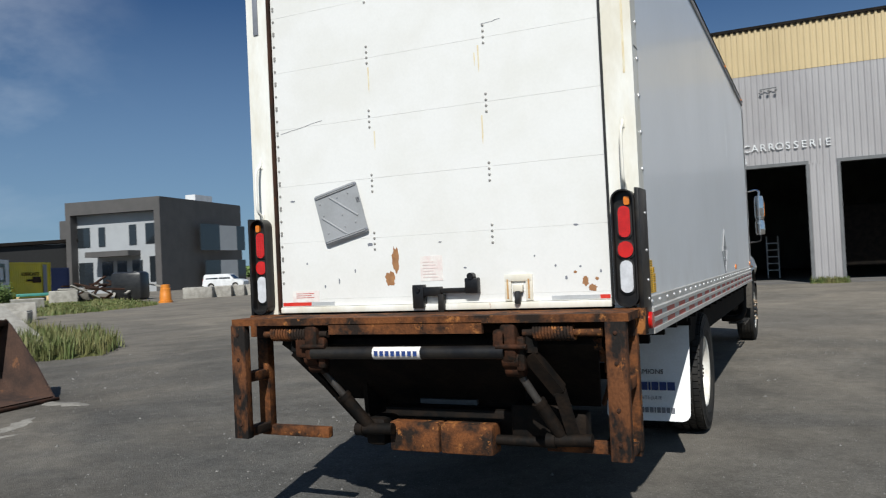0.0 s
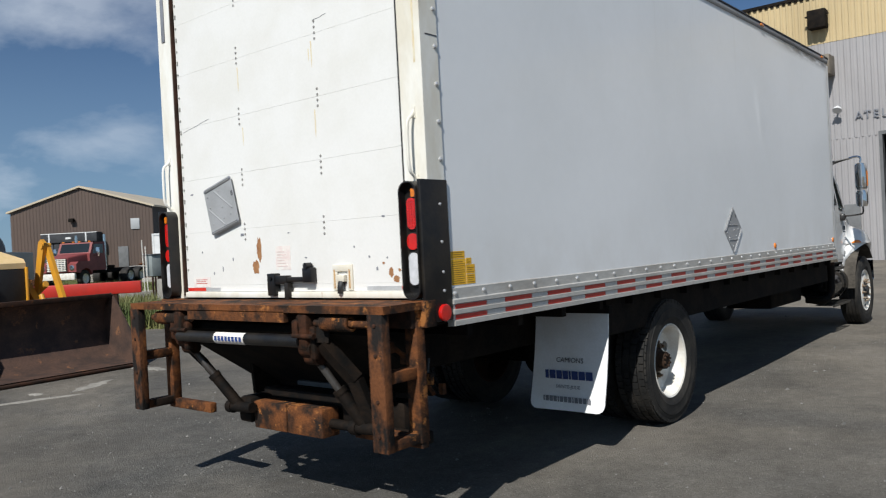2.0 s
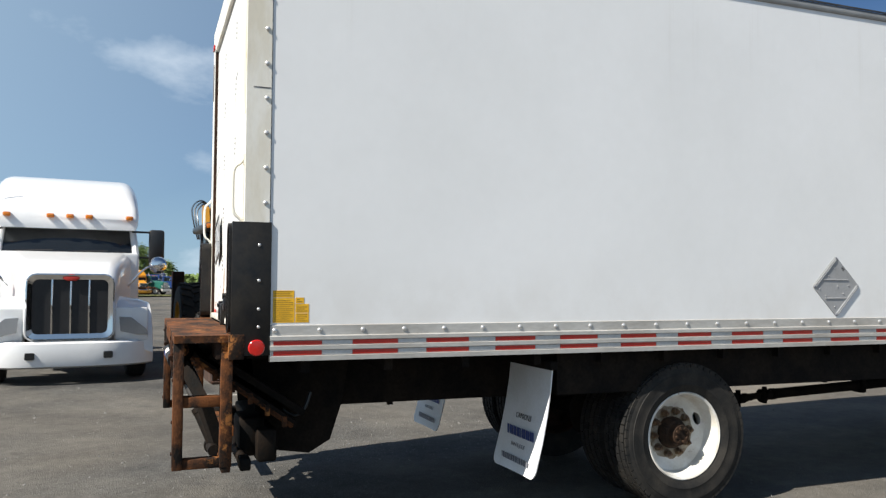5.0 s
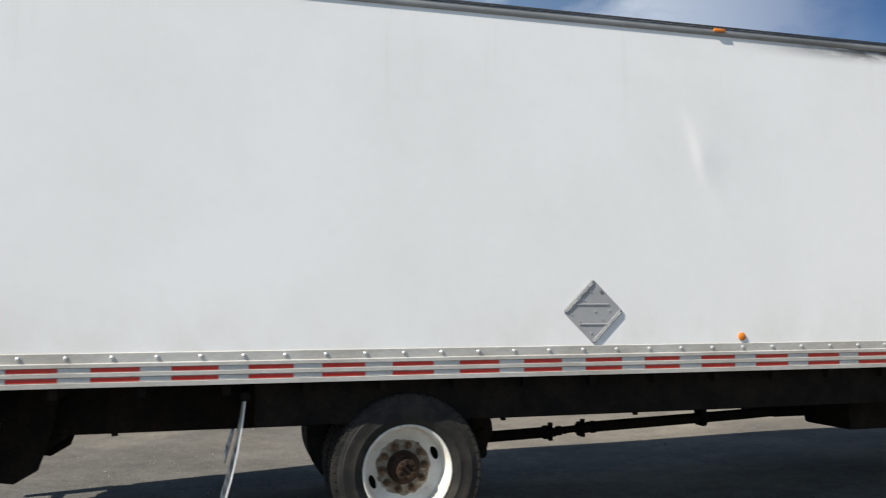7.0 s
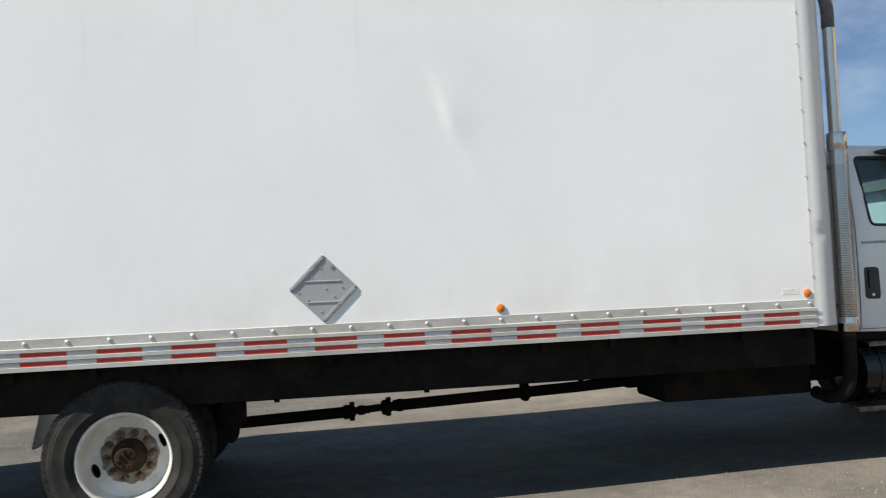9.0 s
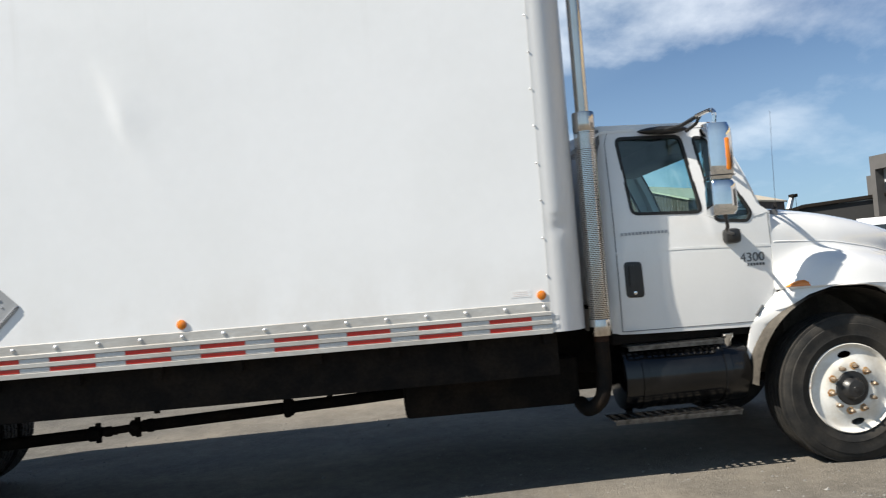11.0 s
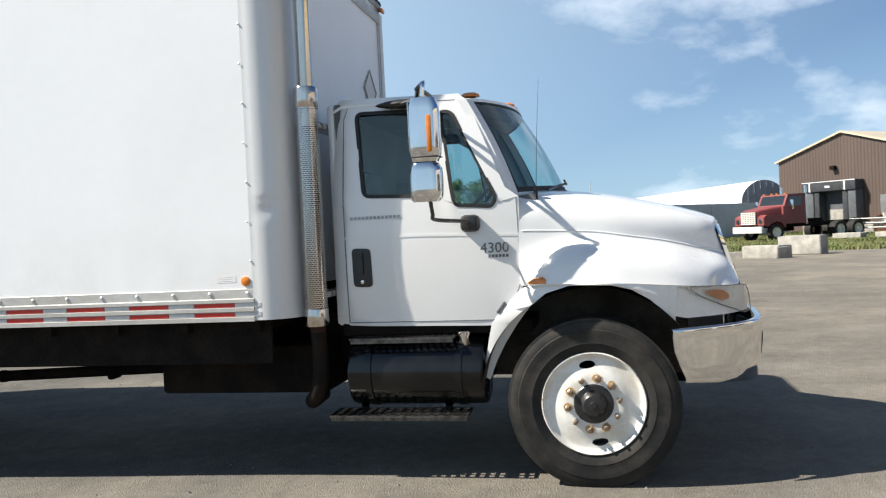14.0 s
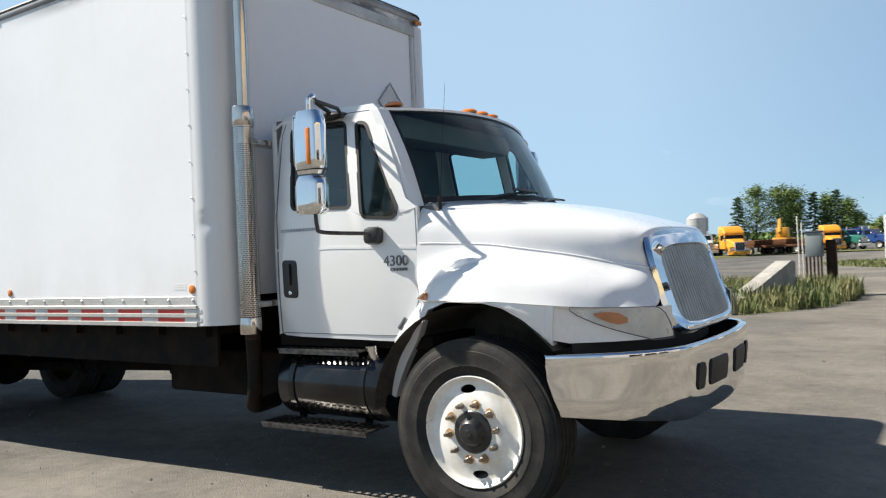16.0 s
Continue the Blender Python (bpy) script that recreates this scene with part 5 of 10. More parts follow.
add_prism(bm, [(7.86, 0.86), (8.02, 0.86), (8.0, 0.62), (7.97, 0.46), (7.93, 0.42), (7.88, 0.47), (7.87, 0.62)], "x", -1.49, -1.41)
add_rod(bm, (-1.52, 7.93, 0.46), (-1.38, 7.93, 0.46), 0.035)
add_rod(bm, (-1.52, 7.93, 0.60), (-1.38, 7.93, 0.60), 0.030)
part("spring_shackle", bm, CHASSIS, truck, soft=0)
for y in (5.35, 8.2, 9.35, 10.6):
    bm = bmesh.new()
    add_box(bm, (-1.80, y, 0.70), (-1.74, y + 0.05, 0.98), chamfer=0.006)
    add_rod(bm, (-1.77, y + 0.025, 0.64), (-1.77, y + 0.025, 0.70), 0.022)
    part("hanger", bm, CHASSIS, truck)
bm = bmesh.new()
add_box(bm, (-1.62, 7.75, 0.70), (-1.30, 7.82, 1.0), chamfer=0.01)
add_rod(bm, (-1.50, 7.84, 0.62), (-1.50, 8.02, 0.62), 0.085)
part("brake_chamber", bm, CHASSIS, truck)
bm = bmesh.new()
add_tube(bm, smooth_line([(-1.40, 4.74, 0.80), (-1.39, 4.70, 0.70), (-1.40, 4.64, 0.66), (-1.42, 4.57, 0.70)]), 0.012, 8)
part("air_hose", bm, BLACK_PLASTIC, truck)
# battery box and rear tank under the box
bm = bmesh.new()
add_box(bm, (-1.98, 11.17, 0.485), (-1.42, 12.42, 0.82), chamfer=0.03)
part("battery_box", bm, CHASSIS, truck)
bm = bmesh.new()
add_box(bm, (-3.1, 11.3, 0.45), (-2.55, 12.4, 0.85), chamfer=0.03)
add_box(bm, (XC - 0.3, 12.3, 0.5), (XC + 0.3, 13.8, 0.95), chamfer=0.05)
part("gearbox", bm, CHASSIS, truck)
bm = bmesh.new()
add_rod(bm, (XC - 0.85, 14.2, 0.46), (XC + 0.85, 14.2, 0.46), 0.06)
add_box(bm, (XC - 0.35, 13.9, 0.45), (XC + 0.35, 14.9, 1.1), chamfer=0.05)
part("front_axle", bm, CHASSIS, truck)


# ---- wheels: axis along x, outer face towards +x ----
def tyre_mesh(tread):
    bm = bmesh.new()
    prof = [(-0.105, 0.290), (-0.125, 0.315), (-0.137, 0.35), (-0.143, 0.40), (-0.137, 0.455), (-0.122, 0.483), (-0.100, 0.492), (0.100, 0.492),
            (0.122, 0.487), (0.134, 0.462), (0.136, 0.442), (0.140, 0.438), (0.140, 0.405), (0.135, 0.365), (0.137, 0.360), (0.133, 0.348), (0.120, 0.318), (0.105, 0.290)]
    add_lathe(bm, (0, 0, 0), (1, 0, 0), prof, 72, caps=False)
    if tread == "drive":
        for i in range(54):
            for j, (c, w) in enumerate(((-0.094, 0.044), (-0.032, 0.046), (0.032, 0.046), (0.094, 0.044))):
                a = 360 * (i + 0.5 * (j % 2)) / 54
                m = pose(0, 0, 0, a, 0, 0)
                add_box(bm, (c - w / 2, -0.026, 0.485), (c + w / 2, 0.024, 0.507), m @ pose(0, 0, 0, 0, 0, 0))
        for i in range(54):
            m = pose(0, 0, 0, 360 * i / 54, 0, 0)
            for s in (-1, 1):
                add_box(bm, (s * 0.122 - 0.008, -0.025, 0.46), (s * 0.122 + 0.008, 0.023, 0.496), m)
    else:
        for c, w in ((-0.096, 0.042), (-0.048, 0.038), (0, 0.04), (0.048, 0.038), (0.096, 0.042)):
            add_lathe(bm, (0, 0, 0), (1, 0, 0), [(c - w / 2, 0.488), (c - w / 2 + 0.002, 0.505), (c + w / 2 - 0.002, 0.505), (c + w / 2, 0.488)], 72, caps=False)
    return mesh_of("tyre", bm, RUBBER, 30)


def disc_mesh(front):
    bm = bmesh.new()
    if front:
        prof = [(0.100, 0.292), (0.118, 0.306), (0.126, 0.300), (0.120, 0.290), (0.106, 0.283), (0.101, 0.274), (0.100, 0.262), (0.1005, 0.252), (0.101, 0.242), (0.102, 0.232), (0.1035, 0.222),
                (0.105, 0.212), (0.108, 0.200), (0.114, 0.190), (0.116, 0.150), (0.116, 0.11)]
        hole_r = 0.232
    else:
        prof = [(0.100, 0.292), (0.114, 0.305), (0.119, 0.299), (0.112, 0.286), (0.06, 0.274), (0.0, 0.268), (-0.015, 0.262), (-0.022, 0.252), (-0.027, 0.242), (-0.032, 0.232), (-0.037, 0.222),
                (-0.042, 0.212), (-0.046, 0.200), (-0.05, 0.190), (-0.05, 0.150), (-0.05, 0.09)]
        hole_r = 0.232
    seg = 64
    add_lathe(bm, (0, 0, 0), (1, 0, 0), prof[:7], seg, caps=False)
    add_lathe(bm, (0, 0, 0), (1, 0, 0), prof[12:], seg, caps=False)
    # the pierced web between rim and hub flange
    web = bmesh.new()
    loops = []
    for r in (prof[6][1], prof[12][1]):
        vs = [web.verts.new((0, r * math.cos(2 * math.pi * i / seg), r * math.sin(2 * math.pi * i / seg))) for i in range(seg)]
        loops += [web.edges.new((u, w)) for u, w in zip(vs, vs[1:] + vs[:1])]
    for h in (radians(97), radians(-83)):
        vs = []
        for i in range(20):
            q = 2 * math.pi * i / 20
            rr, aa = hole_r + 0.023 * math.sin(q), h + 0.048 / hole_r * math.cos(q)
            vs.append(web.verts.new((0, rr * math.cos(aa), rr * math.sin(aa))))
        loops += [web.edges.new((u, w)) for u, w in zip(vs, vs[1:] + vs[:1])]
    bmesh.ops.triangle_fill(web, use_beauty=True, edges=loops)
    for v in web.verts:
        r = math.hypot(v.co.y, v.co.z)
        for (xa, ra), (xb, rb) in zip(prof[6:13], prof[7:13]):
            if rb - 1e-6 <= r <= ra + 1e-6:
                v.co.x = xa + (xb - xa) * (ra - r) / (ra - rb)
    idx = {v: bm.verts.new(v.co) for v in web.verts}
    for f in web.faces:
        bm.faces.new([idx[v] for v in f.verts])
    web.free()
    bmesh.ops.remove_doubles(bm, verts=bm.verts, dist=1e-5)
    add_lathe(bm, (0, 0, 0), (1, 0, 0), [(-0.10, 0.292), (-0.10, 0.27), (prof[6][0] - 0.01, 0.26)], 48, caps=False)
    return mesh_of("wheel", bm, WHEEL_WHITE, 40)


bm = bmesh.new()
add_lathe(bm, (0, 0, 0), (1, 0, 0), [(0, 0.018), (0.006, 0.018), (0.008, 0.0155), (0.032, 0.0155), (0.038, 0.011), (0.052, 0.010)], 6)
LUG_NUT = mesh_of("lug_nut", bm, LUG, 20)
bm = bmesh.new()
add_lathe(bm, (0, 0, 0), (1, 0, 0), [(0, 0.029), (0.006, 0.029), (0.008, 0.024), (0.036, 0.024), (0.044, 0.014), (0.058, 0.012)], 6)
LUG_RUSTY = mesh_of("lug_nut", bm, LUG_BROWN, 20)
bm = bmesh.new()
rw = random.Random(5)
add_prism(bm, [((0.022 + 0.010 * rw.random()) * math.cos(2 * math.pi * k / 14), (0.022 + 0.010 * rw.random()) * math.sin(2 * math.pi * k / 14)) for k in range(14)], "x", 0.0005, 0.002)
RUST_RING = mesh_of("rust_ring", bm, STREAK, 0)
bm = bmesh.new()
add_prism(bm, [((0.178 + 0.022 * rw.random()) * math.cos(2 * math.pi * k / 44), (0.178 + 0.022 * rw.random()) * math.sin(2 * math.pi * k / 44)) for k in range(44)], "x", 0.0, 0.0012)
RUST_STAIN = mesh_of("rust_stain", bm, material("brake_dust_stain", (0.16, 0.115, 0.07), 0.7, second=(0.40, 0.35, 0.28), scale=16, grain=0.12), 0)
bm = bmesh.new()
add_lathe(bm, (0, 0, 0), (1, 0, 0), [(0.05, 0.117), (0.120, 0.117), (0.126, 0.110), (0.128, 0.08), (0.15, 0.07), (0.165, 0.055), (0.168, 0.02), (0.172, 0.018), (0.172, 0.001)], 32)
HUB_FRONT = mesh_of("hub_cap", bm, BLACK_PLASTIC, 35)
bm = bmesh.new()
add_lathe(bm, (0, 0, 0), (1, 0, 0), [(-0.06, 0.112), (-0.02, 0.112), (-0.012, 0.105), (0.02, 0.092), (0.03, 0.075), (0.075, 0.07), (0.08, 0.065), (0.08, 0.001)], 32)
for i in range(8):
    a = 2 * math.pi * i / 8
    add_rod(bm, (0.075, 0.048 * math.cos(a), 0.048 * math.sin(a)), (0.095, 0.048 * math.cos(a), 0.048 * math.sin(a)), 0.011, seg=6)
HUB_REAR = mesh_of("axle_hub", bm, HUB_RUST, 35)
TYRE_DRIVE, TYRE_STEER = tyre_mesh("drive"), tyre_mesh("steer")
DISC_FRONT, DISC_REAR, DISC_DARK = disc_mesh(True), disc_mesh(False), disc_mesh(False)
# inner wheels: the rear disc in dark steel in place of white
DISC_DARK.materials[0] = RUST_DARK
bm = bmesh.new()
add_lathe(bm, (0, 0, 0), (1, 0, 0), [(-0.14, 0.20), (-0.12, 0.255), (-0.04, 0.255), (-0.035, 0.02)], 32)
DRUM = mesh_of("brake_drum", bm, CHASSIS, 40)


def wheel(x, y, z, right, front, inner=False, spin=0.0):
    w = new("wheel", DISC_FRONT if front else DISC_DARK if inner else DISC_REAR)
    w.parent = truck
    w.matrix_parent_inverse = truck.matrix_basis.inverted()
    w.matrix_basis = pose(x, y, z, 0, 0, 0 if right != inner else 180) @ pose(0, 0, 0, spin, 0, 0)
    w["label"] = "dark inner wheel of a twin pair" if inner else "white steel wheel with ten lug nuts"

    def add(me, m=Matrix.Identity(4)):
        o = new(me.name.split(".")[0], me)
        o.parent = w
        o.matrix_basis = m
    add(TYRE_STEER if front else TYRE_DRIVE)
    add(DRUM, pose(0.0 if front else -0.08, 0, 0))
    if not inner:
        add(HUB_FRONT if front else HUB_REAR)
        if not front:
            add(RUST_STAIN, pose(-0.0495, 0, 0))
        for i in range(10):
            a = radians(36 * i + 8)
            if front and i % 3:
                add(RUST_RING, pose(0.116 if front else -0.05, 0.152 * math.cos(a), 0.152 * math.sin(a), 70 * i, 0, 0))
            r = 0.152 if front else 0.150
            add(LUG_NUT if front else LUG_RUSTY, pose(0.116 if front else -0.05, r * math.cos(a), r * math.sin(a), 0 + 9 * i, 0, 0))


for right in (True, False):
    def X(x):
        return x if right else mirrored(x)
    wheel(X(-1.145), 14.2, 0.490, right, True, spin=0 if right else 40)
    wheel(X(-1.12), 7.295, 0.436, right, False, spin=-75 if right else 10)
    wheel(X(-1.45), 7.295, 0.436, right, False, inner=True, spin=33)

# ---- mud flaps ----
for right in (True, False):
    x0 = -1.60 if right else mirrored(-1.0)
    me_out = [(0.0, 0.80), (0.62, 0.80), (0.62, 0.06)] + [(0.62 - 0.06 + 0.06 * math.cos(radians(a)), 0.06 - 0.06 * math.sin(radians(a))) for a in (20, 45, 70, 90)] \
        + [(0.06 - 0.06 * math.sin(radians(a)), 0.06 - 0.06 * math.cos(radians(a))) for a in (0, 20, 45, 70, 90)]
    bm = bmesh.new()
    front_f = [bm.verts.new((x0 + u, 0, 0.225 + v * 0.94)) for u, v in me_out]
    face = bm.faces.new(front_f)
    bmesh.ops.triangulate(bm, faces=[face])
    bmesh.ops.subdivide_edges(bm, edges=list(bm.edges), cuts=3, use_grid_fill=True)
    ext = bmesh.ops.extrude_face_region(bm, geom=list(bm.faces))
    for e in ext["geom"]:
        if isinstance(e, bmesh.types.BMVert):
            e.co.y += 0.008
    for v in bm.verts:
        d = (0.97 - v.co.z) / 0.8
        v.co.y += 6.24 - 0.07 * d - 0.10 * d * d + (0.02 * math.sin(4 * (v.co.x - x0)) * d)
    flap = part("mud_flap", bm, FLAP_WHITE, truck, "white mud flap with blue and grey print")
    bm = bmesh.new()
    add_box(bm, (x0 - 0.02, 6.215, 0.93), (x0 + 0.64, 6.27, 0.985), chamfer=0.005)
    part("flap_bar", bm, CHASSIS, flap, local=True)
    cx = x0 + 0.31

    def on_flap(z):
        d = (0.97 - z) / 0.8
        return 6.24 - 0.07 * d - 0.10 * d * d - 0.004 + 0.008 * d
    me = letters("CAMIONS", 0.052, 0.0006, pose(cx, on_flap(0.585) - 0.003, 0.567, 90 - 12, 0, 0), DARK_INK, "print")
    o = new("print", me)
    o.parent = flap
    o = new("print", letters("SAINTE-JULIE", 0.036, 0.0006, pose(cx, on_flap(0.395) - 0.003, 0.382, 90 - 14, 0, 0), GREY_INK, "print"))
    o.parent = flap
    for zc, wds, h, mat in ((0.478, (0.028, 0.05, 0.045, 0.045, 0.014, 0.05, 0.05, 0.055), 0.062, BLUE_INK), (0.305, (0.01,) + (0.026,) * 3 + (0.01,) + (0.026,) * 3 + (0.01,) + (0.026,) * 4, 0.040, GREY_INK)):
        bm = bmesh.new()
        tot = sum(wds) + 0.009 * (len(wds) - 1)
        u = cx - tot / 2
        for wd in wds:
            yy = on_flap(zc) - 0.003
            add_box(bm, (u, yy, zc - h / 2), (u + wd, yy + 0.002, zc + h / 2))
            u += wd + 0.009
        part("print_bar", bm, mat, flap, local=True, soft=0)

# ---- tail lift and rear bumper cage ----
lift = part("tail_lift", (lambda b: (add_box(b, (-3.367, 3.90, 1.155), (-0.93, REAR - 0.008, 1.195)), add_box(b, (-2.663, 3.90, 1.10), (-1.704, 3.93, 1.16)), b)[2])(bmesh.new()), RUST, truck, "rusted tail lift deck", chamfer=0.006)
bm = bmesh.new()
add_box(bm, (-3.348, 4.12, 1.06), (-0.95, 4.18, 1.155), chamfer=0.006)
part("deck_beam", bm, RUST_DARK, lift, local=True)
for right in (True, False):
    def X(x):
        return x if right else tail_mirrored(x) + 0.035

    def slab(bm, x0, x1, y0, y1, z0, z1):
        add_box(bm, (min(X(x0), X(x1)), y0, z0), (max(X(x0), X(x1)), y1, z1), chamfer=0.006)
    cage = part("bumper_cage", (lambda b: (slab(b, -1.05, -0.945, 3.90, 3.955, 0.465, 1.16), b)[1])(bmesh.new()), CAGE_RUST, lift, "rusted steel step cage", local=True)
    for nm, q in (("rear_upright", (-1.03, -0.945, 4.15, 4.215, 0.465, 1.16)), ("rung", (-1.03, -0.955, 3.95, 4.16, 0.80, 0.86)), ("rung", (-1.03, -0.955, 3.95, 4.16, 0.465, 0.52)), ("foot_bar", (-1.46, -0.95, 4.16, 4.21, 0.435, 0.50))):
        bm = bmesh.new()
        slab(bm, *q)
        o = part(nm, bm, RUST, lift, local=True)
    for z in (0.55, 0.72, 0.95, 1.1):
        bm = bmesh.new()
        add_lathe(bm, (X(-0.998), 3.90, z), (0, -1, 0), [(0, 0.011), (0.006, 0.010), (0.008, 0.002)], 8)
        part("bolt", bm, RUST_DARK, lift, local=True)
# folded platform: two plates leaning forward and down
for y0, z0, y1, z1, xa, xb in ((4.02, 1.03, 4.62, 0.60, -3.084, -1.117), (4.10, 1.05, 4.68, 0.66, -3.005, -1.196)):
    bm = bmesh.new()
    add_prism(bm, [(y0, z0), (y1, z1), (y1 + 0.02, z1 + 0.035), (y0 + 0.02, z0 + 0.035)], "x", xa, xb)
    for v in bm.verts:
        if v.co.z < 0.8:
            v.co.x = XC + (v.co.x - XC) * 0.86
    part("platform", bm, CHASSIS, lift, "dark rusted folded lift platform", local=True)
for xe in (-1.125,):
    bm = bmesh.new()
    add_tube(bm, [(xe, 4.0, 1.06), (xe + 0.02 * (1 if xe > -2 else -1), 4.28, 0.86), (xe - 0.12 * (1 if xe > -2 else -1), 4.60, 0.62)], 0.014, 4)
    for k in range(6):
        f = k / 5
        add_box(bm, (xe - 0.012, 4.02 + 0.50 * f, 1.0 - 0.36 * f), (xe + 0.022, 4.045 + 0.50 * f, 1.06 - 0.36 * f))
    part("platform_rib", bm, RUST, lift, "rusted ribbed platform edge", local=True, soft=0)
bm = bmesh.new()
add_box(bm, (-2.418, 4.55, 0.595), (-2.027, 4.58, 0.625))
part("platform_edge", bm, TRIM_GREY, lift, local=True)
bm = bmesh.new()
add_rod(bm, (-2.790, 3.92, 0.99), (-1.587, 3.92, 1.0), 0.036, seg=20)
tube = part("torsion_bar", bm, BLACK_STEEL, lift, "black steel cross bar with worn sticker", local=True)
bm = bmesh.new()
add_lathe(bm, (-2.370, 3.92, 0.993), (1, 0.0, 0.008), [(0, 0.0368), (0.30, 0.0368)], 20, caps=False)
bmesh.ops.delete(bm, geom=[f for f in bm.faces if f.calc_center_median().y > 3.905], context="FACES")
part("worn_sticker", bm, PALE_LABEL, lift, "worn white sticker with illegible blue print", local=True)
bm = bmesh.new()
for k in range(8):
    add_box(bm, (-2.355 + 0.035 * k, 3.8815, 0.981), (-2.332 + 0.035 * k, 3.884, 1.008))
part("print_bar", bm, BLUE_INK, lift, local=True, soft=0)
for x, s in ((-2.859, 1), (-1.411, -1)):
    bm = bmesh.new()
    a, b = Vector((-2.87, 3.95, 1.02)), Vector((-2.58, 4.20, 0.50))
    if s < 0:
        a, b = Vector((-1.60, 3.93, 1.02)), Vector((-1.36, 4.16, 0.50))
    mid = a.lerp(b, 0.30)
    add_rod(bm, mid, a.lerp(b, 0.60), 0.021, seg=16)
    cyl = part("lift_cylinder", bm, ROD_STEEL, lift, "worn grey hydraulic cylinder", local=True)
    bm = bmesh.new()
    add_rod(bm, a, mid, 0.022)
    add_box(bm, tuple(a - Vector((0.05, 0.03, 0.06))), tuple(a + Vector((0.04, 0.05, 0.10))), chamfer=0.02)
    add_rod(bm, a.lerp(b, 0.22) - Vector((0.05, 0, 0)), a.lerp(b, 0.22) + Vector((0.05, 0, 0)), 0.042)
    add_rod(bm, a.lerp(b, 0.12) - Vector((0.03, 0, 0)), a.lerp(b, 0.12) + Vector((0.06, 0, 0)), 0.05)
    part("lift_knuckle", bm, LIFT_RUST, lift, local=True)
    bm = bmesh.new()
    add_rod(bm, a.lerp(b, 0.58), b, 0.036)
    add_lathe(bm, a.lerp(b, 0.57), b - a, [(0, 0.040), (0.03, 0.040)], 16)
    part("lift_arm", bm, LIFT_BLACK, lift, local=True)
    bm = bmesh.new()
    off = Vector((0.13 if s < 0 else -0.10, 0.04, 0.02))
    pts = [a + off + Vector((0, 0.02, 0.08)), a + off + Vector((0, 0.0, -0.05)), a.lerp(b, 0.5) + off, b + off * 0.4]
    for p, q in zip(pts, pts[1:]):
        w = 0.048 if s < 0 else 0.03
        add_tube(bm, [p, q], w, 4)
    part("lift_link", bm, LIFT_BLACK, lift, local=True)
    bm = bmesh.new()
    add_rod(bm, b + Vector((-0.07, -0.02, 0)), b + Vector((0.16, -0.02, 0.01)), 0.034, seg=16)
    add_lathe(bm, b + Vector((-0.09, -0.02, 0)), (1, 0, 0), [(0, 0.042), (0.05, 0.042)], 16)
    part("pivot", bm, LIFT_BLACK, lift, local=True)
    # torsion spring on its shaft
    bm = bmesh.new()
    xs0, xs1 = (-3.093, -2.839) if s > 0 else (-1.430, -1.215)
    turns = 13
    pts = [(xs0 + (xs1 - xs0) * k / (turns * 10), 3.95 + 0.036 * math.cos(2 * math.pi * k / 10), 1.10 + 0.036 * math.sin(2 * math.pi * k / 10)) for k in range(turns * 10 + 1)]
    add_tube(bm, pts, 0.0095, 6)
    add_rod(bm, (xs0 - 0.06, 3.95, 1.10), (xs1 + 0.14, 3.95, 1.10), 0.022)
    part("torsion_spring", bm, RUST, lift, "rusted torsion spring", local=True)
    bm = bmesh.new()
    xb = -2.780 if s > 0 else -1.548
    add_box(bm, (xb - 0.06, 3.90, 0.95), (xb + 0.03, 3.99, 1.15), chamfer=0.02)
    add_box(bm, (xb + 0.02, 3.92, 0.90), (xb + 0.07, 3.97, 1.08), chamfer=0.015)
    add_rod(bm, (xb - 0.08, 3.90, 1.03), (xb + 0.09, 3.90, 1.03), 0.014)
    part("spring_bracket", bm, LIFT_RUST, lift, local=True)
for x0, x1 in ((-2.467, -2.140), (-2.130, -1.802)):
    bm = bmesh.new()
    add_box(bm, (x0, 4.22, 0.37), (x1, 4.36, 0.545), chamfer=0.012)
    part("foot_block", bm, RUST, lift, "rusted steel block", local=True)
bm = bmesh.new()
add_rod(bm, (-2.683, 4.30, 0.45), (-1.05, 4.30, 0.45), 0.03)
add_box(bm, (-1.157, 4.27, 0.42), (-1.02, 4.33, 0.49), chamfer=0.01)
part("lower_shaft", bm, LIFT_BLACK, lift, local=True)
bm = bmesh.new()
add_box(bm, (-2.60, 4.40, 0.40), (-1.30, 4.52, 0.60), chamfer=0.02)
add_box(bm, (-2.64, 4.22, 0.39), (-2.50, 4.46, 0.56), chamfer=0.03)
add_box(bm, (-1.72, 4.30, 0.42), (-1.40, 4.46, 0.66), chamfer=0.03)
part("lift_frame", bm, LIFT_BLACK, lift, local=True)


# ---- cab ----
CX, WAIST, EAVE = -1.14, 1.72, 2.40         # door skin, waist and roof edge


def skin(y, z):
    """How far out the cab's right side stands at that height."""
    if z > WAIST:
        s = (z - WAIST) / (EAVE - WAIST)
        x = CX - 0.075 * s - 0.03 * s * s
    else:
        x = CX - 0.02 * ((z - 1.35) / 0.4) ** 2 * (1 if z < 1.35 else 0.3)
    if y > 13.3:
        x -= 0.02 * ((y - 13.3) / 0.5) ** 2
    if y < 12.70:
        x -= 6.0 * (12.70 - y) ** 2
    return x


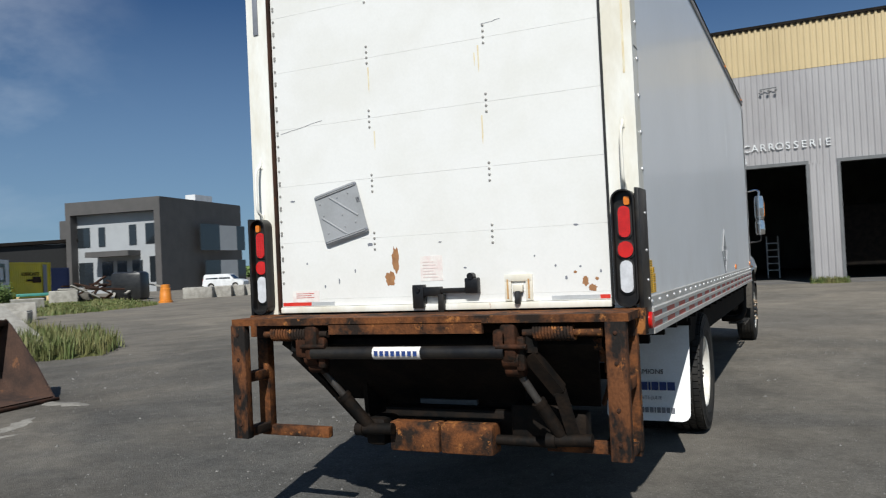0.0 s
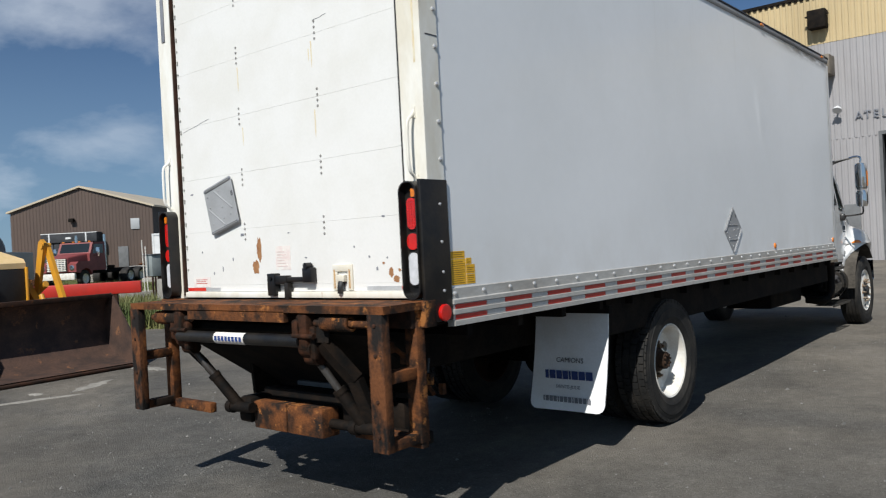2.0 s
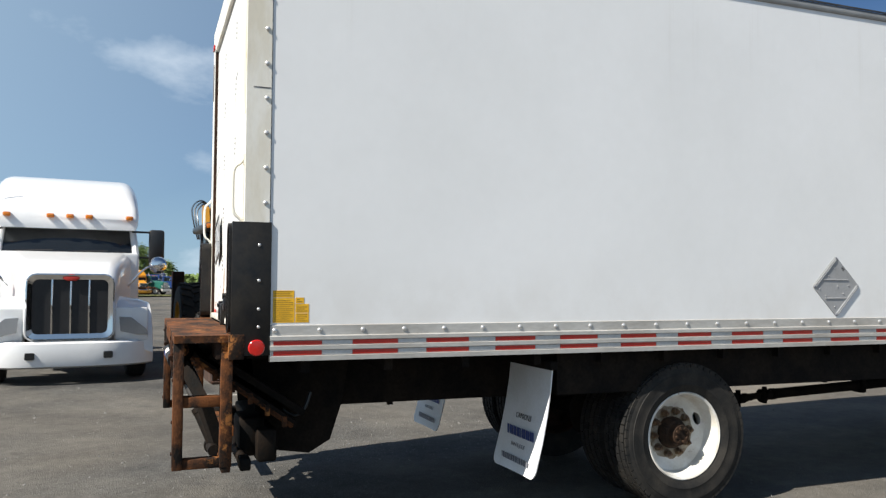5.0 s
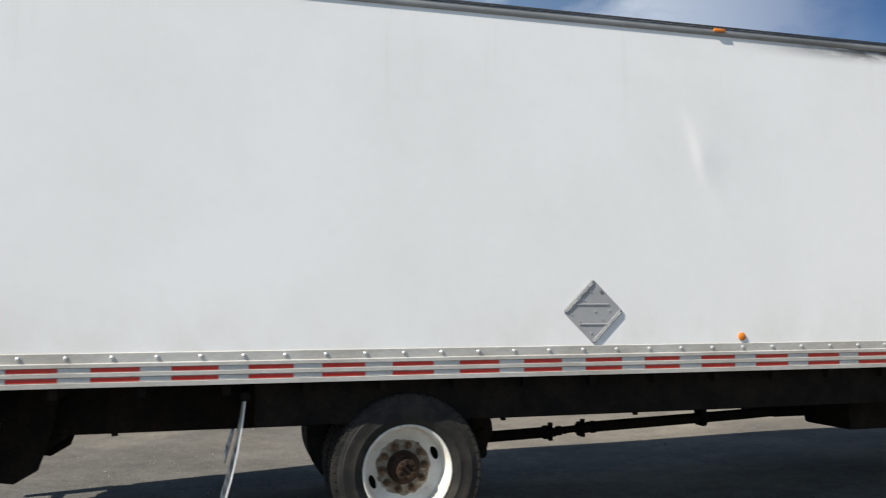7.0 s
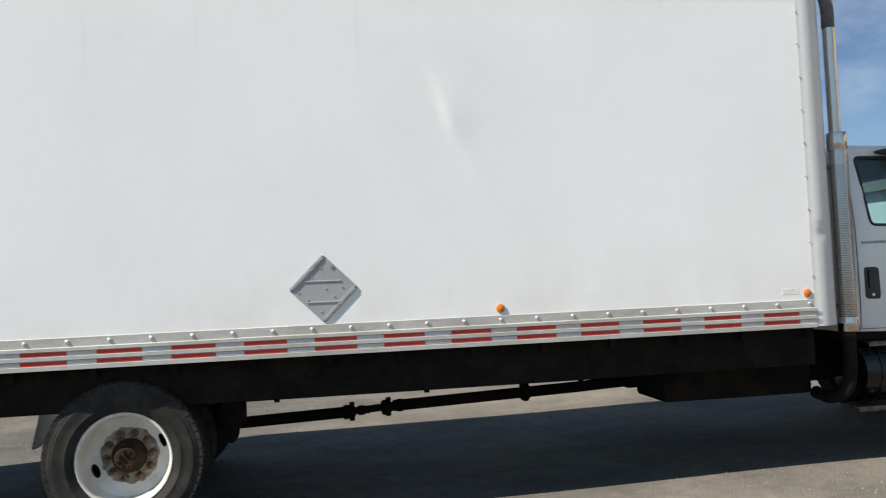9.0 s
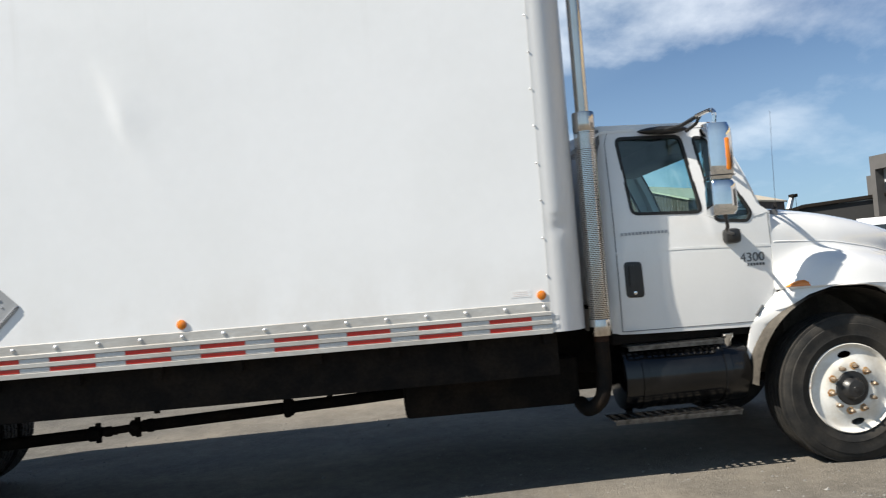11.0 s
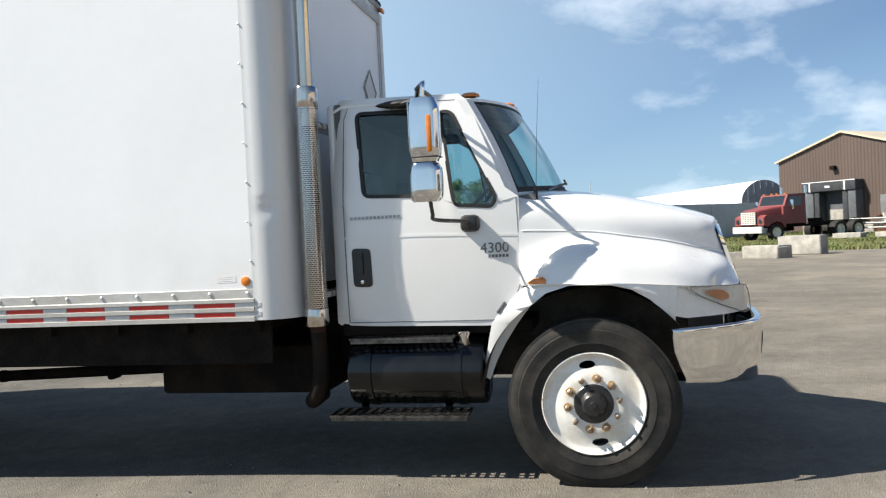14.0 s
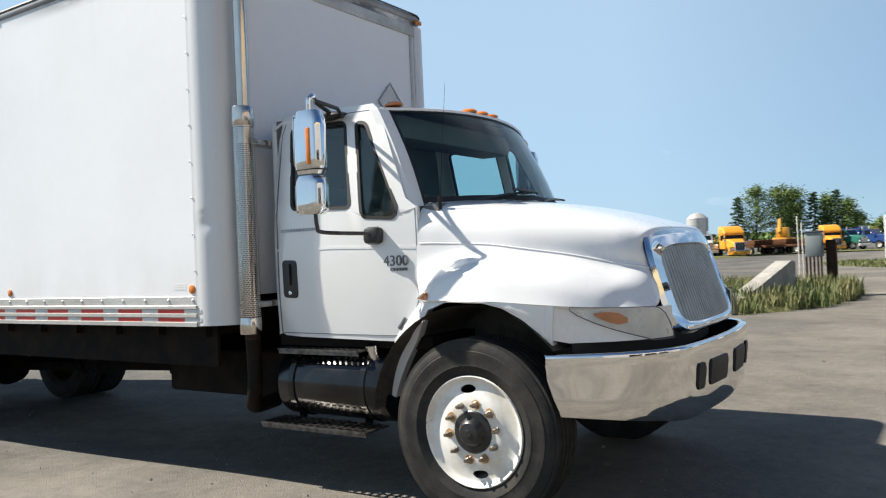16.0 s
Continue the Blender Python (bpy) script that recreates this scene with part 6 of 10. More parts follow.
def sheet(outline, holes=(), thick=0.03, lift=0.0, cuts=2):
    """A sheet of the cab's side with openings, as a shell of real thickness."""
    bm = bmesh.new()
    loops = []
    for loop in (outline, *holes):
        vs = [bm.verts.new((0, y, z)) for y, z in loop]
        for a, b in zip(vs, vs[1:] + vs[:1]):
            loops.append(bm.edges.new((a, b)))
    bmesh.ops.triangle_fill(bm, use_beauty=True, use_dissolve=False, edges=loops)
    for _ in range(cuts):
        long = [e for e in bm.edges if e.calc_length() > 0.12]
        bmesh.ops.subdivide_edges(bm, edges=long, cuts=1)
        bmesh.ops.triangulate(bm, faces=[f for f in bm.faces if len(f.verts) > 3])
    out = bmesh.ops.extrude_face_region(bm, geom=list(bm.faces))
    inner = {v for v in out["geom"] if isinstance(v, bmesh.types.BMVert)}
    for v in bm.verts:
        v.co.x = skin(v.co.y, v.co.z) + lift - (thick if v in inner else 0)
    return bm


def round_loop(points, r=0.05, steps=4):
    """Round the corners of an outline."""
    out = []
    n = len(points)
    for i in range(n):
        p, a, b = Vector(points[i]), Vector(points[i - 1]), Vector(points[(i + 1) % n])
        da, db = (a - p), (b - p)
        k = min(r, da.length * 0.45, db.length * 0.45)
        pa, pb = p + da.normalized() * k, p + db.normalized() * k
        for s in range(steps + 1):
            t = s / steps
            out.append(tuple((1 - t) ** 2 * pa + 2 * t * (1 - t) * p + t * t * pb))
    return out


def flip(bm):
    for v in bm.verts:
        v.co.x = mirrored(v.co.x)
    return bm


DOOR_GLASS = round_loop([(12.765, 2.335), (13.235, 2.325), (13.315, 1.765), (12.815, 1.785)], 0.05)
QUARTER = round_loop([(13.315, 2.31), (13.40, 2.30), (13.67, 1.74), (13.64, 1.68), (13.40, 1.70), (13.385, 1.78)], 0.045)


def grow(loop, d):
    c = sum((Vector(p) for p in loop), Vector((0, 0))) / len(loop)
    out = []
    n = len(loop)
    for i in range(n):
        a, b = Vector(loop[i - 1]), Vector(loop[(i + 1) % n])
        t = (b - a).normalized()
        nrm = Vector((t.y, -t.x))
        if nrm.dot(Vector(loop[i]) - c) < 0:
            nrm = -nrm
        out.append(tuple(Vector(loop[i]) + nrm * d))
    return out


SIDE = [(12.60, 0.97), (13.60, 0.95), (13.72, 1.02), (13.80, 1.18), (13.80, 1.74), (13.72, 1.80), (13.50, 2.36), (13.44, 2.41), (12.66, 2.43), (12.60, 2.40)]
cab = part("cab", sheet(SIDE, [DOOR_GLASS, QUARTER]), CAB_WHITE, truck, "white truck cab")
part("cab_side", flip(sheet(SIDE, [DOOR_GLASS, QUARTER])), CAB_WHITE, cab, local=True)
for right in (True, False):
    turn_over = (lambda b: b) if right else flip
    for loop, nm in ((DOOR_GLASS, "door_window"), (QUARTER, "quarter_window")):
        bm = turn_over(sheet(loop, (), 0.004, -0.012, 1))
        pane = part(nm, bm, CAB_GLASS, cab, local=True)
        pane.visible_shadow = False
        bm = turn_over(sheet(grow(loop, 0.006), [grow(loop, -0.016)], 0.02, 0.003, 0))
        part("window_seal", bm, SEAL, pane, local=True)
# roof: a crowned shell that runs down into the windshield
def shield(s, t):
    """A point of the windshield: s from -1 (left) to 1, t from 0 (base) to 1 (top)."""
    bow = 1 - s * s
    x = XC + s * (0.985 - 0.045 * t)
    y = (13.76 + 0.28 * bow) * (1 - t) + (13.50 + 0.22 * bow) * t + 0.02 * math.sin(math.pi * t)
    z = (1.775 + 0.03 * bow) * (1 - t) + (2.37 + 0.035 * bow) * t
    return Vector((x, y, z))


bm = bmesh.new()
rings = []
for j in range(11):
    f = j / 10
    ring = []
    for k in range(17):
        s = -1 + 2 * k / 16
        lip = shield(s, 1.0) + Vector((0, 0.012, 0.006))
        y = 12.58 * (1 - f) + lip.y * f
        crown = EAVE - 0.008 + 0.085 * (1 - abs(s) ** 3.2) - 0.05 * max(0, (12.7 - y) / 0.12) ** 2
        z = crown * (1 - f ** 5) + lip.z * f ** 5
        ring.append((XC + s * 0.965 * (1 - f ** 3) + (lip.x - XC) * f ** 3, y, z))
    rings.append(ring)
add_loft(bm, rings, closed=False)
out = bmesh.ops.extrude_face_region(bm, geom=list(bm.faces))
for v in out["geom"]:
    if isinstance(v, bmesh.types.BMVert):
        v.co.z -= 0.02
part("cab_roof", bm, CAB_WHITE, cab, local=True, soft=60)
bm = bmesh.new()
add_box(bm, (mirrored(-1.235), 12.57, 0.97), (-1.235, 12.62, 2.40), chamfer=0.02)
part("cab_rear_wall", bm, CAB_WHITE, cab, local=True)


# windshield: bowed in plan and raked
def shield_piece(s0, s1, t0, t1, n=16, m=8, off=0.0):
    bm = bmesh.new()
    rings = []
    for j in range(m + 1):
        rings.append([shield(s0 + (s1 - s0) * i / n, t0 + (t1 - t0) * j / m) + Vector((0, off, off * 0.5)) for i in range(n + 1)])
    add_loft(bm, rings, closed=False)
    return bm


ws = part("windshield", shield_piece(-0.95, 0.95, 0.02, 0.98), WIND_GLASS, cab, "raked windshield", local=True, soft=60)
ws.visible_shadow = False
for s0, s1, t0, t1 in ((-0.97, 0.97, -0.02, 0.035), (-0.97, 0.97, 0.955, 1.0), (-0.975, -0.945, 0, 1), (0.945, 0.975, 0, 1)):
    part("windshield_seal", shield_piece(s0, s1, t0, t1, 16, 4, 0.004), SEAL, ws, local=True, soft=60)
for s0, s1 in ((0.965, 1.03), (-1.03, -0.965)):
    bm = shield_piece(s0, s1, -0.05, 1.0, 3, 8, 0.006)
    out = bmesh.ops.extrude_face_region(bm, geom=list(bm.faces))
    for v in out["geom"]:
        if isinstance(v, bmesh.types.BMVert):
            v.co.y -= 0.06
    part("a_pillar", bm, CAB_WHITE, cab, local=True, soft=60)
for sx in (-0.35, 0.4):
    bm = bmesh.new()
    a = shield(sx + 0.25, -0.02) + Vector((0, 0.03, 0.0))
    b = shield(sx - 0.35, 0.06) + Vector((0, 0.025, 0.01))
    add_tube(bm, [a, a.lerp(b, 0.5) + Vector((0, 0.01, 0.01)), b], 0.009, 6)
    arm = part("wiper_arm", bm, BLACK_PLASTIC, cab, local=True)
    bm = bmesh.new()
    add_tube(bm, [b - Vector((0.1, 0, 0)), b + Vector((0.25, 0, 0.01))], 0.008, 5)
    part("wiper_blade", bm, BLACK_PLASTIC, cab, local=True)
bm = bmesh.new()
add_loft(bm, [[shield(-0.84 + 1.68 * i / 16, -0.02) + Vector((0, 0.0, -0.015)) for i in range(17)], [shield(-0.84 + 1.68 * i / 16, -0.02) + Vector((0, 0.09, -0.03)) for i in range(17)]], closed=False)
part("cowl", bm, BLACK_PLASTIC, cab, local=True)
# shut lines, swage line and door furniture
for right in (True, False):
    turn_over = (lambda b: b) if right else flip

    def strip(points, w, lift, mat, name, depth=0.006):
        bm = bmesh.new()
        pts = [Vector((0, y, z)) for y, z in points]
        fine_pts = []
        for p, q in zip(pts, pts[1:]):
            k = max(1, int((q - p).length / 0.06))
            fine_pts += [p.lerp(q, i / k) for i in range(k)]
        fine_pts.append(pts[-1])
        rings = []
        for i, p in enumerate(fine_pts):
            t = (fine_pts[min(i + 1, len(fine_pts) - 1)] - fine_pts[max(i - 1, 0)]).normalized()
            nrm = Vector((0, -t.z, t.y)) * w / 2
            x = skin(p.y, p.z) + lift
            rings.append([(x - depth, *(p + nrm)[1:]), (x, *(p + nrm)[1:]), (x, *(p - nrm)[1:]), (x - depth, *(p - nrm)[1:])])
        add_loft(bm, rings)
        return part(name, turn_over(bm), mat, cab, local=True)
    strip([(12.685, 0.99), (12.682, 1.8), (12.69, 2.30), (12.72, 2.385), (13.42, 2.37)], 0.005, 0.0012, SHUT_LINE, "door_gap")
    strip([(13.785, 1.735), (13.79, 1.5), (13.795, 1.22), (13.76, 1.13), (13.62, 0.985), (12.685, 0.99)], 0.005, 0.0012, SHUT_LINE, "door_gap")
    strip([(12.62, 1.53), (13.2, 1.528), (13.79, 1.505)], 0.016, 0.0022, CAB_WHITE, "swage_line", 0.010)
    bm = turn_over(sheet(round_loop([(12.725, 1.465), (12.85, 1.46), (12.855, 1.215), (12.73, 1.22)], 0.03), (), 0.02, 0.006, 0))
    hd = part("door_handle", bm, BLACK_PLASTIC, cab, "black recessed door handle", local=True, chamfer=0.004)
    bm = turn_over(sheet(round_loop([(12.755, 1.44), (12.80, 1.44), (12.80, 1.30), (12.755, 1.30)], 0.012), (), 0.012, 0.02, 0))
    part("pull", bm, BLACK_PLASTIC, hd, local=True)
    bm = bmesh.new()
    add_lathe(bm, (skin(12.79, 1.25) + 0.006, 12.79, 1.25), (1, 0, 0), [(0, 0.014), (0.005, 0.012), (0.006, 0.001)], 12)
    part("lock", turn_over(bm), CHROME, hd, local=True)
    # maker's name as plain chrome bars, thin raised line under it
    bm = bmesh.new()
    for i in range(13):
        y = 12.725 + 0.0258 * i
        x = skin(y, 1.655)
        add_box(bm, (x, y, 1.645), (x + 0.005, y + 0.018, 1.664))
    part("badge_bars", turn_over(bm), BADGE_GREY, cab, local=True, soft=0)
    x = skin(13.64, 1.45) + 0.001
    bm = bmesh.new()
    for i in range(6):
        add_box(bm, (x, 13.60 + 0.022 * i, 1.372), (x + 0.003, 13.615 + 0.022 * i, 1.389))
    part("badge_bars", turn_over(bm), TRIM_GREY, cab, local=True, soft=0)
    if right:
        o = new("model_number", letters("4300", 0.090, 0.004, pose(x, 13.642, 1.402, 90, 0, 90), TRIM_GREY, "model_number"))
        o.parent = cab
    # outside step pads and rub marks are left plain
bm = bmesh.new()
add_box(bm, (mirrored(-1.2), 12.62, 0.90), (-1.2, 13.85, 0.98), chamfer=0.01)
part("cab_floor", bm, CHASSIS, cab, local=True)
bm = bmesh.new()
add_box(bm, (mirrored(-1.22), 13.74, 0.95), (-1.22, 13.77, 1.74), chamfer=0.01)
part("firewall", bm, LINER, cab, local=True)
# inside: dashboard, seats, steering wheel, header
bm = bmesh.new()
add_prism(bm, [(13.30, 1.35), (13.36, 1.62), (13.45, 1.70), (13.90, 1.76), (13.90, 1.50), (13.74, 1.35), (13.45, 1.30)], "x", mirrored(-1.24), -1.24)
part("dashboard", bm, TRIM_GREY, cab, local=True, chamfer=0.015)
for x in (-1.62, -2.78):
    bm = bmesh.new()
    add_box(bm, (x - 0.24, 12.68, 1.18), (x + 0.24, 13.18, 1.36), chamfer=0.05)
    seat = part("seat", bm, TRIM_GREY, cab, "grey cloth cab seat", local=True)
    bm = bmesh.new()
    add_box(bm, (x - 0.23, 12.66, 1.36), (x + 0.23, 12.78, 1.98), chamfer=0.05)
    part("backrest", bm, TRIM_GREY, seat, local=True)
bm = bmesh.new()
ctr, nrm = Vector((-2.75, 13.28, 1.72)), Vector((0, -0.75, 0.66)).normalized()
_, sd, upv = frame_of(nrm)
add_tube(bm, [ctr + (sd * math.cos(a) + upv * math.sin(a)) * 0.22 for a in (2 * math.pi * k / 28 for k in range(29))], 0.016, 8)
add_tube(bm, [ctr - sd * 0.21, ctr - nrm * 0.04, ctr + sd * 0.21], 0.018, 6)
add_rod(bm, ctr - nrm * 0.05, ctr - nrm * 0.35, 0.035)
part("steering_wheel", bm, BLACK_PLASTIC, cab, "black steering wheel", local=True)
bm = bmesh.new()
add_box(bm, (mirrored(-1.45), 13.22, 2.22), (-1.45, 13.48, 2.37), chamfer=0.02)
part("headliner_console", bm, TRIM_GREY, cab, local=True)
bm = bmesh.new()
add_box(bm, (mirrored(-1.24), 12.625, 0.98), (-1.24, 12.66, 2.40))
part("rear_trim", bm, TRIM_GREY, cab, local=True)
bm = bmesh.new()
add_box(bm, (mirrored(-1.36), 12.66, 2.36), (-1.36, 13.42, 2.38))
part("headliner", bm, TRIM_GREY, cab, local=True)
# roof lamps: five, and the sun-side grab
for s in (-0.86, -0.16, 0.0, 0.16, 0.86):
    x = XC + 0.93 * s
    y = 13.52 + 0.22 * (1 - s * s)
    bm = bmesh.new()
    rings = []
    for h, r in ((0, 1.0), (0.014, 0.94), (0.026, 0.66), (0.030, 0.2)):
        rings.append([(x + 0.048 * r * math.cos(a), y + 0.066 * r * math.sin(a) - 0.085, 2.424 - 0.03 * abs(s) ** 3 + h) for a in (2 * math.pi * k / 18 for k in range(18))])
    add_loft(bm, rings)
    part("roof_lamp", bm, AMBER, cab, "amber roof lamp", local=True)


# ---- bonnet and wings ----
HOOD_W = skin(13.79, 1.45) - XC


def bonnet_section(y):
    """Half section from the middle outwards: offset from the middle, height."""
    w = HOOD_W
    rows = [
        (13.79, [(0, 1.815), (0.45, 1.81), (0.80, 1.785), (w - 0.09, 1.745), (w - 0.012, 1.65), (w, 1.523), (w + 0.003, 1.45), (w + 0.006, 1.38), (w + 0.008, 1.30), (w + 0.008, 1.20)]),
        (13.90, [(0, 1.805), (0.45, 1.80), (0.79, 1.773), (0.94, 1.73), (1.018, 1.635), (1.034, 1.52), (1.040, 1.45), (1.065, 1.36), (1.125, 1.27), (1.165, 1.205)]),
        (14.00, [(0, 1.795), (0.45, 1.79), (0.775, 1.762), (0.92, 1.717), (1.00, 1.62), (1.022, 1.514), (1.035, 1.455), (1.075, 1.40), (1.165, 1.335), (1.222, 1.205)]),
        (14.12, [(0, 1.782), (0.45, 1.776), (0.755, 1.745), (0.895, 1.70), (0.98, 1.605), (1.006, 1.507), (1.025, 1.46), (1.085, 1.42), (1.195, 1.345), (1.240, 1.205)]),
        (14.26, [(0, 1.763), (0.44, 1.757), (0.73, 1.725), (0.868, 1.68), (0.955, 1.588), (0.982, 1.495), (1.010, 1.455), (1.09, 1.425), (1.195, 1.36), (1.242, 1.20)]),
        (14.42, [(0, 1.735), (0.43, 1.73), (0.70, 1.697), (0.83, 1.652), (0.915, 1.56), (0.945, 1.466), (0.985, 1.432), (1.075, 1.40), (1.18, 1.33), (1.232, 1.195)]),
        (14.68, [(0, 1.675), (0.42, 1.668), (0.65, 1.638), (0.765, 1.592), (0.825, 1.51), (0.845, 1.418), (0.91, 1.385), (1.02, 1.338), (1.115, 1.265), (1.17, 1.172)]),
        (14.88, [(0, 1.615), (0.41, 1.61), (0.60, 1.58), (0.695, 1.535), (0.735, 1.455), (0.745, 1.367), (0.82, 1.322), (0.925, 1.275), (1.005, 1.215), (1.045, 1.152)]),
        (15.02, [(0, 1.56), (0.39, 1.553), (0.55, 1.528), (0.625, 1.482), (0.638, 1.41), (0.64, 1.33), (0.69, 1.275), (0.77, 1.225), (0.84, 1.175), (0.90, 1.138)]),
    ]
    for (ya, a), (yb, b) in zip(rows, rows[1:]):
        if y <= yb + 1e-6:
            t = (y - ya) / (yb - ya)
            return [((1 - t) * p + t * r, (1 - t) * q + t * s) for (p, q), (r, s) in zip(a, b)]
    return rows[-1][1]


bm = bmesh.new()
rings = []
nose_rows = [[(o, z, y) for o, z in bonnet_section(y)] for y in (13.79, 13.90, 14.00, 14.12, 14.26, 14.42, 14.68, 14.88)]
nose_rows.append([(0, 1.578, 14.985), (0.40, 1.572, 14.985), (0.565, 1.545, 14.98), (0.645, 1.495, 14.965), (0.672, 1.42, 14.975), (0.675, 1.345, 14.99), (0.745, 1.30, 14.995), (0.84, 1.255, 14.985), (0.93, 1.20, 14.95), (0.985, 1.146, 14.94)])
nose_rows.append([(0, 1.565, 15.015), (0.39, 1.56, 15.015), (0.55, 1.535, 15.005), (0.625, 1.487, 14.985), (0.640, 1.41, 15.005), (0.642, 1.335, 15.025), (0.69, 1.275, 15.055), (0.77, 1.225, 15.055), (0.855, 1.175, 15.03), (0.935, 1.141, 15.00)])
nose_rows.append([(0, 1.55, 15.025), (0.38, 1.545, 15.025), (0.535, 1.52, 15.015), (0.61, 1.477, 14.995), (0.622, 1.40, 15.015), (0.624, 1.32, 15.04), (0.650, 1.235, 15.08), (0.70, 1.18, 15.10), (0.775, 1.148, 15.10), (0.865, 1.137, 15.055)])
halves = [smooth_line(row, 4) for row in nose_rows]
long_lines = [smooth_line(list(line), 5) for line in zip(*halves)]
for fine_half in zip(*long_lines):
    rings.append([(XC - p.x, p.z, p.y) for p in reversed(fine_half)] + [(XC + p.x, p.z, p.y) for p in fine_half[1:]])
add_loft(bm, rings, closed=False)
soft_verts = [v for v in bm.verts if not v.is_boundary]
for _ in range(5):
    bmesh.ops.smooth_vert(bm, verts=soft_verts, factor=0.5, use_axis_x=True, use_axis_y=True, use_axis_z=True)
bm.verts.ensure_lookup_table()
across = len(rings[0])
crease = [bm.verts[across * k + across // 2 + 20].co.copy() for k in range(1, len(rings) - 4)]
out = bmesh.ops.extrude_face_region(bm, geom=list(bm.faces))
for v in out["geom"]:
    if isinstance(v, bmesh.types.BMVert):
        v.co.z -= 0.012
        v.co.x = XC + (v.co.x - XC) * 0.985
bonnet = part("bonnet", bm, CAB_WHITE, truck, "sloping white bonnet with rounded wings", soft=50)
for s in (1, -1):
    bm = bmesh.new()
    add_tube(bm, [(p.x - 0.004 if s > 0 else 2 * XC - p.x + 0.004, p.y, p.z) for p in crease], 0.0075, 8)
    part("bonnet_crease", bm, CAB_WHITE, bonnet, local=True, soft=60)
ARCH = [(13.57, 0.61), (13.62, 0.73), (13.68, 0.84), (13.76, 0.96), (13.85, 1.07), (13.95, 1.15), (14.10, 1.198), (14.30, 1.195), (14.44, 1.16), (14.54, 1.10), (14.62, 1.03), (14.685, 0.965)]


def side_of_wing(y, z):
    """The wing's outer skin below the bonnet edge."""
    e = bonnet_section(max(13.79, min(y, 15.02)))[-1][0]
    return XC + e - 0.03 * max(0, (1.2 - z) / 0.5)


LAMP_PLAN = [(p.x, p.y) for p in smooth_line([(1.105, 14.765, 0), (1.062, 14.83, 0), (1.022, 14.90, 0), (0.97, 14.97, 0), (0.90, 15.04, 0), (0.82, 15.098, 0), (0.74, 15.138, 0), (0.68, 15.160, 0)], 2)]
for right in (True, False):
    turn_over = (lambda b: b) if right else flip
    # wing fairing behind the wheel
    bm = bmesh.new()
    outer = [(13.53, 0.64), (13.555, 0.76), (13.575, 0.86), (13.60, 0.965), (13.655, 1.03), (13.79, 1.17), (13.87, 1.205), (14.10, 1.215), (14.30, 1.212), (14.46, 1.20), (14.58, 1.185), (14.70, 1.165)]
    rings = []
    for (yo, zo), (yi, zi) in zip(outer, ARCH):
        xo, xi = side_of_wing(yo, zo), side_of_wing(yi, zi)
        rings.append([(xo, yo, zo), (0.5 * (xo + xi) + 0.008, 0.5 * (yo + yi), 0.5 * (zo + zi)), (xi, yi, zi), (xi - 0.05, yi, zi + 0.004)])
    add_loft(bm, rings, closed=False)
    out = bmesh.ops.extrude_face_region(bm, geom=list(bm.faces))
    for v in out["geom"]:
        if isinstance(v, bmesh.types.BMVert):
            v.co.x -= 0.012
    part("wing_edge", turn_over(bm), CAB_WHITE, bonnet, local=True, soft=50)
    # wing nose round the lamp
    bm = bmesh.new()
    rings = []
    for (o, y), z in zip([(1.188, 14.665)] + LAMP_PLAN, [1.0] + [0.972] * len(LAMP_PLAN)):
        top_z = 1.175 if y < 14.7 else 1.15 if y < 14.9 else 1.135
        rings.append([(XC + o - 0.014, y - 0.010, zz) for zz in (z, 0.5 * (z + top_z), top_z)])
    add_loft(bm, rings, closed=False)
    out = bmesh.ops.extrude_face_region(bm, geom=list(bm.faces))
    for v in out["geom"]:
        if isinstance(v, bmesh.types.BMVert):
            v.co.x -= 0.02
    part("wing_nose", turn_over(bm), CAB_WHITE, bonnet, local=True, soft=60)
    # wheel housing
    bm = bmesh.new()
    rings = []
    for k in range(33):
        a = radians(40 + 136 * k / 32)
        rings.append([(x, 14.2 + 0.66 * math.cos(a), 0.52 + (0.655 - 0.02 * (x < -1.5)) * math.sin(a)) for x in (-1.01, -1.30, -1.55, -1.68)])
    add_loft(bm, rings, closed=False)
    add_box(bm, (-1.72, 13.5, 0.55), (-1.68, 14.9, 1.3))
    part("wheel_housing", turn_over(bm), LINER, bonnet, local=True, soft=60)
    # side marker, headlamp
    bm = bmesh.new()
    rings = []
    for y, h, o in ((13.835, 0.003, 1.125), (13.85, 0.014, 1.137), (13.88, 0.031, 1.158), (13.91, 0.040, 1.176), (13.935, 0.041, 1.190), (13.952, 0.030, 1.199), (13.958, 0.006, 1.201)):
        x = XC + o
        rings.append([(x - 0.05, y, 1.206), (x + 0.004, y, 1.208), (x + 0.004, y, 1.208 + h * 0.5), (x - 0.008, y, 1.208 + h * 0.9), (x - 0.02, y, 1.208 + h), (x - 0.05, y, 1.208 + h)])
    add_loft(bm, rings)
    part("side_indicator", turn_over(bm), AMBER, bonnet, "amber side indicator", local=True, soft=60)
    lamp_curve = []
    for k, (o, y) in enumerate(LAMP_PLAN):
        t = k / (len(LAMP_PLAN) - 1)
        lo = 1.146 - 0.172 * min(1.0, t / 0.72) ** 0.8
        hi = 1.154 - 0.024 * t - 0.145 * max(0.0, (t - 0.74) / 0.26) ** 1.8
        lamp_curve.append((XC + o, y, lo, hi))
    bm = bmesh.new()
    add_loft(bm, [[(x - 0.004, y - 0.002, lo + (hi - lo) * j / 4) for j in range(5)] for x, y, lo, hi in lamp_curve], closed=False)
    back = part("headlamp", turn_over(bm), HEAD_BACK, bonnet, "wraparound headlamp with amber indicator", local=True)
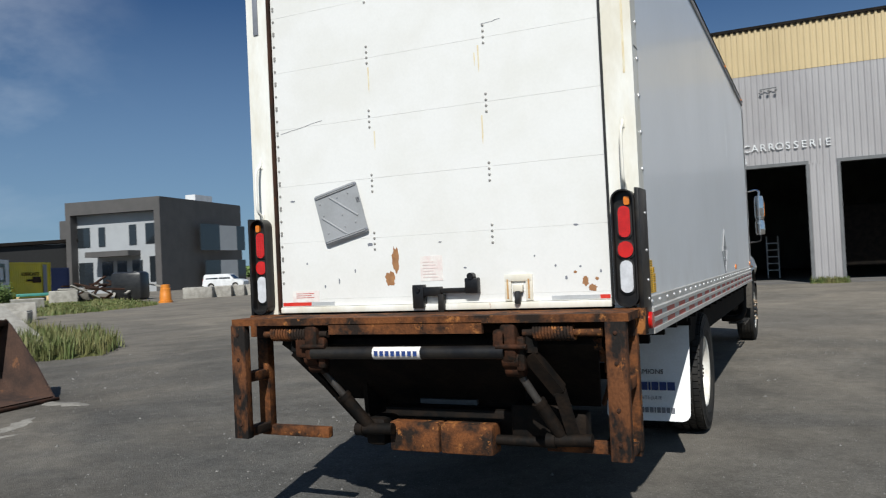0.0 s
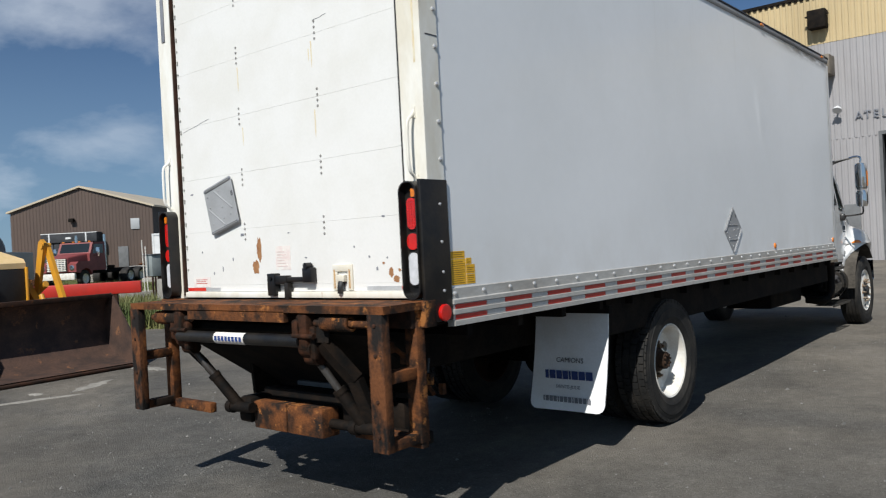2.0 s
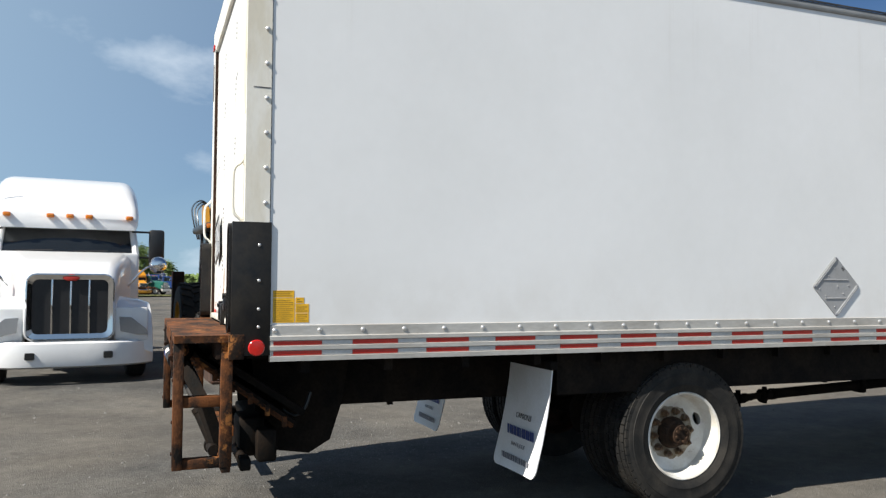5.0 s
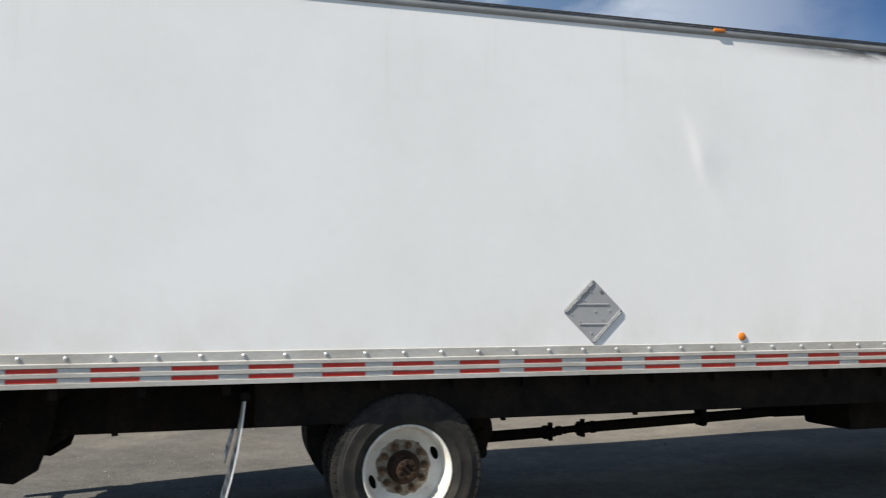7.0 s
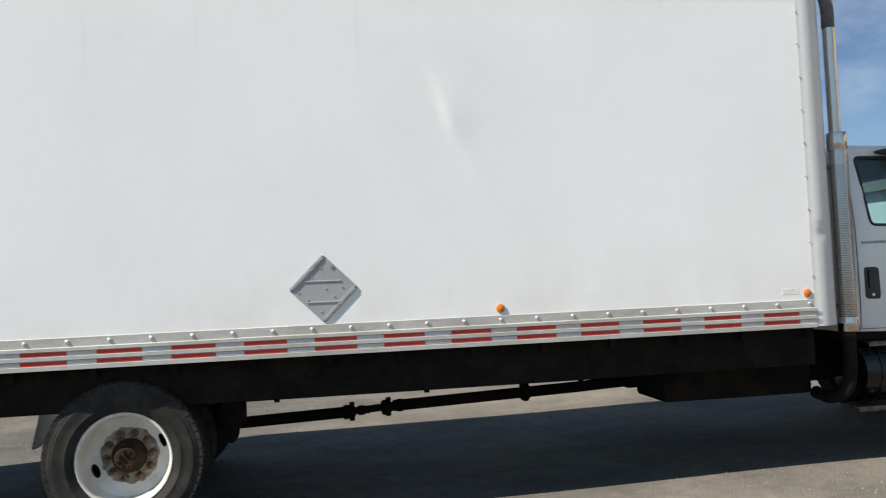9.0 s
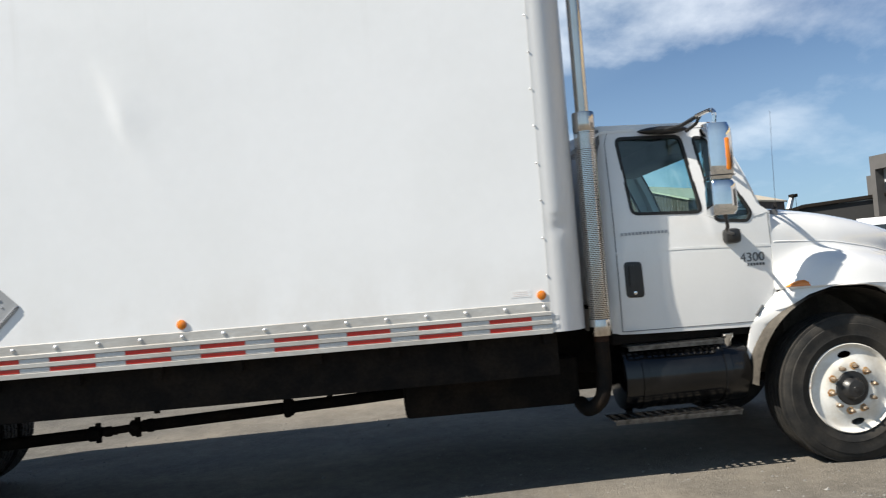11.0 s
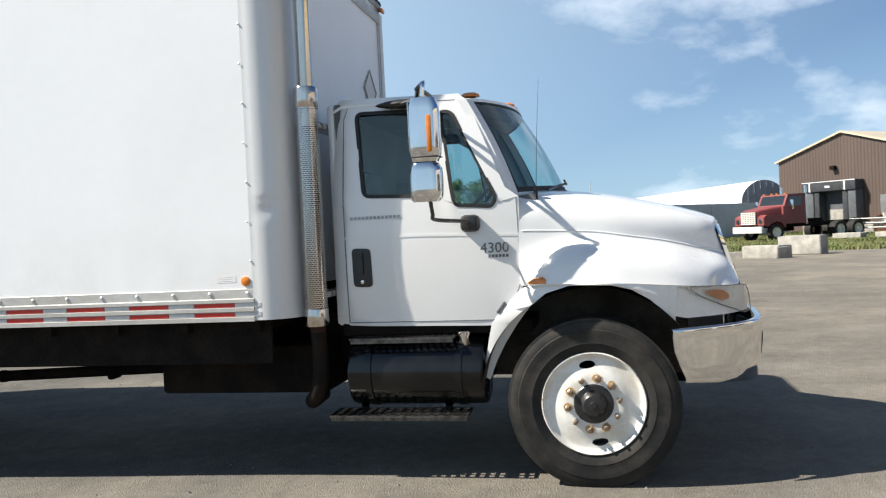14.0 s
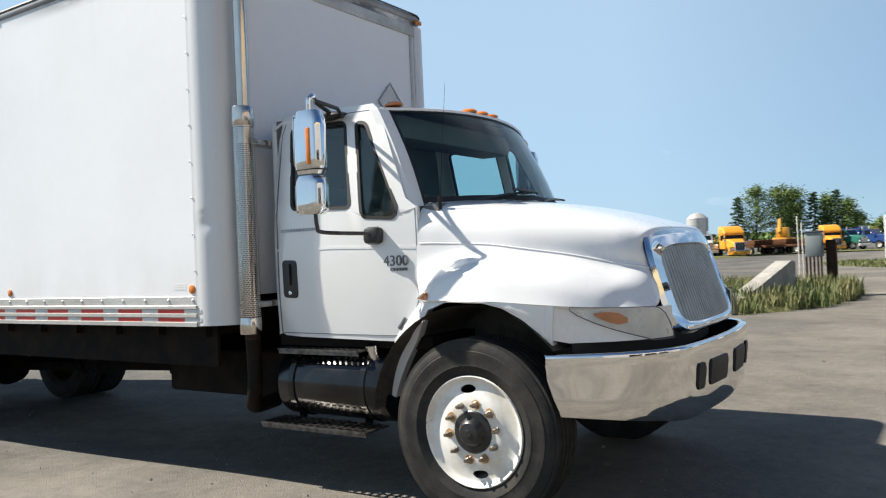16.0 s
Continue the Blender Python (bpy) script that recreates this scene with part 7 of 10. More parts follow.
    bm = bmesh.new()
    add_loft(bm, [[(x + 0.022 * math.cos(0.4), y + 0.014, lo + (hi - lo) * j / 4) for j in range(5)] for x, y, lo, hi in lamp_curve], closed=False)
    g = part("headlamp_cover", turn_over(bm), HEAD_GLASS, back, local=True, soft=60)
    g.visible_shadow = False
    bm = bmesh.new()
    add_loft(bm, [[(q[0] + 0.010, q[1] + 0.008, q[2] + (q[3] - q[2]) * f) for f in g] for q, g in zip(lamp_curve[3:8], ((0.45, 0.5, 0.6), (0.3, 0.5, 0.75), (0.24, 0.5, 0.8), (0.25, 0.5, 0.78), (0.4, 0.5, 0.6)))], closed=False)
    part("indicator_lens", turn_over(bm), SOFT_AMBER, back, local=True)
    bm = bmesh.new()
    top_edge = [(x + 0.022, y + 0.012, hi + 0.004) for x, y, lo, hi in lamp_curve]
    low_edge = [(x + 0.022, y + 0.012, lo - 0.004) for x, y, lo, hi in reversed(lamp_curve)]
    add_tube(bm, top_edge + low_edge + top_edge[:1], 0.0028, 6)
    part("headlamp_gasket", turn_over(bm), TRIM_GREY, back, local=True)
    bm = bmesh.new()
    add_box(bm, (side_of_wing(13.66, 1.06) - 0.004, 13.632, 1.0), (side_of_wing(13.66, 1.06) + 0.012, 13.652, 1.085), chamfer=0.006)
    move(bm, bm.verts, pose(0, 13.66, 1.06, -38, 0, 0) @ pose(0, -13.64, -1.04))
    part("bonnet_catch", turn_over(bm), TRIM_GREY, bonnet, "grey rubber bonnet catch", local=True)
# grille and its chrome surround
def nose(s, t):
    """s across from -1 to 1, t from the foot (0) to the top (1) of the grille face."""
    half_w = 0.61 - 0.02 * t
    return Vector((XC + s * half_w, 15.215 - 0.165 * t - 0.055 * abs(s) ** 2.2, 0.985 + 0.53 * t + 0.02 * (1 - s * s) * t))


bm = bmesh.new()
loops = [[], [], [], [], []]
for k in range(96):
    a = 2 * math.pi * k / 96
    ca, sa = math.cos(a), math.sin(a)
    s, t = math.copysign(abs(ca) ** 0.36, ca), 0.5 + 0.5 * math.copysign(abs(sa) ** 0.36, sa)
    o = Vector((XC + s * (0.655 - 0.02 * t), 15.150 - 0.170 * t + 0.02 * (1 - s * s), 0.955 + 0.60 * t + 0.012 * (1 - s * s) * t))
    i = nose(s * 0.83, 0.08 + 0.76 * t) + Vector((0, -0.012, 0))
    m1, m2 = nose(s * 1.02, 0.015 + 0.955 * t) + Vector((0, 0.012, 0)), nose(s * 0.90, 0.045 + 0.83 * t) + Vector((0, 0.016, 0))
    for loop, p in zip(loops, (o, o.lerp(m1, 0.62) + Vector((0, 0.014, 0)), m1, m2, i)):
        loop.append(p)
add_loft(bm, loops, caps=False)
grille = part("grille_surround", bm, CHROME, truck, "chrome grille surround", soft=60)
for k in range(27):
    s = -0.81 + 1.62 * k / 26
    bm = bmesh.new()
    rings = []
    for j in range(7):
        t = 0.08 + 0.77 * j / 6
        p = nose(s, t)
        rings.append([p + Vector((-0.008, -0.02, 0)), p + Vector((-0.005, 0.008, 0)), p + Vector((0.005, 0.008, 0)), p + Vector((0.008, -0.02, 0))])
    add_loft(bm, rings)
    part("grille_bar", bm, GRILLE_BAR, grille, local=True)
bm = bmesh.new()
add_loft(bm, [[nose(-0.88 + 1.76 * i / 8, 0.05 + 0.84 * j / 5) + Vector((0, -0.035, 0)) for i in range(9)] for j in range(6)], closed=False)
part("grille_backing", bm, SEAL, grille, local=True)
for right in (True, False):
    bm = bmesh.new()
    p = nose(0.93, 0.40)
    add_lathe(bm, p + Vector((0.0, -0.01, 0)), (0.7, 0.7, 0), [(0, 0.026), (0.010, 0.025), (0.012, 0.018), (0.004, 0.016), (0.004, 0.001)], 20)
    for v in bm.verts:
        v.co.z = p.z + (v.co.z - p.z) * 2.2
    part("oval_vent", bm if right else flip(bm), TRIM_GREY, grille, local=True)
# bumper: swept chrome bar with a lip
bm = bmesh.new()
rings = []
for k in range(41):
    s = -1 + 2 * k / 40
    x = XC + s * 1.20
    y = 15.29 - 0.16 * abs(s) ** 2.0 - 0.46 * (max(0, abs(s) - 0.5) / 0.5) ** 2.6
    lean = 0.12 * max(0, (abs(s) - 0.72) / 0.28)
    hi = 0.930 - 0.006 * s * s
    lo = 0.52 + 0.09 * max(0, (abs(s) - 0.5) / 0.5) ** 1.2
    h = hi - lo
    rings.append([(x - 0.02 * s, y - 0.030, hi - 0.006), (x - 0.006 * s, y - 0.008, hi - 0.001), (x - 0.001 * s, y + 0.001, hi - 0.007), (x, y + 0.003, hi - 0.02), (x, y + 0.001, hi - 0.20 * h), (x, y - 0.004 + lean * 0.10, hi - 0.42 * h),
                  (x - 0.003 * s, y - 0.014 + lean * 0.40, hi - 0.68 * h), (x - 0.010 * s, y - 0.032 + lean * 0.8, lo + 0.08 * h), (x - 0.022 * s, y - 0.055 + lean, lo)])
add_loft(bm, rings, closed=False)
out = bmesh.ops.extrude_face_region(bm, geom=list(bm.faces))
for v in out["geom"]:
    if isinstance(v, bmesh.types.BMVert):
        v.co.y -= 0.008
bumper = part("front_bumper", bm, CHROME, truck, "chrome front bumper with dirty lower lip", soft=50)
def bumper_face(s, f):
    """A point just proud of the bumper: s across, f from its top edge (0) to its lip (1)."""
    y = 15.29 - 0.16 * abs(s) ** 2.0 - 0.46 * (max(0, abs(s) - 0.5) / 0.5) ** 2.6
    hi, lo = 0.930 - 0.006 * s * s, 0.52 + 0.09 * max(0, (abs(s) - 0.5) / 0.5) ** 1.2
    back = 0.004 if f < 0.38 else 0.004 - 0.05 * (f - 0.38)
    return Vector((XC + 1.2 * s, y + back + 0.004, hi - f * (hi - lo)))


for s0, s1 in ((0.40, 0.48), (0.08, 0.33), (-0.33, -0.08), (-0.48, -0.40)):
    bm = bmesh.new()
    rows = []
    for j in range(7):
        f = 0.28 + 0.34 * j / 6
        pinch = 0.012 if j in (0, 6) else 0.0
        rows.append([bumper_face(s0 + pinch + (s1 - s0 - 2 * pinch) * i / 8, f) for i in range(9)])
    add_loft(bm, rows, closed=False)
    out = bmesh.ops.extrude_face_region(bm, geom=list(bm.faces))
    for v in out["geom"]:
        if isinstance(v, bmesh.types.BMVert):
            v.co.y -= 0.03
    part("bumper_opening", bm, SEAL, bumper, local=True)
bm = bmesh.new()
add_loft(bm, [[(XC + (-1 + 2 * k / 16) * 1.08, 15.06 - 0.30 * abs(-1 + 2 * k / 16) ** 3, z) for k in range(17)] for z in (0.86, 0.985)], closed=False)
part("bumper_gap_filler", bm, SEAL, bumper, local=True)

# ---- mirrors ----
for right in (True, False):
    turn_over = (lambda b: b) if right else flip
    mx, my = -0.815, 13.305
    bm = bmesh.new()

    def shell(bm, z0, z1, w, d, bulge):
        rings = []
        for j in range(9):
            t = j / 8
            z = z0 + (z1 - z0) * t
            e = 1 - 0.22 * (abs(2 * t - 1) ** 6)
            ring = []
            for k in range(20):
                a = 2 * math.pi * k / 20
                ca, sa = math.cos(a), math.sin(a)
                px = math.copysign(abs(ca) ** 0.6, ca) * w * e
                py = math.copysign(abs(sa) ** 0.75, sa) * d * e
                ring.append((mx + px, my + max(py, -d * 0.75) + (bulge if sa > 0 else 0), z))
            rings.append(ring)
        add_loft(bm, rings)
    shell(bm, 1.952, 2.320, 0.070, 0.10, 0.0)
    mirror = part("door_mirror", turn_over(bm), CHROME, cab, "tall chrome door mirror", local=True, soft=60)
    bm = bmesh.new()
    shell(bm, 1.720, 1.944, 0.070, 0.10, 0.0)
    low = part("spot_mirror", turn_over(bm), CHROME, cab, "round chrome spot mirror", local=True, soft=60)
    bm = bmesh.new()
    add_box(bm, (mx - 0.058, my - 0.078, 2.005), (mx + 0.058, my - 0.073, 2.30), chamfer=0.002)
    add_box(bm, (mx - 0.056, my - 0.078, 1.73), (mx + 0.056, my - 0.073, 1.89), chamfer=0.002)
    part("mirror_glass", turn_over(bm), CHROME, cab, local=True)
    bm = bmesh.new()
    add_box(bm, (mx + 0.050, my + 0.030, 2.005), (mx + 0.074, my + 0.060, 2.215), chamfer=0.007)
    part("mirror_indicator", turn_over(bm), AMBER, cab, local=True)
    bm = bmesh.new()
    shell(bm, 1.974, 1.981, 0.072, 0.102, 0.0)
    part("mirror_band", turn_over(bm), SEAL, cab, local=True)
    bm = bmesh.new()
    add_tube(bm, smooth_line([(mx, my + 0.02, 1.73), (mx, my + 0.03, 1.65), (mx - 0.04, my + 0.04, 1.615), (-1.10, 13.50, 1.60)], 5), 0.012, 8)
    part("mirror_stay", turn_over(bm), ROD_STEEL, cab, local=True)
    bm = bmesh.new()
    add_tube(bm, smooth_line([(mx, my, 2.33), (mx, my + 0.005, 2.395), (mx - 0.05, my, 2.42), (mx - 0.13, my - 0.06, 2.40)], 5), 0.015, 8)
    part("mirror_stay", turn_over(bm), CHROME, cab, local=True)
    bm = bmesh.new()
    add_tube(bm, [(mx - 0.12, my - 0.05, 2.40), (-1.12, 13.2, 2.37), (-1.18, 13.02, 2.345)], 0.014, 6)
    add_tube(bm, [(mx - 0.10, my - 0.04, 2.405), (-1.08, 13.30, 2.375), (-1.17, 13.26, 2.34)], 0.012, 6)
    leaf = [(-1.0, 0.05), (-0.86, 0.42), (-0.55, 0.78), (-0.1, 1.0), (0.4, 0.92), (0.75, 0.62), (1.0, 0.08)]
    add_loft(bm, [[(-1.190 + 0.048 * w * math.cos(q), 13.10 + 0.185 * u, 2.362 + 0.030 * w * math.sin(q)) for q in (2 * math.pi * k / 14 for k in range(14))] for u, w in leaf])
    part("mirror_bracket", turn_over(bm), BLACK_PLASTIC, cab, local=True)
    bm = bmesh.new()
    add_box(bm, (-1.17, 13.44, 1.535), (-1.085, 13.56, 1.64), chamfer=0.03)
    part("mirror_bracket", turn_over(bm), BLACK_PLASTIC, cab, local=True)
bm = bmesh.new()
add_tube(bm, [(-1.26, 13.90, 1.74), (-1.28, 13.92, 2.12), (-1.30, 13.945, 2.47)], [0.002, 0.0014, 0.0008], 6)
add_rod(bm, (-1.26, 13.90, 1.72), (-1.26, 13.90, 1.80), 0.012)
part("aerial", bm, BLACK_STEEL, cab, "thin whip aerial", local=True)

# ---- exhaust stack ----
bm = bmesh.new()
SX, SY = -1.06, 12.505
add_tube(bm, smooth_line([(SX, SY, 2.2), (SX, SY, 2.6), (SX, SY, 3.2), (SX, SY, 3.50)], 4), 0.046, 18)
stack = part("exhaust_pipe", bm, STAINLESS, truck, "tall chrome exhaust stack with perforated guard")
bm = bmesh.new()
add_tube(bm, smooth_line([(SX, SY, 3.30), (SX, SY, 3.44), (SX, SY - 0.012, 3.53), (SX, SY - 0.04, 3.58)], 4), 0.0475, 16, False)
part("stack_tip", bm, SOOT, stack, local=True)
# guard: a half shell with slots cut through
bm = bmesh.new()
rows_n, cols_n = 200, 64
z0, z1, R = 1.10, 2.36, 0.072
for i in range(rows_n):
    za, zb = z0 + (z1 - z0) * i / rows_n, z0 + (z1 - z0) * (i + 1) / rows_n
    for j in range(cols_n):
        aa = radians(-130 + 260 * j / cols_n)
        ab = radians(-130 + 260 * (j + 1) / cols_n)
        if i % 2 == 0 and (j + 2 * ((i // 2) % 2)) % 4 != 0 and 0 < j < cols_n - 1:
            continue
        q = [bm.verts.new((SX + 0.01 + R * math.cos(a), SY + R * math.sin(a), z)) for a, z in ((aa, za), (ab, za), (ab, zb), (aa, zb))]
        bm.faces.new(q)
bmesh.ops.remove_doubles(bm, verts=bm.verts, dist=1e-5)
guard = part("stack_guard", bm, GUARD_STEEL, stack, "perforated chrome heat guard", local=True, soft=60)
for za, zb in ((0.99, 1.10), (2.36, 2.49)):
    bm = bmesh.new()
    add_lathe(bm, (SX + 0.01, SY, za), (0, 0, 1), [(0, R), (0.006, R + 0.003), (zb - za - 0.006, R + 0.003), (zb - za, R)], 32, caps=False)
    part("guard_band", bm, GUARD_STEEL, stack, local=True)
bm = bmesh.new()
add_lathe(bm, (SX, SY, 0.95), (0, 0, 1), [(0, 0.05), (0.2, 0.052), (1.3, 0.052)], 20)
part("muffler_core", bm, RUST_DARK, stack, local=True)
bm = bmesh.new()
add_tube(bm, smooth_line([(SX, SY, 1.0), (SX - 0.01, SY, 0.7), (SX - 0.02, SY - 0.03, 0.56), (SX - 0.10, SY - 0.10, 0.49), (SX - 0.3, SY - 0.10, 0.50)], 5), 0.05, 14)
part("exhaust_elbow", bm, LIFT_BLACK, stack, "sooty black exhaust elbow", local=True)
bm = bmesh.new()
add_box(bm, (-1.5, 12.47, 2.24), (SX, 12.57, 2.28), chamfer=0.008)
part("stack_bracket", bm, GUARD_STEEL, stack, local=True)
bm = bmesh.new()
add_box(bm, (-1.5, 12.47, 1.16), (SX, 12.57, 1.20), chamfer=0.008)
part("stack_bracket", bm, GUARD_STEEL, stack, local=True)
# ---- fuel tank and steps ----
bm = bmesh.new()
add_lathe(bm, (-1.31, 12.66, 0.66), (0, 1, 0), [(0, 0.18), (0.01, 0.212), (0.03, 0.22), (0.86, 0.22), (0.88, 0.212), (0.89, 0.18)], 36)
tank = part("fuel_tank", bm, GLOSS_BLACK, truck, "black cylindrical fuel tank")
for y in (12.78, 13.36):
    bm = bmesh.new()
    add_lathe(bm, (-1.31, y, 0.66), (0, 1, 0), [(0, 0.222), (0.003, 0.228), (0.045, 0.228), (0.048, 0.222)], 36, caps=False)
    part("tank_strap", bm, GLOSS_BLACK, tank, local=True)
bm = bmesh.new()
add_rod(bm, (-1.20, 13.42, 0.84), (-1.17, 13.42, 0.91), 0.035)
add_rod(bm, (-1.175, 13.42, 0.90), (-1.168, 13.42, 0.925), 0.042)
part("filler_cap", bm, CHROME, tank, local=True)


def tread_plate(y0, y1, x0, x1, z, name):
    """A step of pierced metal: bars with holes between and a toothed edge."""
    bm = bmesh.new()
    n = 14
    for k in range(n + 1):
        y = y0 + (y1 - y0) * k / n
        add_box(bm, (x0, y - 0.010, z - 0.012), (x1, y + 0.010, z))
    for k in range(5):
        x = x0 + (x1 - x0) * k / 4
        add_box(bm, (x - 0.009, y0, z - 0.013), (x + 0.009, y1, z - 0.001))
    add_box(bm, (x1 - 0.012, y0, z - 0.035), (x1, y1, z))
    for k in range(2 * n):
        y = y0 + (y1 - y0) * (k + 0.5) / (2 * n)
        add_lathe(bm, (x1, y, z - 0.012), (1, 0, 0), [(0, 0.007), (0.004, 0.006), (0.005, 0.001)], 6)
    return part(name, bm, material("worn_" + name, (0.17, 0.165, 0.16), 0.36, 0.9, second=(0.07, 0.066, 0.06), scale=18, grain=0.2), truck, "worn serrated metal step", soft=0)


tread_plate(12.70, 13.36, -1.30, -1.10, 0.895, "upper_step")
tread_plate(12.56, 13.43, -1.28, -1.06, 0.415, "lower_step")
for y in (12.72, 13.28):
    bm = bmesh.new()
    add_box(bm, (-1.30, y - 0.02, 0.40), (-1.27, y + 0.02, 0.50))
    add_box(bm, (-1.30, y - 0.02, 0.385), (-1.08, y + 0.02, 0.402))
    add_box(bm, (-1.40, y - 0.02, 0.43), (-1.27, y + 0.02, 0.47))
    part("step_hanger", bm, CHASSIS, truck, soft=0)
# opposite tank
bm = bmesh.new()
add_lathe(bm, (mirrored(-1.31), 12.66, 0.66), (0, 1, 0), [(0, 0.18), (0.03, 0.22), (0.86, 0.22), (0.89, 0.18)], 28)
part("fuel_tank", bm, BLACK_STEEL, truck, "black cylindrical fuel tank")


# ================= vehicles round the yard =================
LOADER_GLASS = glass("dark_loader_glass", (0.30, 0.38, 0.38), ior=1.5)
YELLOW_PAINT = material("faded_yellow_paint", (0.60, 0.28, 0.02), 0.45, second=(0.48, 0.23, 0.03), scale=3, grain=0.06, spots=((0.12, 0.06, 0.03), 7, 0.70))
PALE_YELLOW = material("sun_bleached_hood", (0.70, 0.52, 0.28), 0.5, second=(0.62, 0.45, 0.2), scale=3, grain=0.04)
BUCKET_STEEL = material("worn_bucket_steel", (0.075, 0.042, 0.03), 0.7, second=(0.035, 0.022, 0.018), scale=3, fine=40, grain=0.2, bump=0.002, spots=((0.17, 0.08, 0.04), 5, 0.6))
FADED_RED = material("faded_red_paint", (0.22, 0.05, 0.048), 0.5, second=(0.17, 0.04, 0.04), scale=2, grain=0.06)
RED_PAINT = material("red_paint", (0.50, 0.03, 0.02), 0.45, second=(0.42, 0.03, 0.02), scale=3, grain=0.06)
TRACTOR_WHITE = material("white_tractor_paint", (0.78, 0.79, 0.80), 0.3, second=(0.72, 0.73, 0.74), scale=1.5, grain=0.01, coat=0.7, rough_var=0.05)
GRILLE_MESH = material("dark_grille_mesh", (0.03, 0.03, 0.032), 0.5, 0.4, grain=0.1)
VAN_WHITE = material("white_van_paint", (0.75, 0.76, 0.77), 0.35, grain=0.02, scale=1.5, coat=0.5)
TINT = material("tinted_vehicle_glass", (0.015, 0.018, 0.02), 0.05, grain=0.02, scale=1.0, rough_var=0.02, coat=0.6)


def plain_wheel(parent, x, y, z, r, w, rim, rim_r, lugs=False, coarse=False):
    """A tyre with its rim: axle along y, outer face towards the sign of y."""
    s = 1 if y > 0 else -1
    bm = bmesh.new()
    add_lathe(bm, (x, y - s * w / 2, z), (0, s, 0), [(0, rim_r), (0, r * 0.9), (w * 0.12, r * 0.985), (w * 0.2, r), (w * 0.8, r), (w * 0.88, r * 0.985), (w, r * 0.9), (w * 1.02, (r + rim_r) / 2), (w, rim_r)], 36, caps=False)
    wheel_ob = part("wheel", bm, RUBBER, parent, local=True)
    for k in (-1, 1) if coarse else ():
        bm = bmesh.new()
        add_box(bm, (-r * 0.055, (0 if k > 0 else -w * 0.48), r * 0.97), (r * 0.055, (w * 0.48 if k > 0 else 0), r * 1.045), pose(0, 0, 0, 0, 0, 24 * k))
        lug = mesh_of("tread_lug", bm, RUBBER, 0)
        for i in range(22):
            ob = new("tread_lug", lug)
            ob.parent = wheel_ob
            ob.matrix_basis = pose(x, y, z, 0, 360 * (i + 0.5 * (k > 0)) / 22, 0)
    bm = bmesh.new()
    add_lathe(bm, (x, y + s * w * 0.5, z), (0, s, 0), [(-w * 0.1, rim_r * 1.02), (0, rim_r), (-w * 0.08, rim_r * 0.92), (-w * 0.3, rim_r * 0.85), (-w * 0.32, rim_r * 0.4), (-w * 0.1, rim_r * 0.34), (-w * 0.08, 0.001)], 28, caps=False)
    part("rim", bm, rim, wheel_ob, local=True)
    return wheel_ob


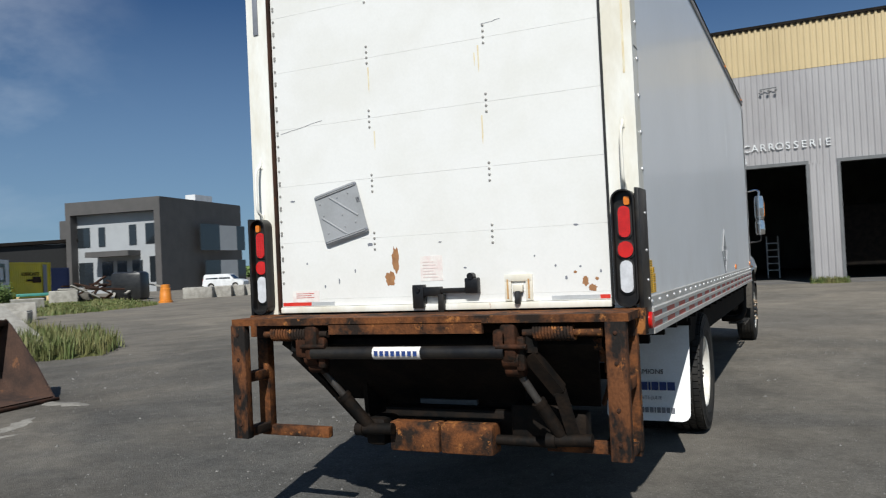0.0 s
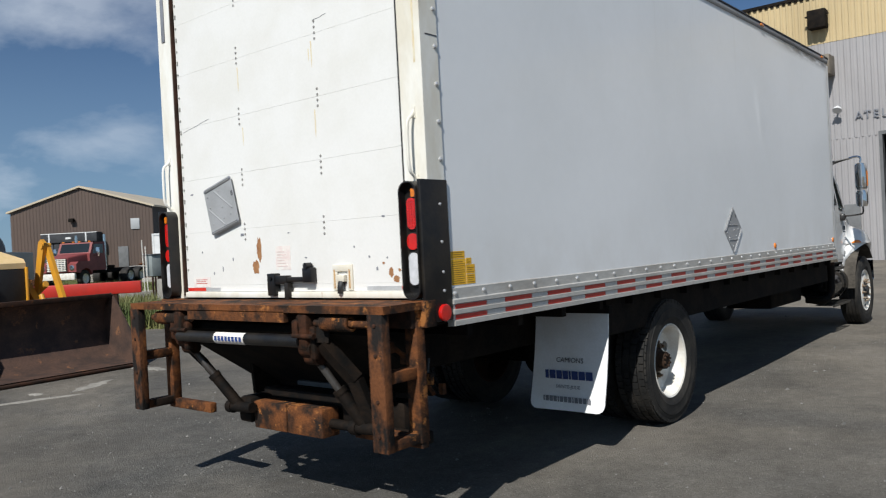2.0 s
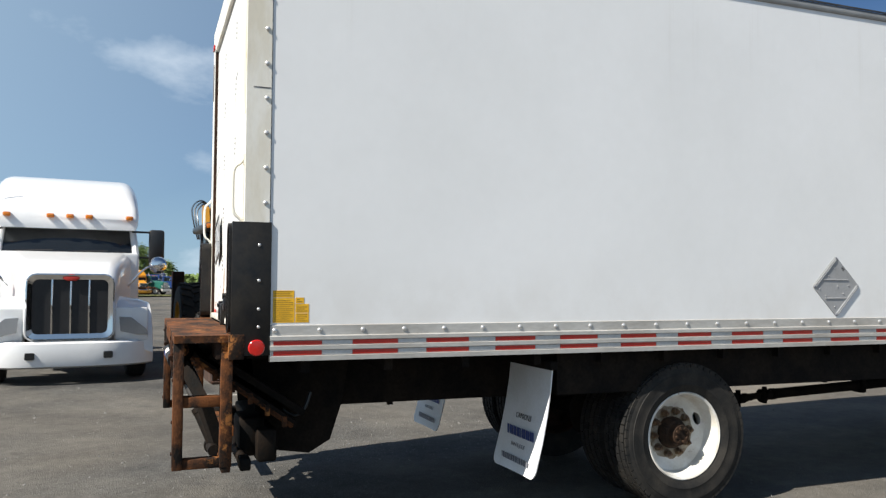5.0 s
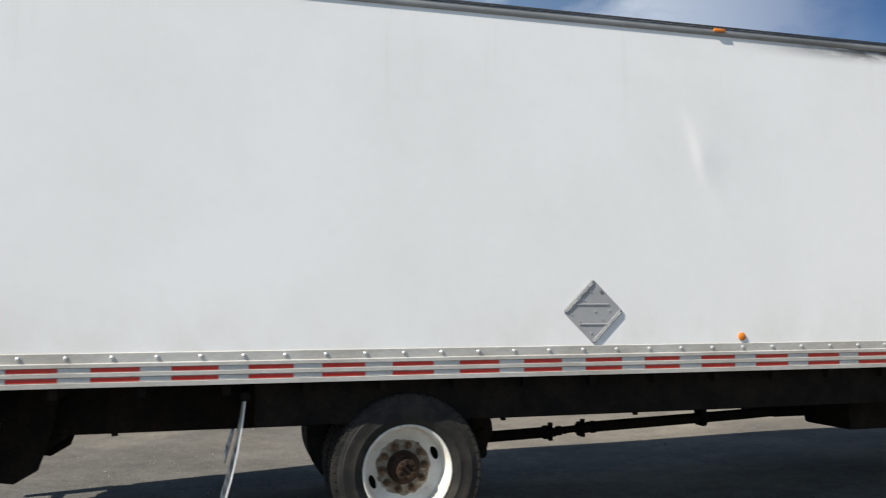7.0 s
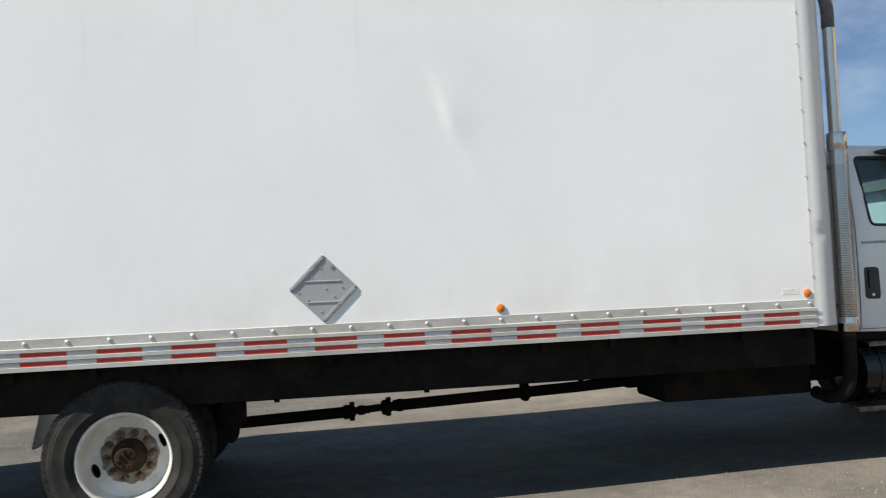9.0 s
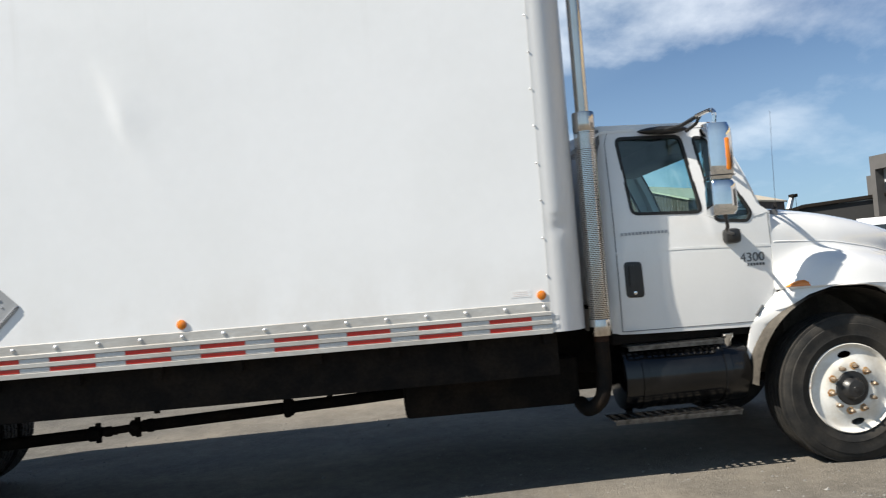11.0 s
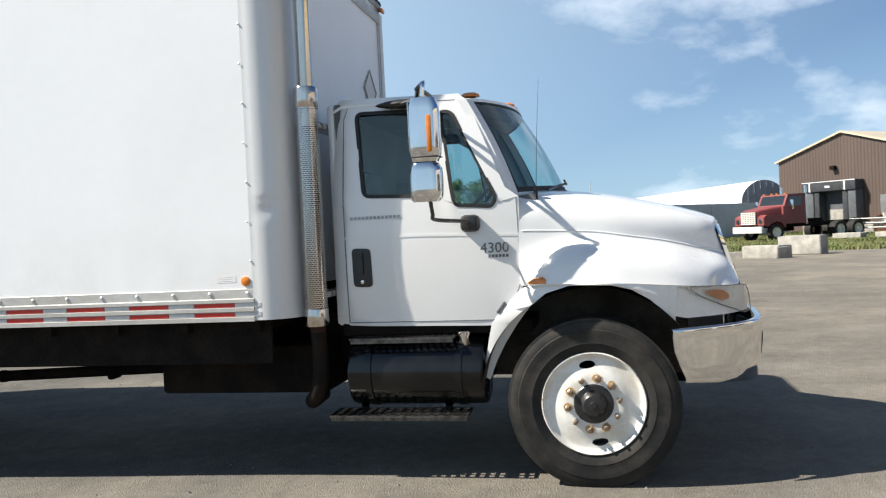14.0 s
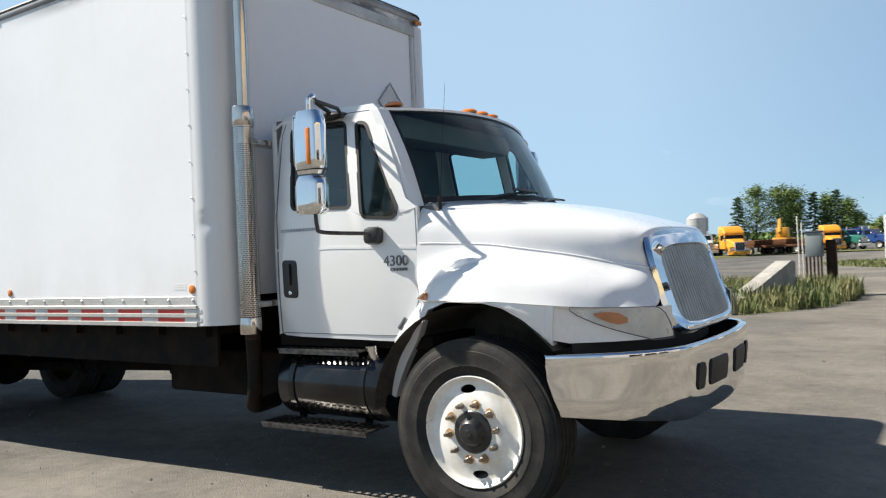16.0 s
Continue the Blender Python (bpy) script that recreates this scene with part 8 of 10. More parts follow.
def backhoe(at, turn):
    t = thing("backhoe_loader", "yellow backhoe loader with rusty front bucket resting on the ground", "backhoe", at, turn=turn)
    for y in (-0.86, 0.86):
        plain_wheel(t, 0.15, y, 0.48, 0.48, 0.36, YELLOW_PAINT, 0.26, coarse=True)
        plain_wheel(t, -2.15, y, 0.74, 0.74, 0.46, YELLOW_PAINT, 0.40, coarse=True)
    # bucket: a curved trough between two cheeks
    line = [(2.55, 0.02), (2.05, 0.03), (1.78, 0.12), (1.62, 0.34), (1.58, 0.62), (1.66, 0.88), (1.80, 1.0)]
    inner = [(x + 0.02, z + 0.03) for x, z in line]
    bm = bmesh.new()
    rows = []
    for y in (-1.15, 1.15):
        rows.append([(x, y, z) for x, z in line + inner[::-1]])
    add_loft(bm, rows)
    bucket = part("bucket", bm, BUCKET_STEEL, t, "rusty steel loader bucket", local=True, soft=40)
    for y in (-1.17, 1.15):
        bm = bmesh.new()
        add_prism(bm, [(2.6, 0.0), (2.0, 0.0), (1.75, 0.08), (1.58, 0.32), (1.54, 0.62), (1.62, 0.9), (1.80, 1.04), (1.9, 0.95), (2.3, 0.45)], "y", y, y + 0.025)
        part("bucket_cheek", bm, BUCKET_STEEL, bucket, local=True, soft=0)
    bm = bmesh.new()
    add_box(bm, (1.74, -1.15, 0.955), (1.86, 1.15, 1.03), chamfer=0.01)
    add_box(bm, (2.42, -1.17, 0.0), (2.66, 1.17, 0.035), chamfer=0.008)
    part("bucket_lip", bm, RUST_DARK, bucket, local=True)
    for y in (-0.62, 0.62):
        bm = bmesh.new()
        add_prism(bm, [(-0.55, 1.60), (-0.35, 1.72), (0.55, 1.42), (1.35, 0.62), (1.62, 0.34), (1.55, 0.22), (1.2, 0.45), (0.45, 1.12), (-0.5, 1.40)], "y", y - 0.06, y + 0.06)
        part("loader_arm", bm, YELLOW_PAINT, t, local=True, soft=0, chamfer=0.012)
        s = 1 if y > 0 else -1
        bm = bmesh.new()
        add_prism(bm, [(0.70, 1.00), (0.82, 0.98), (1.10, 1.86), (1.02, 1.92), (0.94, 1.88)], "y", y + s * 0.07, y + s * 0.13)
        add_prism(bm, [(1.00, 1.74), (1.10, 1.80), (1.60, 0.74), (1.50, 0.68)], "y", y + s * 0.14, y + s * 0.20)
        for x, z in ((1.04, 1.82), (1.52, 0.74), (0.78, 1.04)):
            add_rod(bm, (x, y + s * 0.05, z), (x, y + s * 0.22, z), 0.045, seg=12)
        part("tilt_link", bm, YELLOW_PAINT, t, local=True, soft=0)
        bm = bmesh.new()
        add_rod(bm, (0.35, y + s * 0.14, 0.95), (1.0, y + s * 0.14, 1.25), 0.05)
        add_rod(bm, (1.22, y - s * 0.1, 1.10), (1.40, y - s * 0.1, 0.72), 0.045)
        cyl = part("cylinder", bm, YELLOW_PAINT, t, local=True)
        bm = bmesh.new()
        add_rod(bm, (1.40, y - s * 0.1, 0.72), (1.52, y - s * 0.1, 0.42), 0.026)
        part("piston_rod", bm, CHROME, cyl, local=True)
    # bonnet and grille
    bm = bmesh.new()
    add_prism(bm, [(-0.62, 1.86), (0.2, 1.78), (0.92, 1.64), (0.98, 1.58), (0.98, 1.50), (-0.62, 1.50)], "y", -0.42, 0.42)
    part("bonnet", bm, PALE_YELLOW, t, "sun-bleached bonnet", local=True, chamfer=0.04)
    bm = bmesh.new()
    add_box(bm, (-0.6, -0.40, 0.62), (0.98, 0.40, 1.50), chamfer=0.02)
    part("engine_block", bm, GRILLE_MESH, t, local=True)
    for y in (-0.44, 0.40):
        bm = bmesh.new()
        add_box(bm, (0.86, y, 0.7), (1.02, y + 0.04, 1.52), chamfer=0.01)
        part("grille_post", bm, YELLOW_PAINT, t, local=True)
    bm = bmesh.new()
    add_box(bm, (-2.6, -0.42, 0.55), (0.9, 0.42, 0.95), chamfer=0.03)
    part("chassis", bm, CHASSIS, t, local=True)
    bm = bmesh.new()
    add_lathe(bm, (-0.25, 0.12, 1.80), (0, 0, 1), [(0, 0.11), (0.14, 0.11), (0.15, 0.15), (0.19, 0.15), (0.21, 0.08)], 20)
    part("air_cleaner", bm, BLACK_PLASTIC, t, local=True)
    bm = bmesh.new()
    add_tube(bm, smooth_line([(0.1, -0.12, 1.75), (0.1, -0.12, 2.4), (0.1, -0.12, 2.80), (0.08, -0.10, 2.88), (0.04, -0.05, 2.94)], 4), 0.045, 12)
    part("exhaust_pipe", bm, BLACK_STEEL, t, local=True)
    # cab: posts, panes, roof
    bm = bmesh.new()
    for x, xt, y in ((-0.62, -0.80, 0.72), (-0.62, -0.80, -0.72), (-2.1, -2.1, 0.74), (-2.1, -2.1, -0.74), (-1.35, -1.38, 0.75), (-1.35, -1.38, -0.75)):
        add_tube(bm, [(x, y, 1.0), (x, y, 1.5), (xt, y * 0.95, 2.68)], 0.045, 8)
    add_box(bm, (-2.15, -0.78, 0.95), (-0.60, 0.78, 1.12), chamfer=0.03)
    add_box(bm, (-0.72, -0.72, 1.1), (-0.62, 0.72, 1.5), chamfer=0.02)
    cabp = part("cab_frame", bm, BLACK_PLASTIC, t, "dark cab frame", local=True)
    for q in ([(-0.63, -0.70, 1.5), (-0.63, 0.70, 1.5), (-0.80, 0.66, 2.64), (-0.80, -0.66, 2.64)],
              [(-2.1, -0.72, 1.3), (-2.1, 0.72, 1.3), (-2.1, 0.68, 2.64), (-2.1, -0.68, 2.64)],
              [(-0.66, 0.73, 1.2), (-2.08, 0.75, 1.2), (-2.08, 0.71, 2.64), (-0.82, 0.69, 2.64)],
              [(-0.66, -0.73, 1.2), (-2.08, -0.75, 1.2), (-2.08, -0.71, 2.64), (-0.82, -0.69, 2.64)]):
        bm = bmesh.new()
        bm.faces.new([bm.verts.new(p) for p in q])
        pane = part("pane", bm, LOADER_GLASS, cabp, local=True)
        pane.visible_shadow = False
    bm = bmesh.new()
    add_box(bm, (-2.30, -0.92, 2.66), (-0.55, 0.92, 2.80), chamfer=0.05)
    roof = part("cab_roof", bm, BLACK_PLASTIC, t, "dark cab roof with lamps", local=True)
    for y, m in ((-0.78, AMBER), (0.78, AMBER), (-0.5, CLEAR_LENS), (-0.22, CLEAR_LENS), (0.22, CLEAR_LENS), (0.5, CLEAR_LENS)):
        bm = bmesh.new()
        add_box(bm, (-0.57, y - 0.11, 2.685), (-0.525, y + 0.11, 2.775), chamfer=0.012)
        part("work_lamp", bm, m, roof, local=True)
    bm = bmesh.new()
    add_box(bm, (-1.2, -0.15, 2.80), (-0.95, 0.15, 2.86), chamfer=0.02)
    part("beacon", bm, AMBER, roof, local=True)
    bm = bmesh.new()
    add_box(bm, (-1.75, -0.27, 1.12), (-1.25, 0.27, 1.45), chamfer=0.06)
    add_box(bm, (-1.82, -0.25, 1.4), (-1.68, 0.25, 2.0), chamfer=0.05)
    part("operator_seat", bm, BLACK_PLASTIC, t, local=True)
    bm = bmesh.new()
    c, nr = Vector((-0.98, 0, 1.72)), Vector((-0.5, 0, 0.86)).normalized()
    _, sd2, up2 = frame_of(nr)
    add_tube(bm, [c + (sd2 * math.cos(a) + up2 * math.sin(a)) * 0.19 for a in (2 * math.pi * k / 20 for k in range(21))], 0.014, 6)
    add_rod(bm, c, c - nr * 0.5, 0.03)
    part("steering_wheel", bm, BLACK_PLASTIC, t, local=True)
    # rear boom folded up behind the cab
    bm = bmesh.new()
    add_prism(bm, [(-2.95, 0.8), (-2.7, 0.9), (-3.0, 2.2), (-3.35, 3.35), (-3.5, 3.4), (-3.55, 3.2), (-3.25, 2.1)], "y", -0.46, -0.30)
    boom = part("rear_boom", bm, YELLOW_PAINT, t, "folded yellow rear boom", local=True, soft=0, chamfer=0.02)
    bm = bmesh.new()
    add_prism(bm, [(-3.35, 3.45), (-3.2, 3.1), (-3.7, 1.5), (-3.9, 1.45), (-3.95, 1.7), (-3.55, 3.35)], "y", -0.24, -0.06)
    part("dipper", bm, YELLOW_PAINT, boom, local=True, soft=0)
    bm = bmesh.new()
    for k in range(3):
        yy = -0.56 - 0.04 * k
        add_tube(bm, smooth_line([(-3.1, yy, 2.6), (-3.2, yy - 0.06 - 0.02 * k, 3.0), (-3.35, yy - 0.05 - 0.03 * k, 3.25 + 0.04 * k), (-3.42, yy + 0.12, 3.42 + 0.04 * k), (-3.4, -0.3, 3.35), (-3.4, -0.2, 2.8)], 6), 0.018, 6)
    part("hose", bm, BLACK_PLASTIC, boom, local=True)
    bm = bmesh.new()
    add_box(bm, (-2.95, -1.05, 0.5), (-2.75, 1.05, 0.95), chamfer=0.03)
    for y in (-1.0, 1.0):
        add_box(bm, (-2.95, y - 0.12, 0.15), (-2.75, y + 0.12, 1.75), chamfer=0.02)
    part("stabiliser", bm, RUST_DARK, t, local=True)
    # slim body between the wide bucket and the wheels, cab set well back
    for ob in t.children:
        if not ob.name.startswith(("bucket", "wheel", "stabiliser", "tyre")):
            back = ob in (cabp, roof) or ob.name.startswith(("operator", "steering", "rear_boom"))
            ob.matrix_basis = pose(-0.35 if back else 0.0, 0, -0.12 if back else -0.03) @ Matrix.Diagonal((1, 0.82, 1, 1)) @ ob.matrix_basis
    return t


backhoe((-11.35, 5.62, 0), 5)


def road_tractor(at, turn, body, label, name="road_tractor", roof=True):
    """A bonneted tractor unit; front towards +x, bumper face at x = 0."""
    t = thing(name, label, "truck", at, turn=turn)
    for y in (-0.98, 0.98):
        plain_wheel(t, -0.95, y, 0.5, 0.5, 0.28, CHROME, 0.29)
    for x in (-5.2, -6.5):
        for y in (-0.92, 0.92):
            plain_wheel(t, x, y, 0.5, 0.5, 0.55, CHROME, 0.29)
    bm = bmesh.new()
    add_box(bm, (-7.2, -0.45, 0.7), (-0.6, 0.45, 1.0), chamfer=0.03)
    part("frame", bm, CHASSIS, t, local=True)
    # bumper: swept corners
    bm = bmesh.new()
    rings = []
    for k in range(21):
        s = -1 + 2 * k / 20
        y = 1.2 * s
        x = -0.02 - 0.45 * abs(s) ** 4
        rings.append([(x - 0.1, y, 0.24), (x + 0.0, y, 0.27), (x + 0.03, y, 0.42), (x + 0.0, y, 0.60), (x - 0.1, y, 0.63)])
    add_loft(bm, rings, closed=False)
    bump = part("bumper", bm, body, t, local=True)
    for y in (-0.52, 0.52):
        bm = bmesh.new()
        add_prism(bm, rounded(0.13, 0.10, 0.02, 3, y, 0.43), "x", -0.06, 0.013)
        part("bumper_recess", bm, SEAL, bump, local=True)
    # bonnet narrowing to the front, wings at its sides
    bm = bmesh.new()
    rings = []
    for x, w, z0, z1, r in ((-0.18, 0.60, 0.62, 1.50, 0.15), (-0.30, 0.64, 0.62, 1.60, 0.17), (-0.9, 0.74, 0.7, 1.80, 0.2), (-1.6, 0.88, 0.8, 1.94, 0.2), (-2.0, 0.98, 0.8, 2.02, 0.2)):
        rings.append([(x, u, v) for u, v in rounded(2 * w, z1 - z0, r, 4, 0, (z0 + z1) / 2)])
    add_loft(bm, rings)
    part("bonnet", bm, body, t, local=True, soft=50)
    for s in (-1, 1):
        bm = bmesh.new()
        rings = []
        for k in range(13):
            a = radians(-5 + 190 * k / 12)
            px, pz = -0.95 + 0.68 * math.cos(a), 0.52 + 0.68 * math.sin(a)
            q = 0.10 + 0.12 * max(0, math.cos(a))
            rings.append([(px, s * 0.62, pz + q), (px, s * 1.0, pz + 0.04), (px, s * 1.17, pz - 0.02), (px * 1.0, s * 1.18, pz - 0.08)])
        add_loft(bm, rings, closed=False)
        out = bmesh.ops.extrude_face_region(bm, geom=list(bm.faces))
        for v in out["geom"]:
            if isinstance(v, bmesh.types.BMVert):
                v.co.z -= 0.02
        part("wing", bm, body, t, local=True, soft=60)
        bm = bmesh.new()
        add_box(bm, (-0.33, min(s * 0.62, s * 1.1), 0.62), (-0.25, max(s * 0.62, s * 1.1), 1.12), chamfer=0.03)
        part("wing_front", bm, body, t, local=True)
        bm = bmesh.new()
        out2 = [(s * 0.68, 0.98), (s * 0.85, 0.97), (s * 1.08, 0.78), (s * 1.10, 0.70), (s * 0.95, 0.70), (s * 0.70, 0.76)]
        add_prism(bm, out2, "x", -0.28, -0.215)
        part("headlamp", bm, material("far_headlamp", (0.5, 0.52, 0.55), 0.15, 0.6, grain=0.03), t, local=True, chamfer=0.012)
        bm = bmesh.new()
        add_tube(bm, smooth_line([(-1.0, s * 0.85, 1.45), (-0.95, s * 1.1, 1.72), (-0.95, s * 1.25, 1.78)], 4), 0.018, 8)
        add_lathe(bm, (-0.92, s * 1.32, 1.78), (-1, 0, 0.1), [(0, 0.01), (0.01, 0.08), (0.05, 0.125), (0.12, 0.145), (0.14, 0.14)], 20)
        part("spot_mirror", bm, CHROME, t, local=True)
        bm = bmesh.new()
        add_box(bm, (-2.25, s * 1.42 - 0.13, 1.85), (-2.1, s * 1.42 + 0.13, 2.45), chamfer=0.05)
        add_tube(bm, [(-2.15, s * 1.0, 1.95), (-2.15, s * 1.4, 1.95)], 0.02, 6)
        add_tube(bm, [(-2.15, s * 1.0, 2.4), (-2.15, s * 1.4, 2.4)], 0.02, 6)
        part("door_mirror", bm, BLACK_PLASTIC, t, local=True)
    bm = bmesh.new()
    rings = [[(-0.16 - 0.0 * z, u, z) for u, z in rounded(1.20, 0.98, 0.14, 4, 0, 1.14)], [(-0.10, u, z) for u, z in rounded(1.16, 0.94, 0.12, 4, 0, 1.14)], [(-0.13, u, z) for u, z in rounded(1.02, 0.80, 0.08, 4, 0, 1.14)]]
    add_loft(bm, rings, caps=False)
    gr = part("grille", bm, CHROME, t, "chrome grille frame over dark mesh", local=True, soft=50)
    bm = bmesh.new()
    add_box(bm, (-0.2, -0.54, 0.70), (-0.145, 0.54, 1.58))
    part("grille_mesh", bm, GRILLE_MESH, gr, local=True)
    for y in (-0.25, 0.0, 0.25):
        bm = bmesh.new()
        add_box(bm, (-0.15, y - 0.012, 0.74), (-0.125, y + 0.012, 1.54), chamfer=0.004)
        part("grille_bar", bm, CHROME, gr, local=True)
    bm = bmesh.new()
    add_lathe(bm, (-0.12, 0, 1.57), (1, 0, 0.1), [(0, 0.07), (0.01, 0.066), (0.015, 0.05), (0.016, 0.001)], 18)
    for v in bm.verts:
        v.co.y *= 1.7
        v.co.z = 1.57 + (v.co.z - 1.57) * 0.75
    part("emblem", bm, RED_PAINT, gr, local=True)
    # cab, windshield, tall roof
    bm = bmesh.new()
    add_box(bm, (-4.4, -1.12, 0.9), (-2.0, 1.12, 2.02), chamfer=0.06)
    cb = part("cab_body", bm, body, t, local=True)
    bm = bmesh.new()
    rings = []
    rings.append([(-2.0 - 0.12 * abs(s) ** 2, 1.05 * s, 2.0) for s in [-1 + k / 8 for k in range(17)]])
    rings.append([(-2.32 - 0.12 * abs(s) ** 2, 1.02 * s, 2.48) for s in [-1 + k / 8 for k in range(17)]])
    add_loft(bm, rings, closed=False)
    part("windshield", bm, TINT, t, local=True, soft=60)
    bm = bmesh.new()
    for s in (-1, 1):
        add_tube(bm, [(-2.12, s * 1.07, 1.98), (-2.44, s * 1.03, 2.5)], 0.06, 8)
    add_box(bm, (-4.4, -1.1, 2.0), (-3.1, 1.1, 2.6))
    part("pillars", bm, body, t, local=True)
    for s in (-1, 1):
        bm = bmesh.new()
        add_prism(bm, [(-2.3, 2.02), (-3.1, 2.02), (-3.1, 2.46), (-2.52, 2.46)], "y", s * 1.06 - 0.01, s * 1.06 + 0.01)
        part("side_window", bm, TINT, t, local=True)
    bm = bmesh.new()
    rings = []
    for x, w, z0, z1, r in ((-2.12, 1.08, 2.42, 2.62, 0.08), (-2.3, 1.12, 2.42, 2.85, 0.15), (-2.75, 1.14, 2.42, 3.22 if roof else 2.9, 0.28), (-3.4, 1.16, 2.42, 3.42 if roof else 2.95, 0.28), (-4.4, 1.18, 2.42, 3.5 if roof else 2.95, 0.25)):
        rings.append([(x, u, v) for u, v in rounded(2 * w, z1 - z0, min(r, (z1 - z0) / 2 - 0.01), 5, 0, (z0 + z1) / 2)])
    add_loft(bm, rings)
    part("roof_fairing", bm, body, t, local=True, soft=50)
    for y in (-0.95, -0.3, 0.0, 0.3, 0.95):
        bm = bmesh.new()
        add_box(bm, (-2.24, y - 0.06, 2.60), (-2.05, y + 0.06, 2.67), chamfer=0.02)
        part("roof_lamp", bm, AMBER, t, local=True)
    bm = bmesh.new()
    for y in (-0.5, 0.35):
        add_tube(bm, [(-2.02, y - 0.3, 2.03), (-1.99, y + 0.25, 2.05)], 0.012, 5)
    part("wiper", bm, BLACK_PLASTIC, t, local=True)
    bm = bmesh.new()
    add_tube(bm, [(-2.3, -1.2, 1.9), (-2.35, -1.25, 3.5)], 0.008, 5)
    part("aerial", bm, BLACK_STEEL, t, local=True)
    return t


road_tractor((-9.15, 2.72, 0), 6, TRACTOR_WHITE, "white road tractor with chrome grille and tall roof")
road_tractor((-21.5, -2.6, 0), 4, TRACTOR_WHITE, "white and red road tractor parked at the back", roof=False)
road_tractor((-21.8, -6.2, 0), 4, RED_PAINT, "red road tractor parked at the back", roof=False)


def old_truck(at, turn, body, label, name="old_tractor", box=None):
    """An old square-nosed tractor: front towards +x at x = 0."""
    t = thing(name, label, "truck", at, turn=turn)
    for y in (-1.0, 1.0):
        plain_wheel(t, -1.1, y, 0.5, 0.5, 0.28, WHEEL_WHITE, 0.29)
    for x in (-5.6, -6.9):
        for y in (-0.95, 0.95):
            plain_wheel(t, x, y, 0.5, 0.5, 0.5, WHEEL_WHITE, 0.29)
    bm = bmesh.new()
    add_box(bm, (-8.0, -0.45, 0.75), (-0.3, 0.45, 1.02), chamfer=0.03)
    part("frame", bm, CHASSIS, t, local=True)
    bm = bmesh.new()
    add_box(bm, (-0.15, -1.2, 0.48), (0.02, 1.2, 0.85), chamfer=0.03)
    part("bumper", bm, WHEEL_WHITE, t, local=True)
    bm = bmesh.new()
    rings = [[(x, u, v) for u, v in rounded(2 * w, z1 - 0.9, 0.1, 3, 0, (0.9 + z1) / 2)] for x, w, z1 in ((-0.2, 0.66, 1.72), (-0.35, 0.70, 1.80), (-1.7, 0.92, 1.98))]
    add_loft(bm, rings)
    part("bonnet", bm, body, t, local=True)
    bm = bmesh.new()
    add_box(bm, (-0.22, -0.62, 0.95), (-0.12, 0.62, 1.70), chamfer=0.03)
    gr = part("grille", bm, GRILLE_MESH, t, local=True)
    for k in range(7):
        bm = bmesh.new()
        add_box(bm, (-0.13, -0.60, 0.99 + 0.105 * k), (-0.10, 0.60, 1.04 + 0.105 * k))
        part("grille_bar", bm, WHEEL_WHITE, gr, local=True, soft=0)
    bm = bmesh.new()
    for k in range(6):
        add_box(bm, (-0.128, -0.55 + 0.21 * k, 0.98), (-0.104, -0.51 + 0.21 * k, 1.68))
    part("grille_upright", bm, WHEEL_WHITE, gr, local=True, soft=0)
    for s in (-1, 1):
        bm = bmesh.new()
        add_prism(bm, [(-0.18, 0.92), (-0.18, 1.35), (-0.4, 1.5), (-1.5, 1.5), (-1.75, 1.1), (-1.65, 0.7), (-1.45, 1.02), (-1.1, 1.12), (-0.72, 1.02), (-0.55, 0.85)], "y", min(s * 0.7, s * 1.2), max(s * 0.7, s * 1.2))
        part("wing", bm, body, t, local=True, soft=0, chamfer=0.04)
        bm = bmesh.new()
        add_lathe(bm, (-0.2, s * 0.93, 1.15), (1, 0, 0), [(0, 0.15), (0.04, 0.15), (0.05, 0.11), (0.03, 0.001)], 18)
        part("headlamp", bm, CHROME, t, local=True)
        bm = bmesh.new()
        add_box(bm, (-2.0, s * 1.4 - 0.1, 1.75), (-1.94, s * 1.4 + 0.1, 2.3), chamfer=0.02)
        add_tube(bm, [(-1.97, s * 1.0, 1.8), (-1.97, s * 1.38, 1.85)], 0.02, 5)
        part("door_mirror", bm, CHROME, t, local=True)
    bm = bmesh.new()
    add_prism(bm, [(-1.65, 0.95), (-1.65, 1.95), (-1.72, 1.98), (-2.0, 2.62), (-3.15, 2.65), (-3.2, 0.95)], "y", -1.08, 1.08)
    cb = part("cab_body", bm, body, t, local=True, soft=0, chamfer=0.05)
    bm = bmesh.new()
    bm.faces.new([bm.verts.new(p) for p in ((-1.735, -0.95, 2.03), (-1.735, 0.95, 2.03), (-1.965, 0.92, 2.55), (-1.965, -0.92, 2.55))])
    part("windshield", bm, TINT, t, local=True)
    for s in (-1, 1):
        bm = bmesh.new()
        add_prism(bm, [(-1.9, 1.95), (-2.95, 1.95), (-2.95, 2.5), (-2.1, 2.5)], "y", s * 1.085 - 0.008, s * 1.085 + 0.008)
        part("side_window", bm, TINT, t, local=True)
    bm = bmesh.new()
    for y in (-0.85, -0.2, 0.2, 0.85):
        add_box(bm, (-2.1, y - 0.07, 2.63), (-1.98, y + 0.07, 2.70), chamfer=0.015)
    part("roof_lamps", bm, AMBER, t, local=True)
    for s in (-1, 1):
        bm = bmesh.new()
        add_rod(bm, (-3.35, s * 0.95, 0.9), (-3.35, s * 0.95, 3.1), 0.07)
        part("stack", bm, CHROME, t, local=True)
    bm = bmesh.new()
    add_box(bm, (-5.0, -0.5, 1.02), (-4.4, 0.5, 1.2), chamfer=0.02)
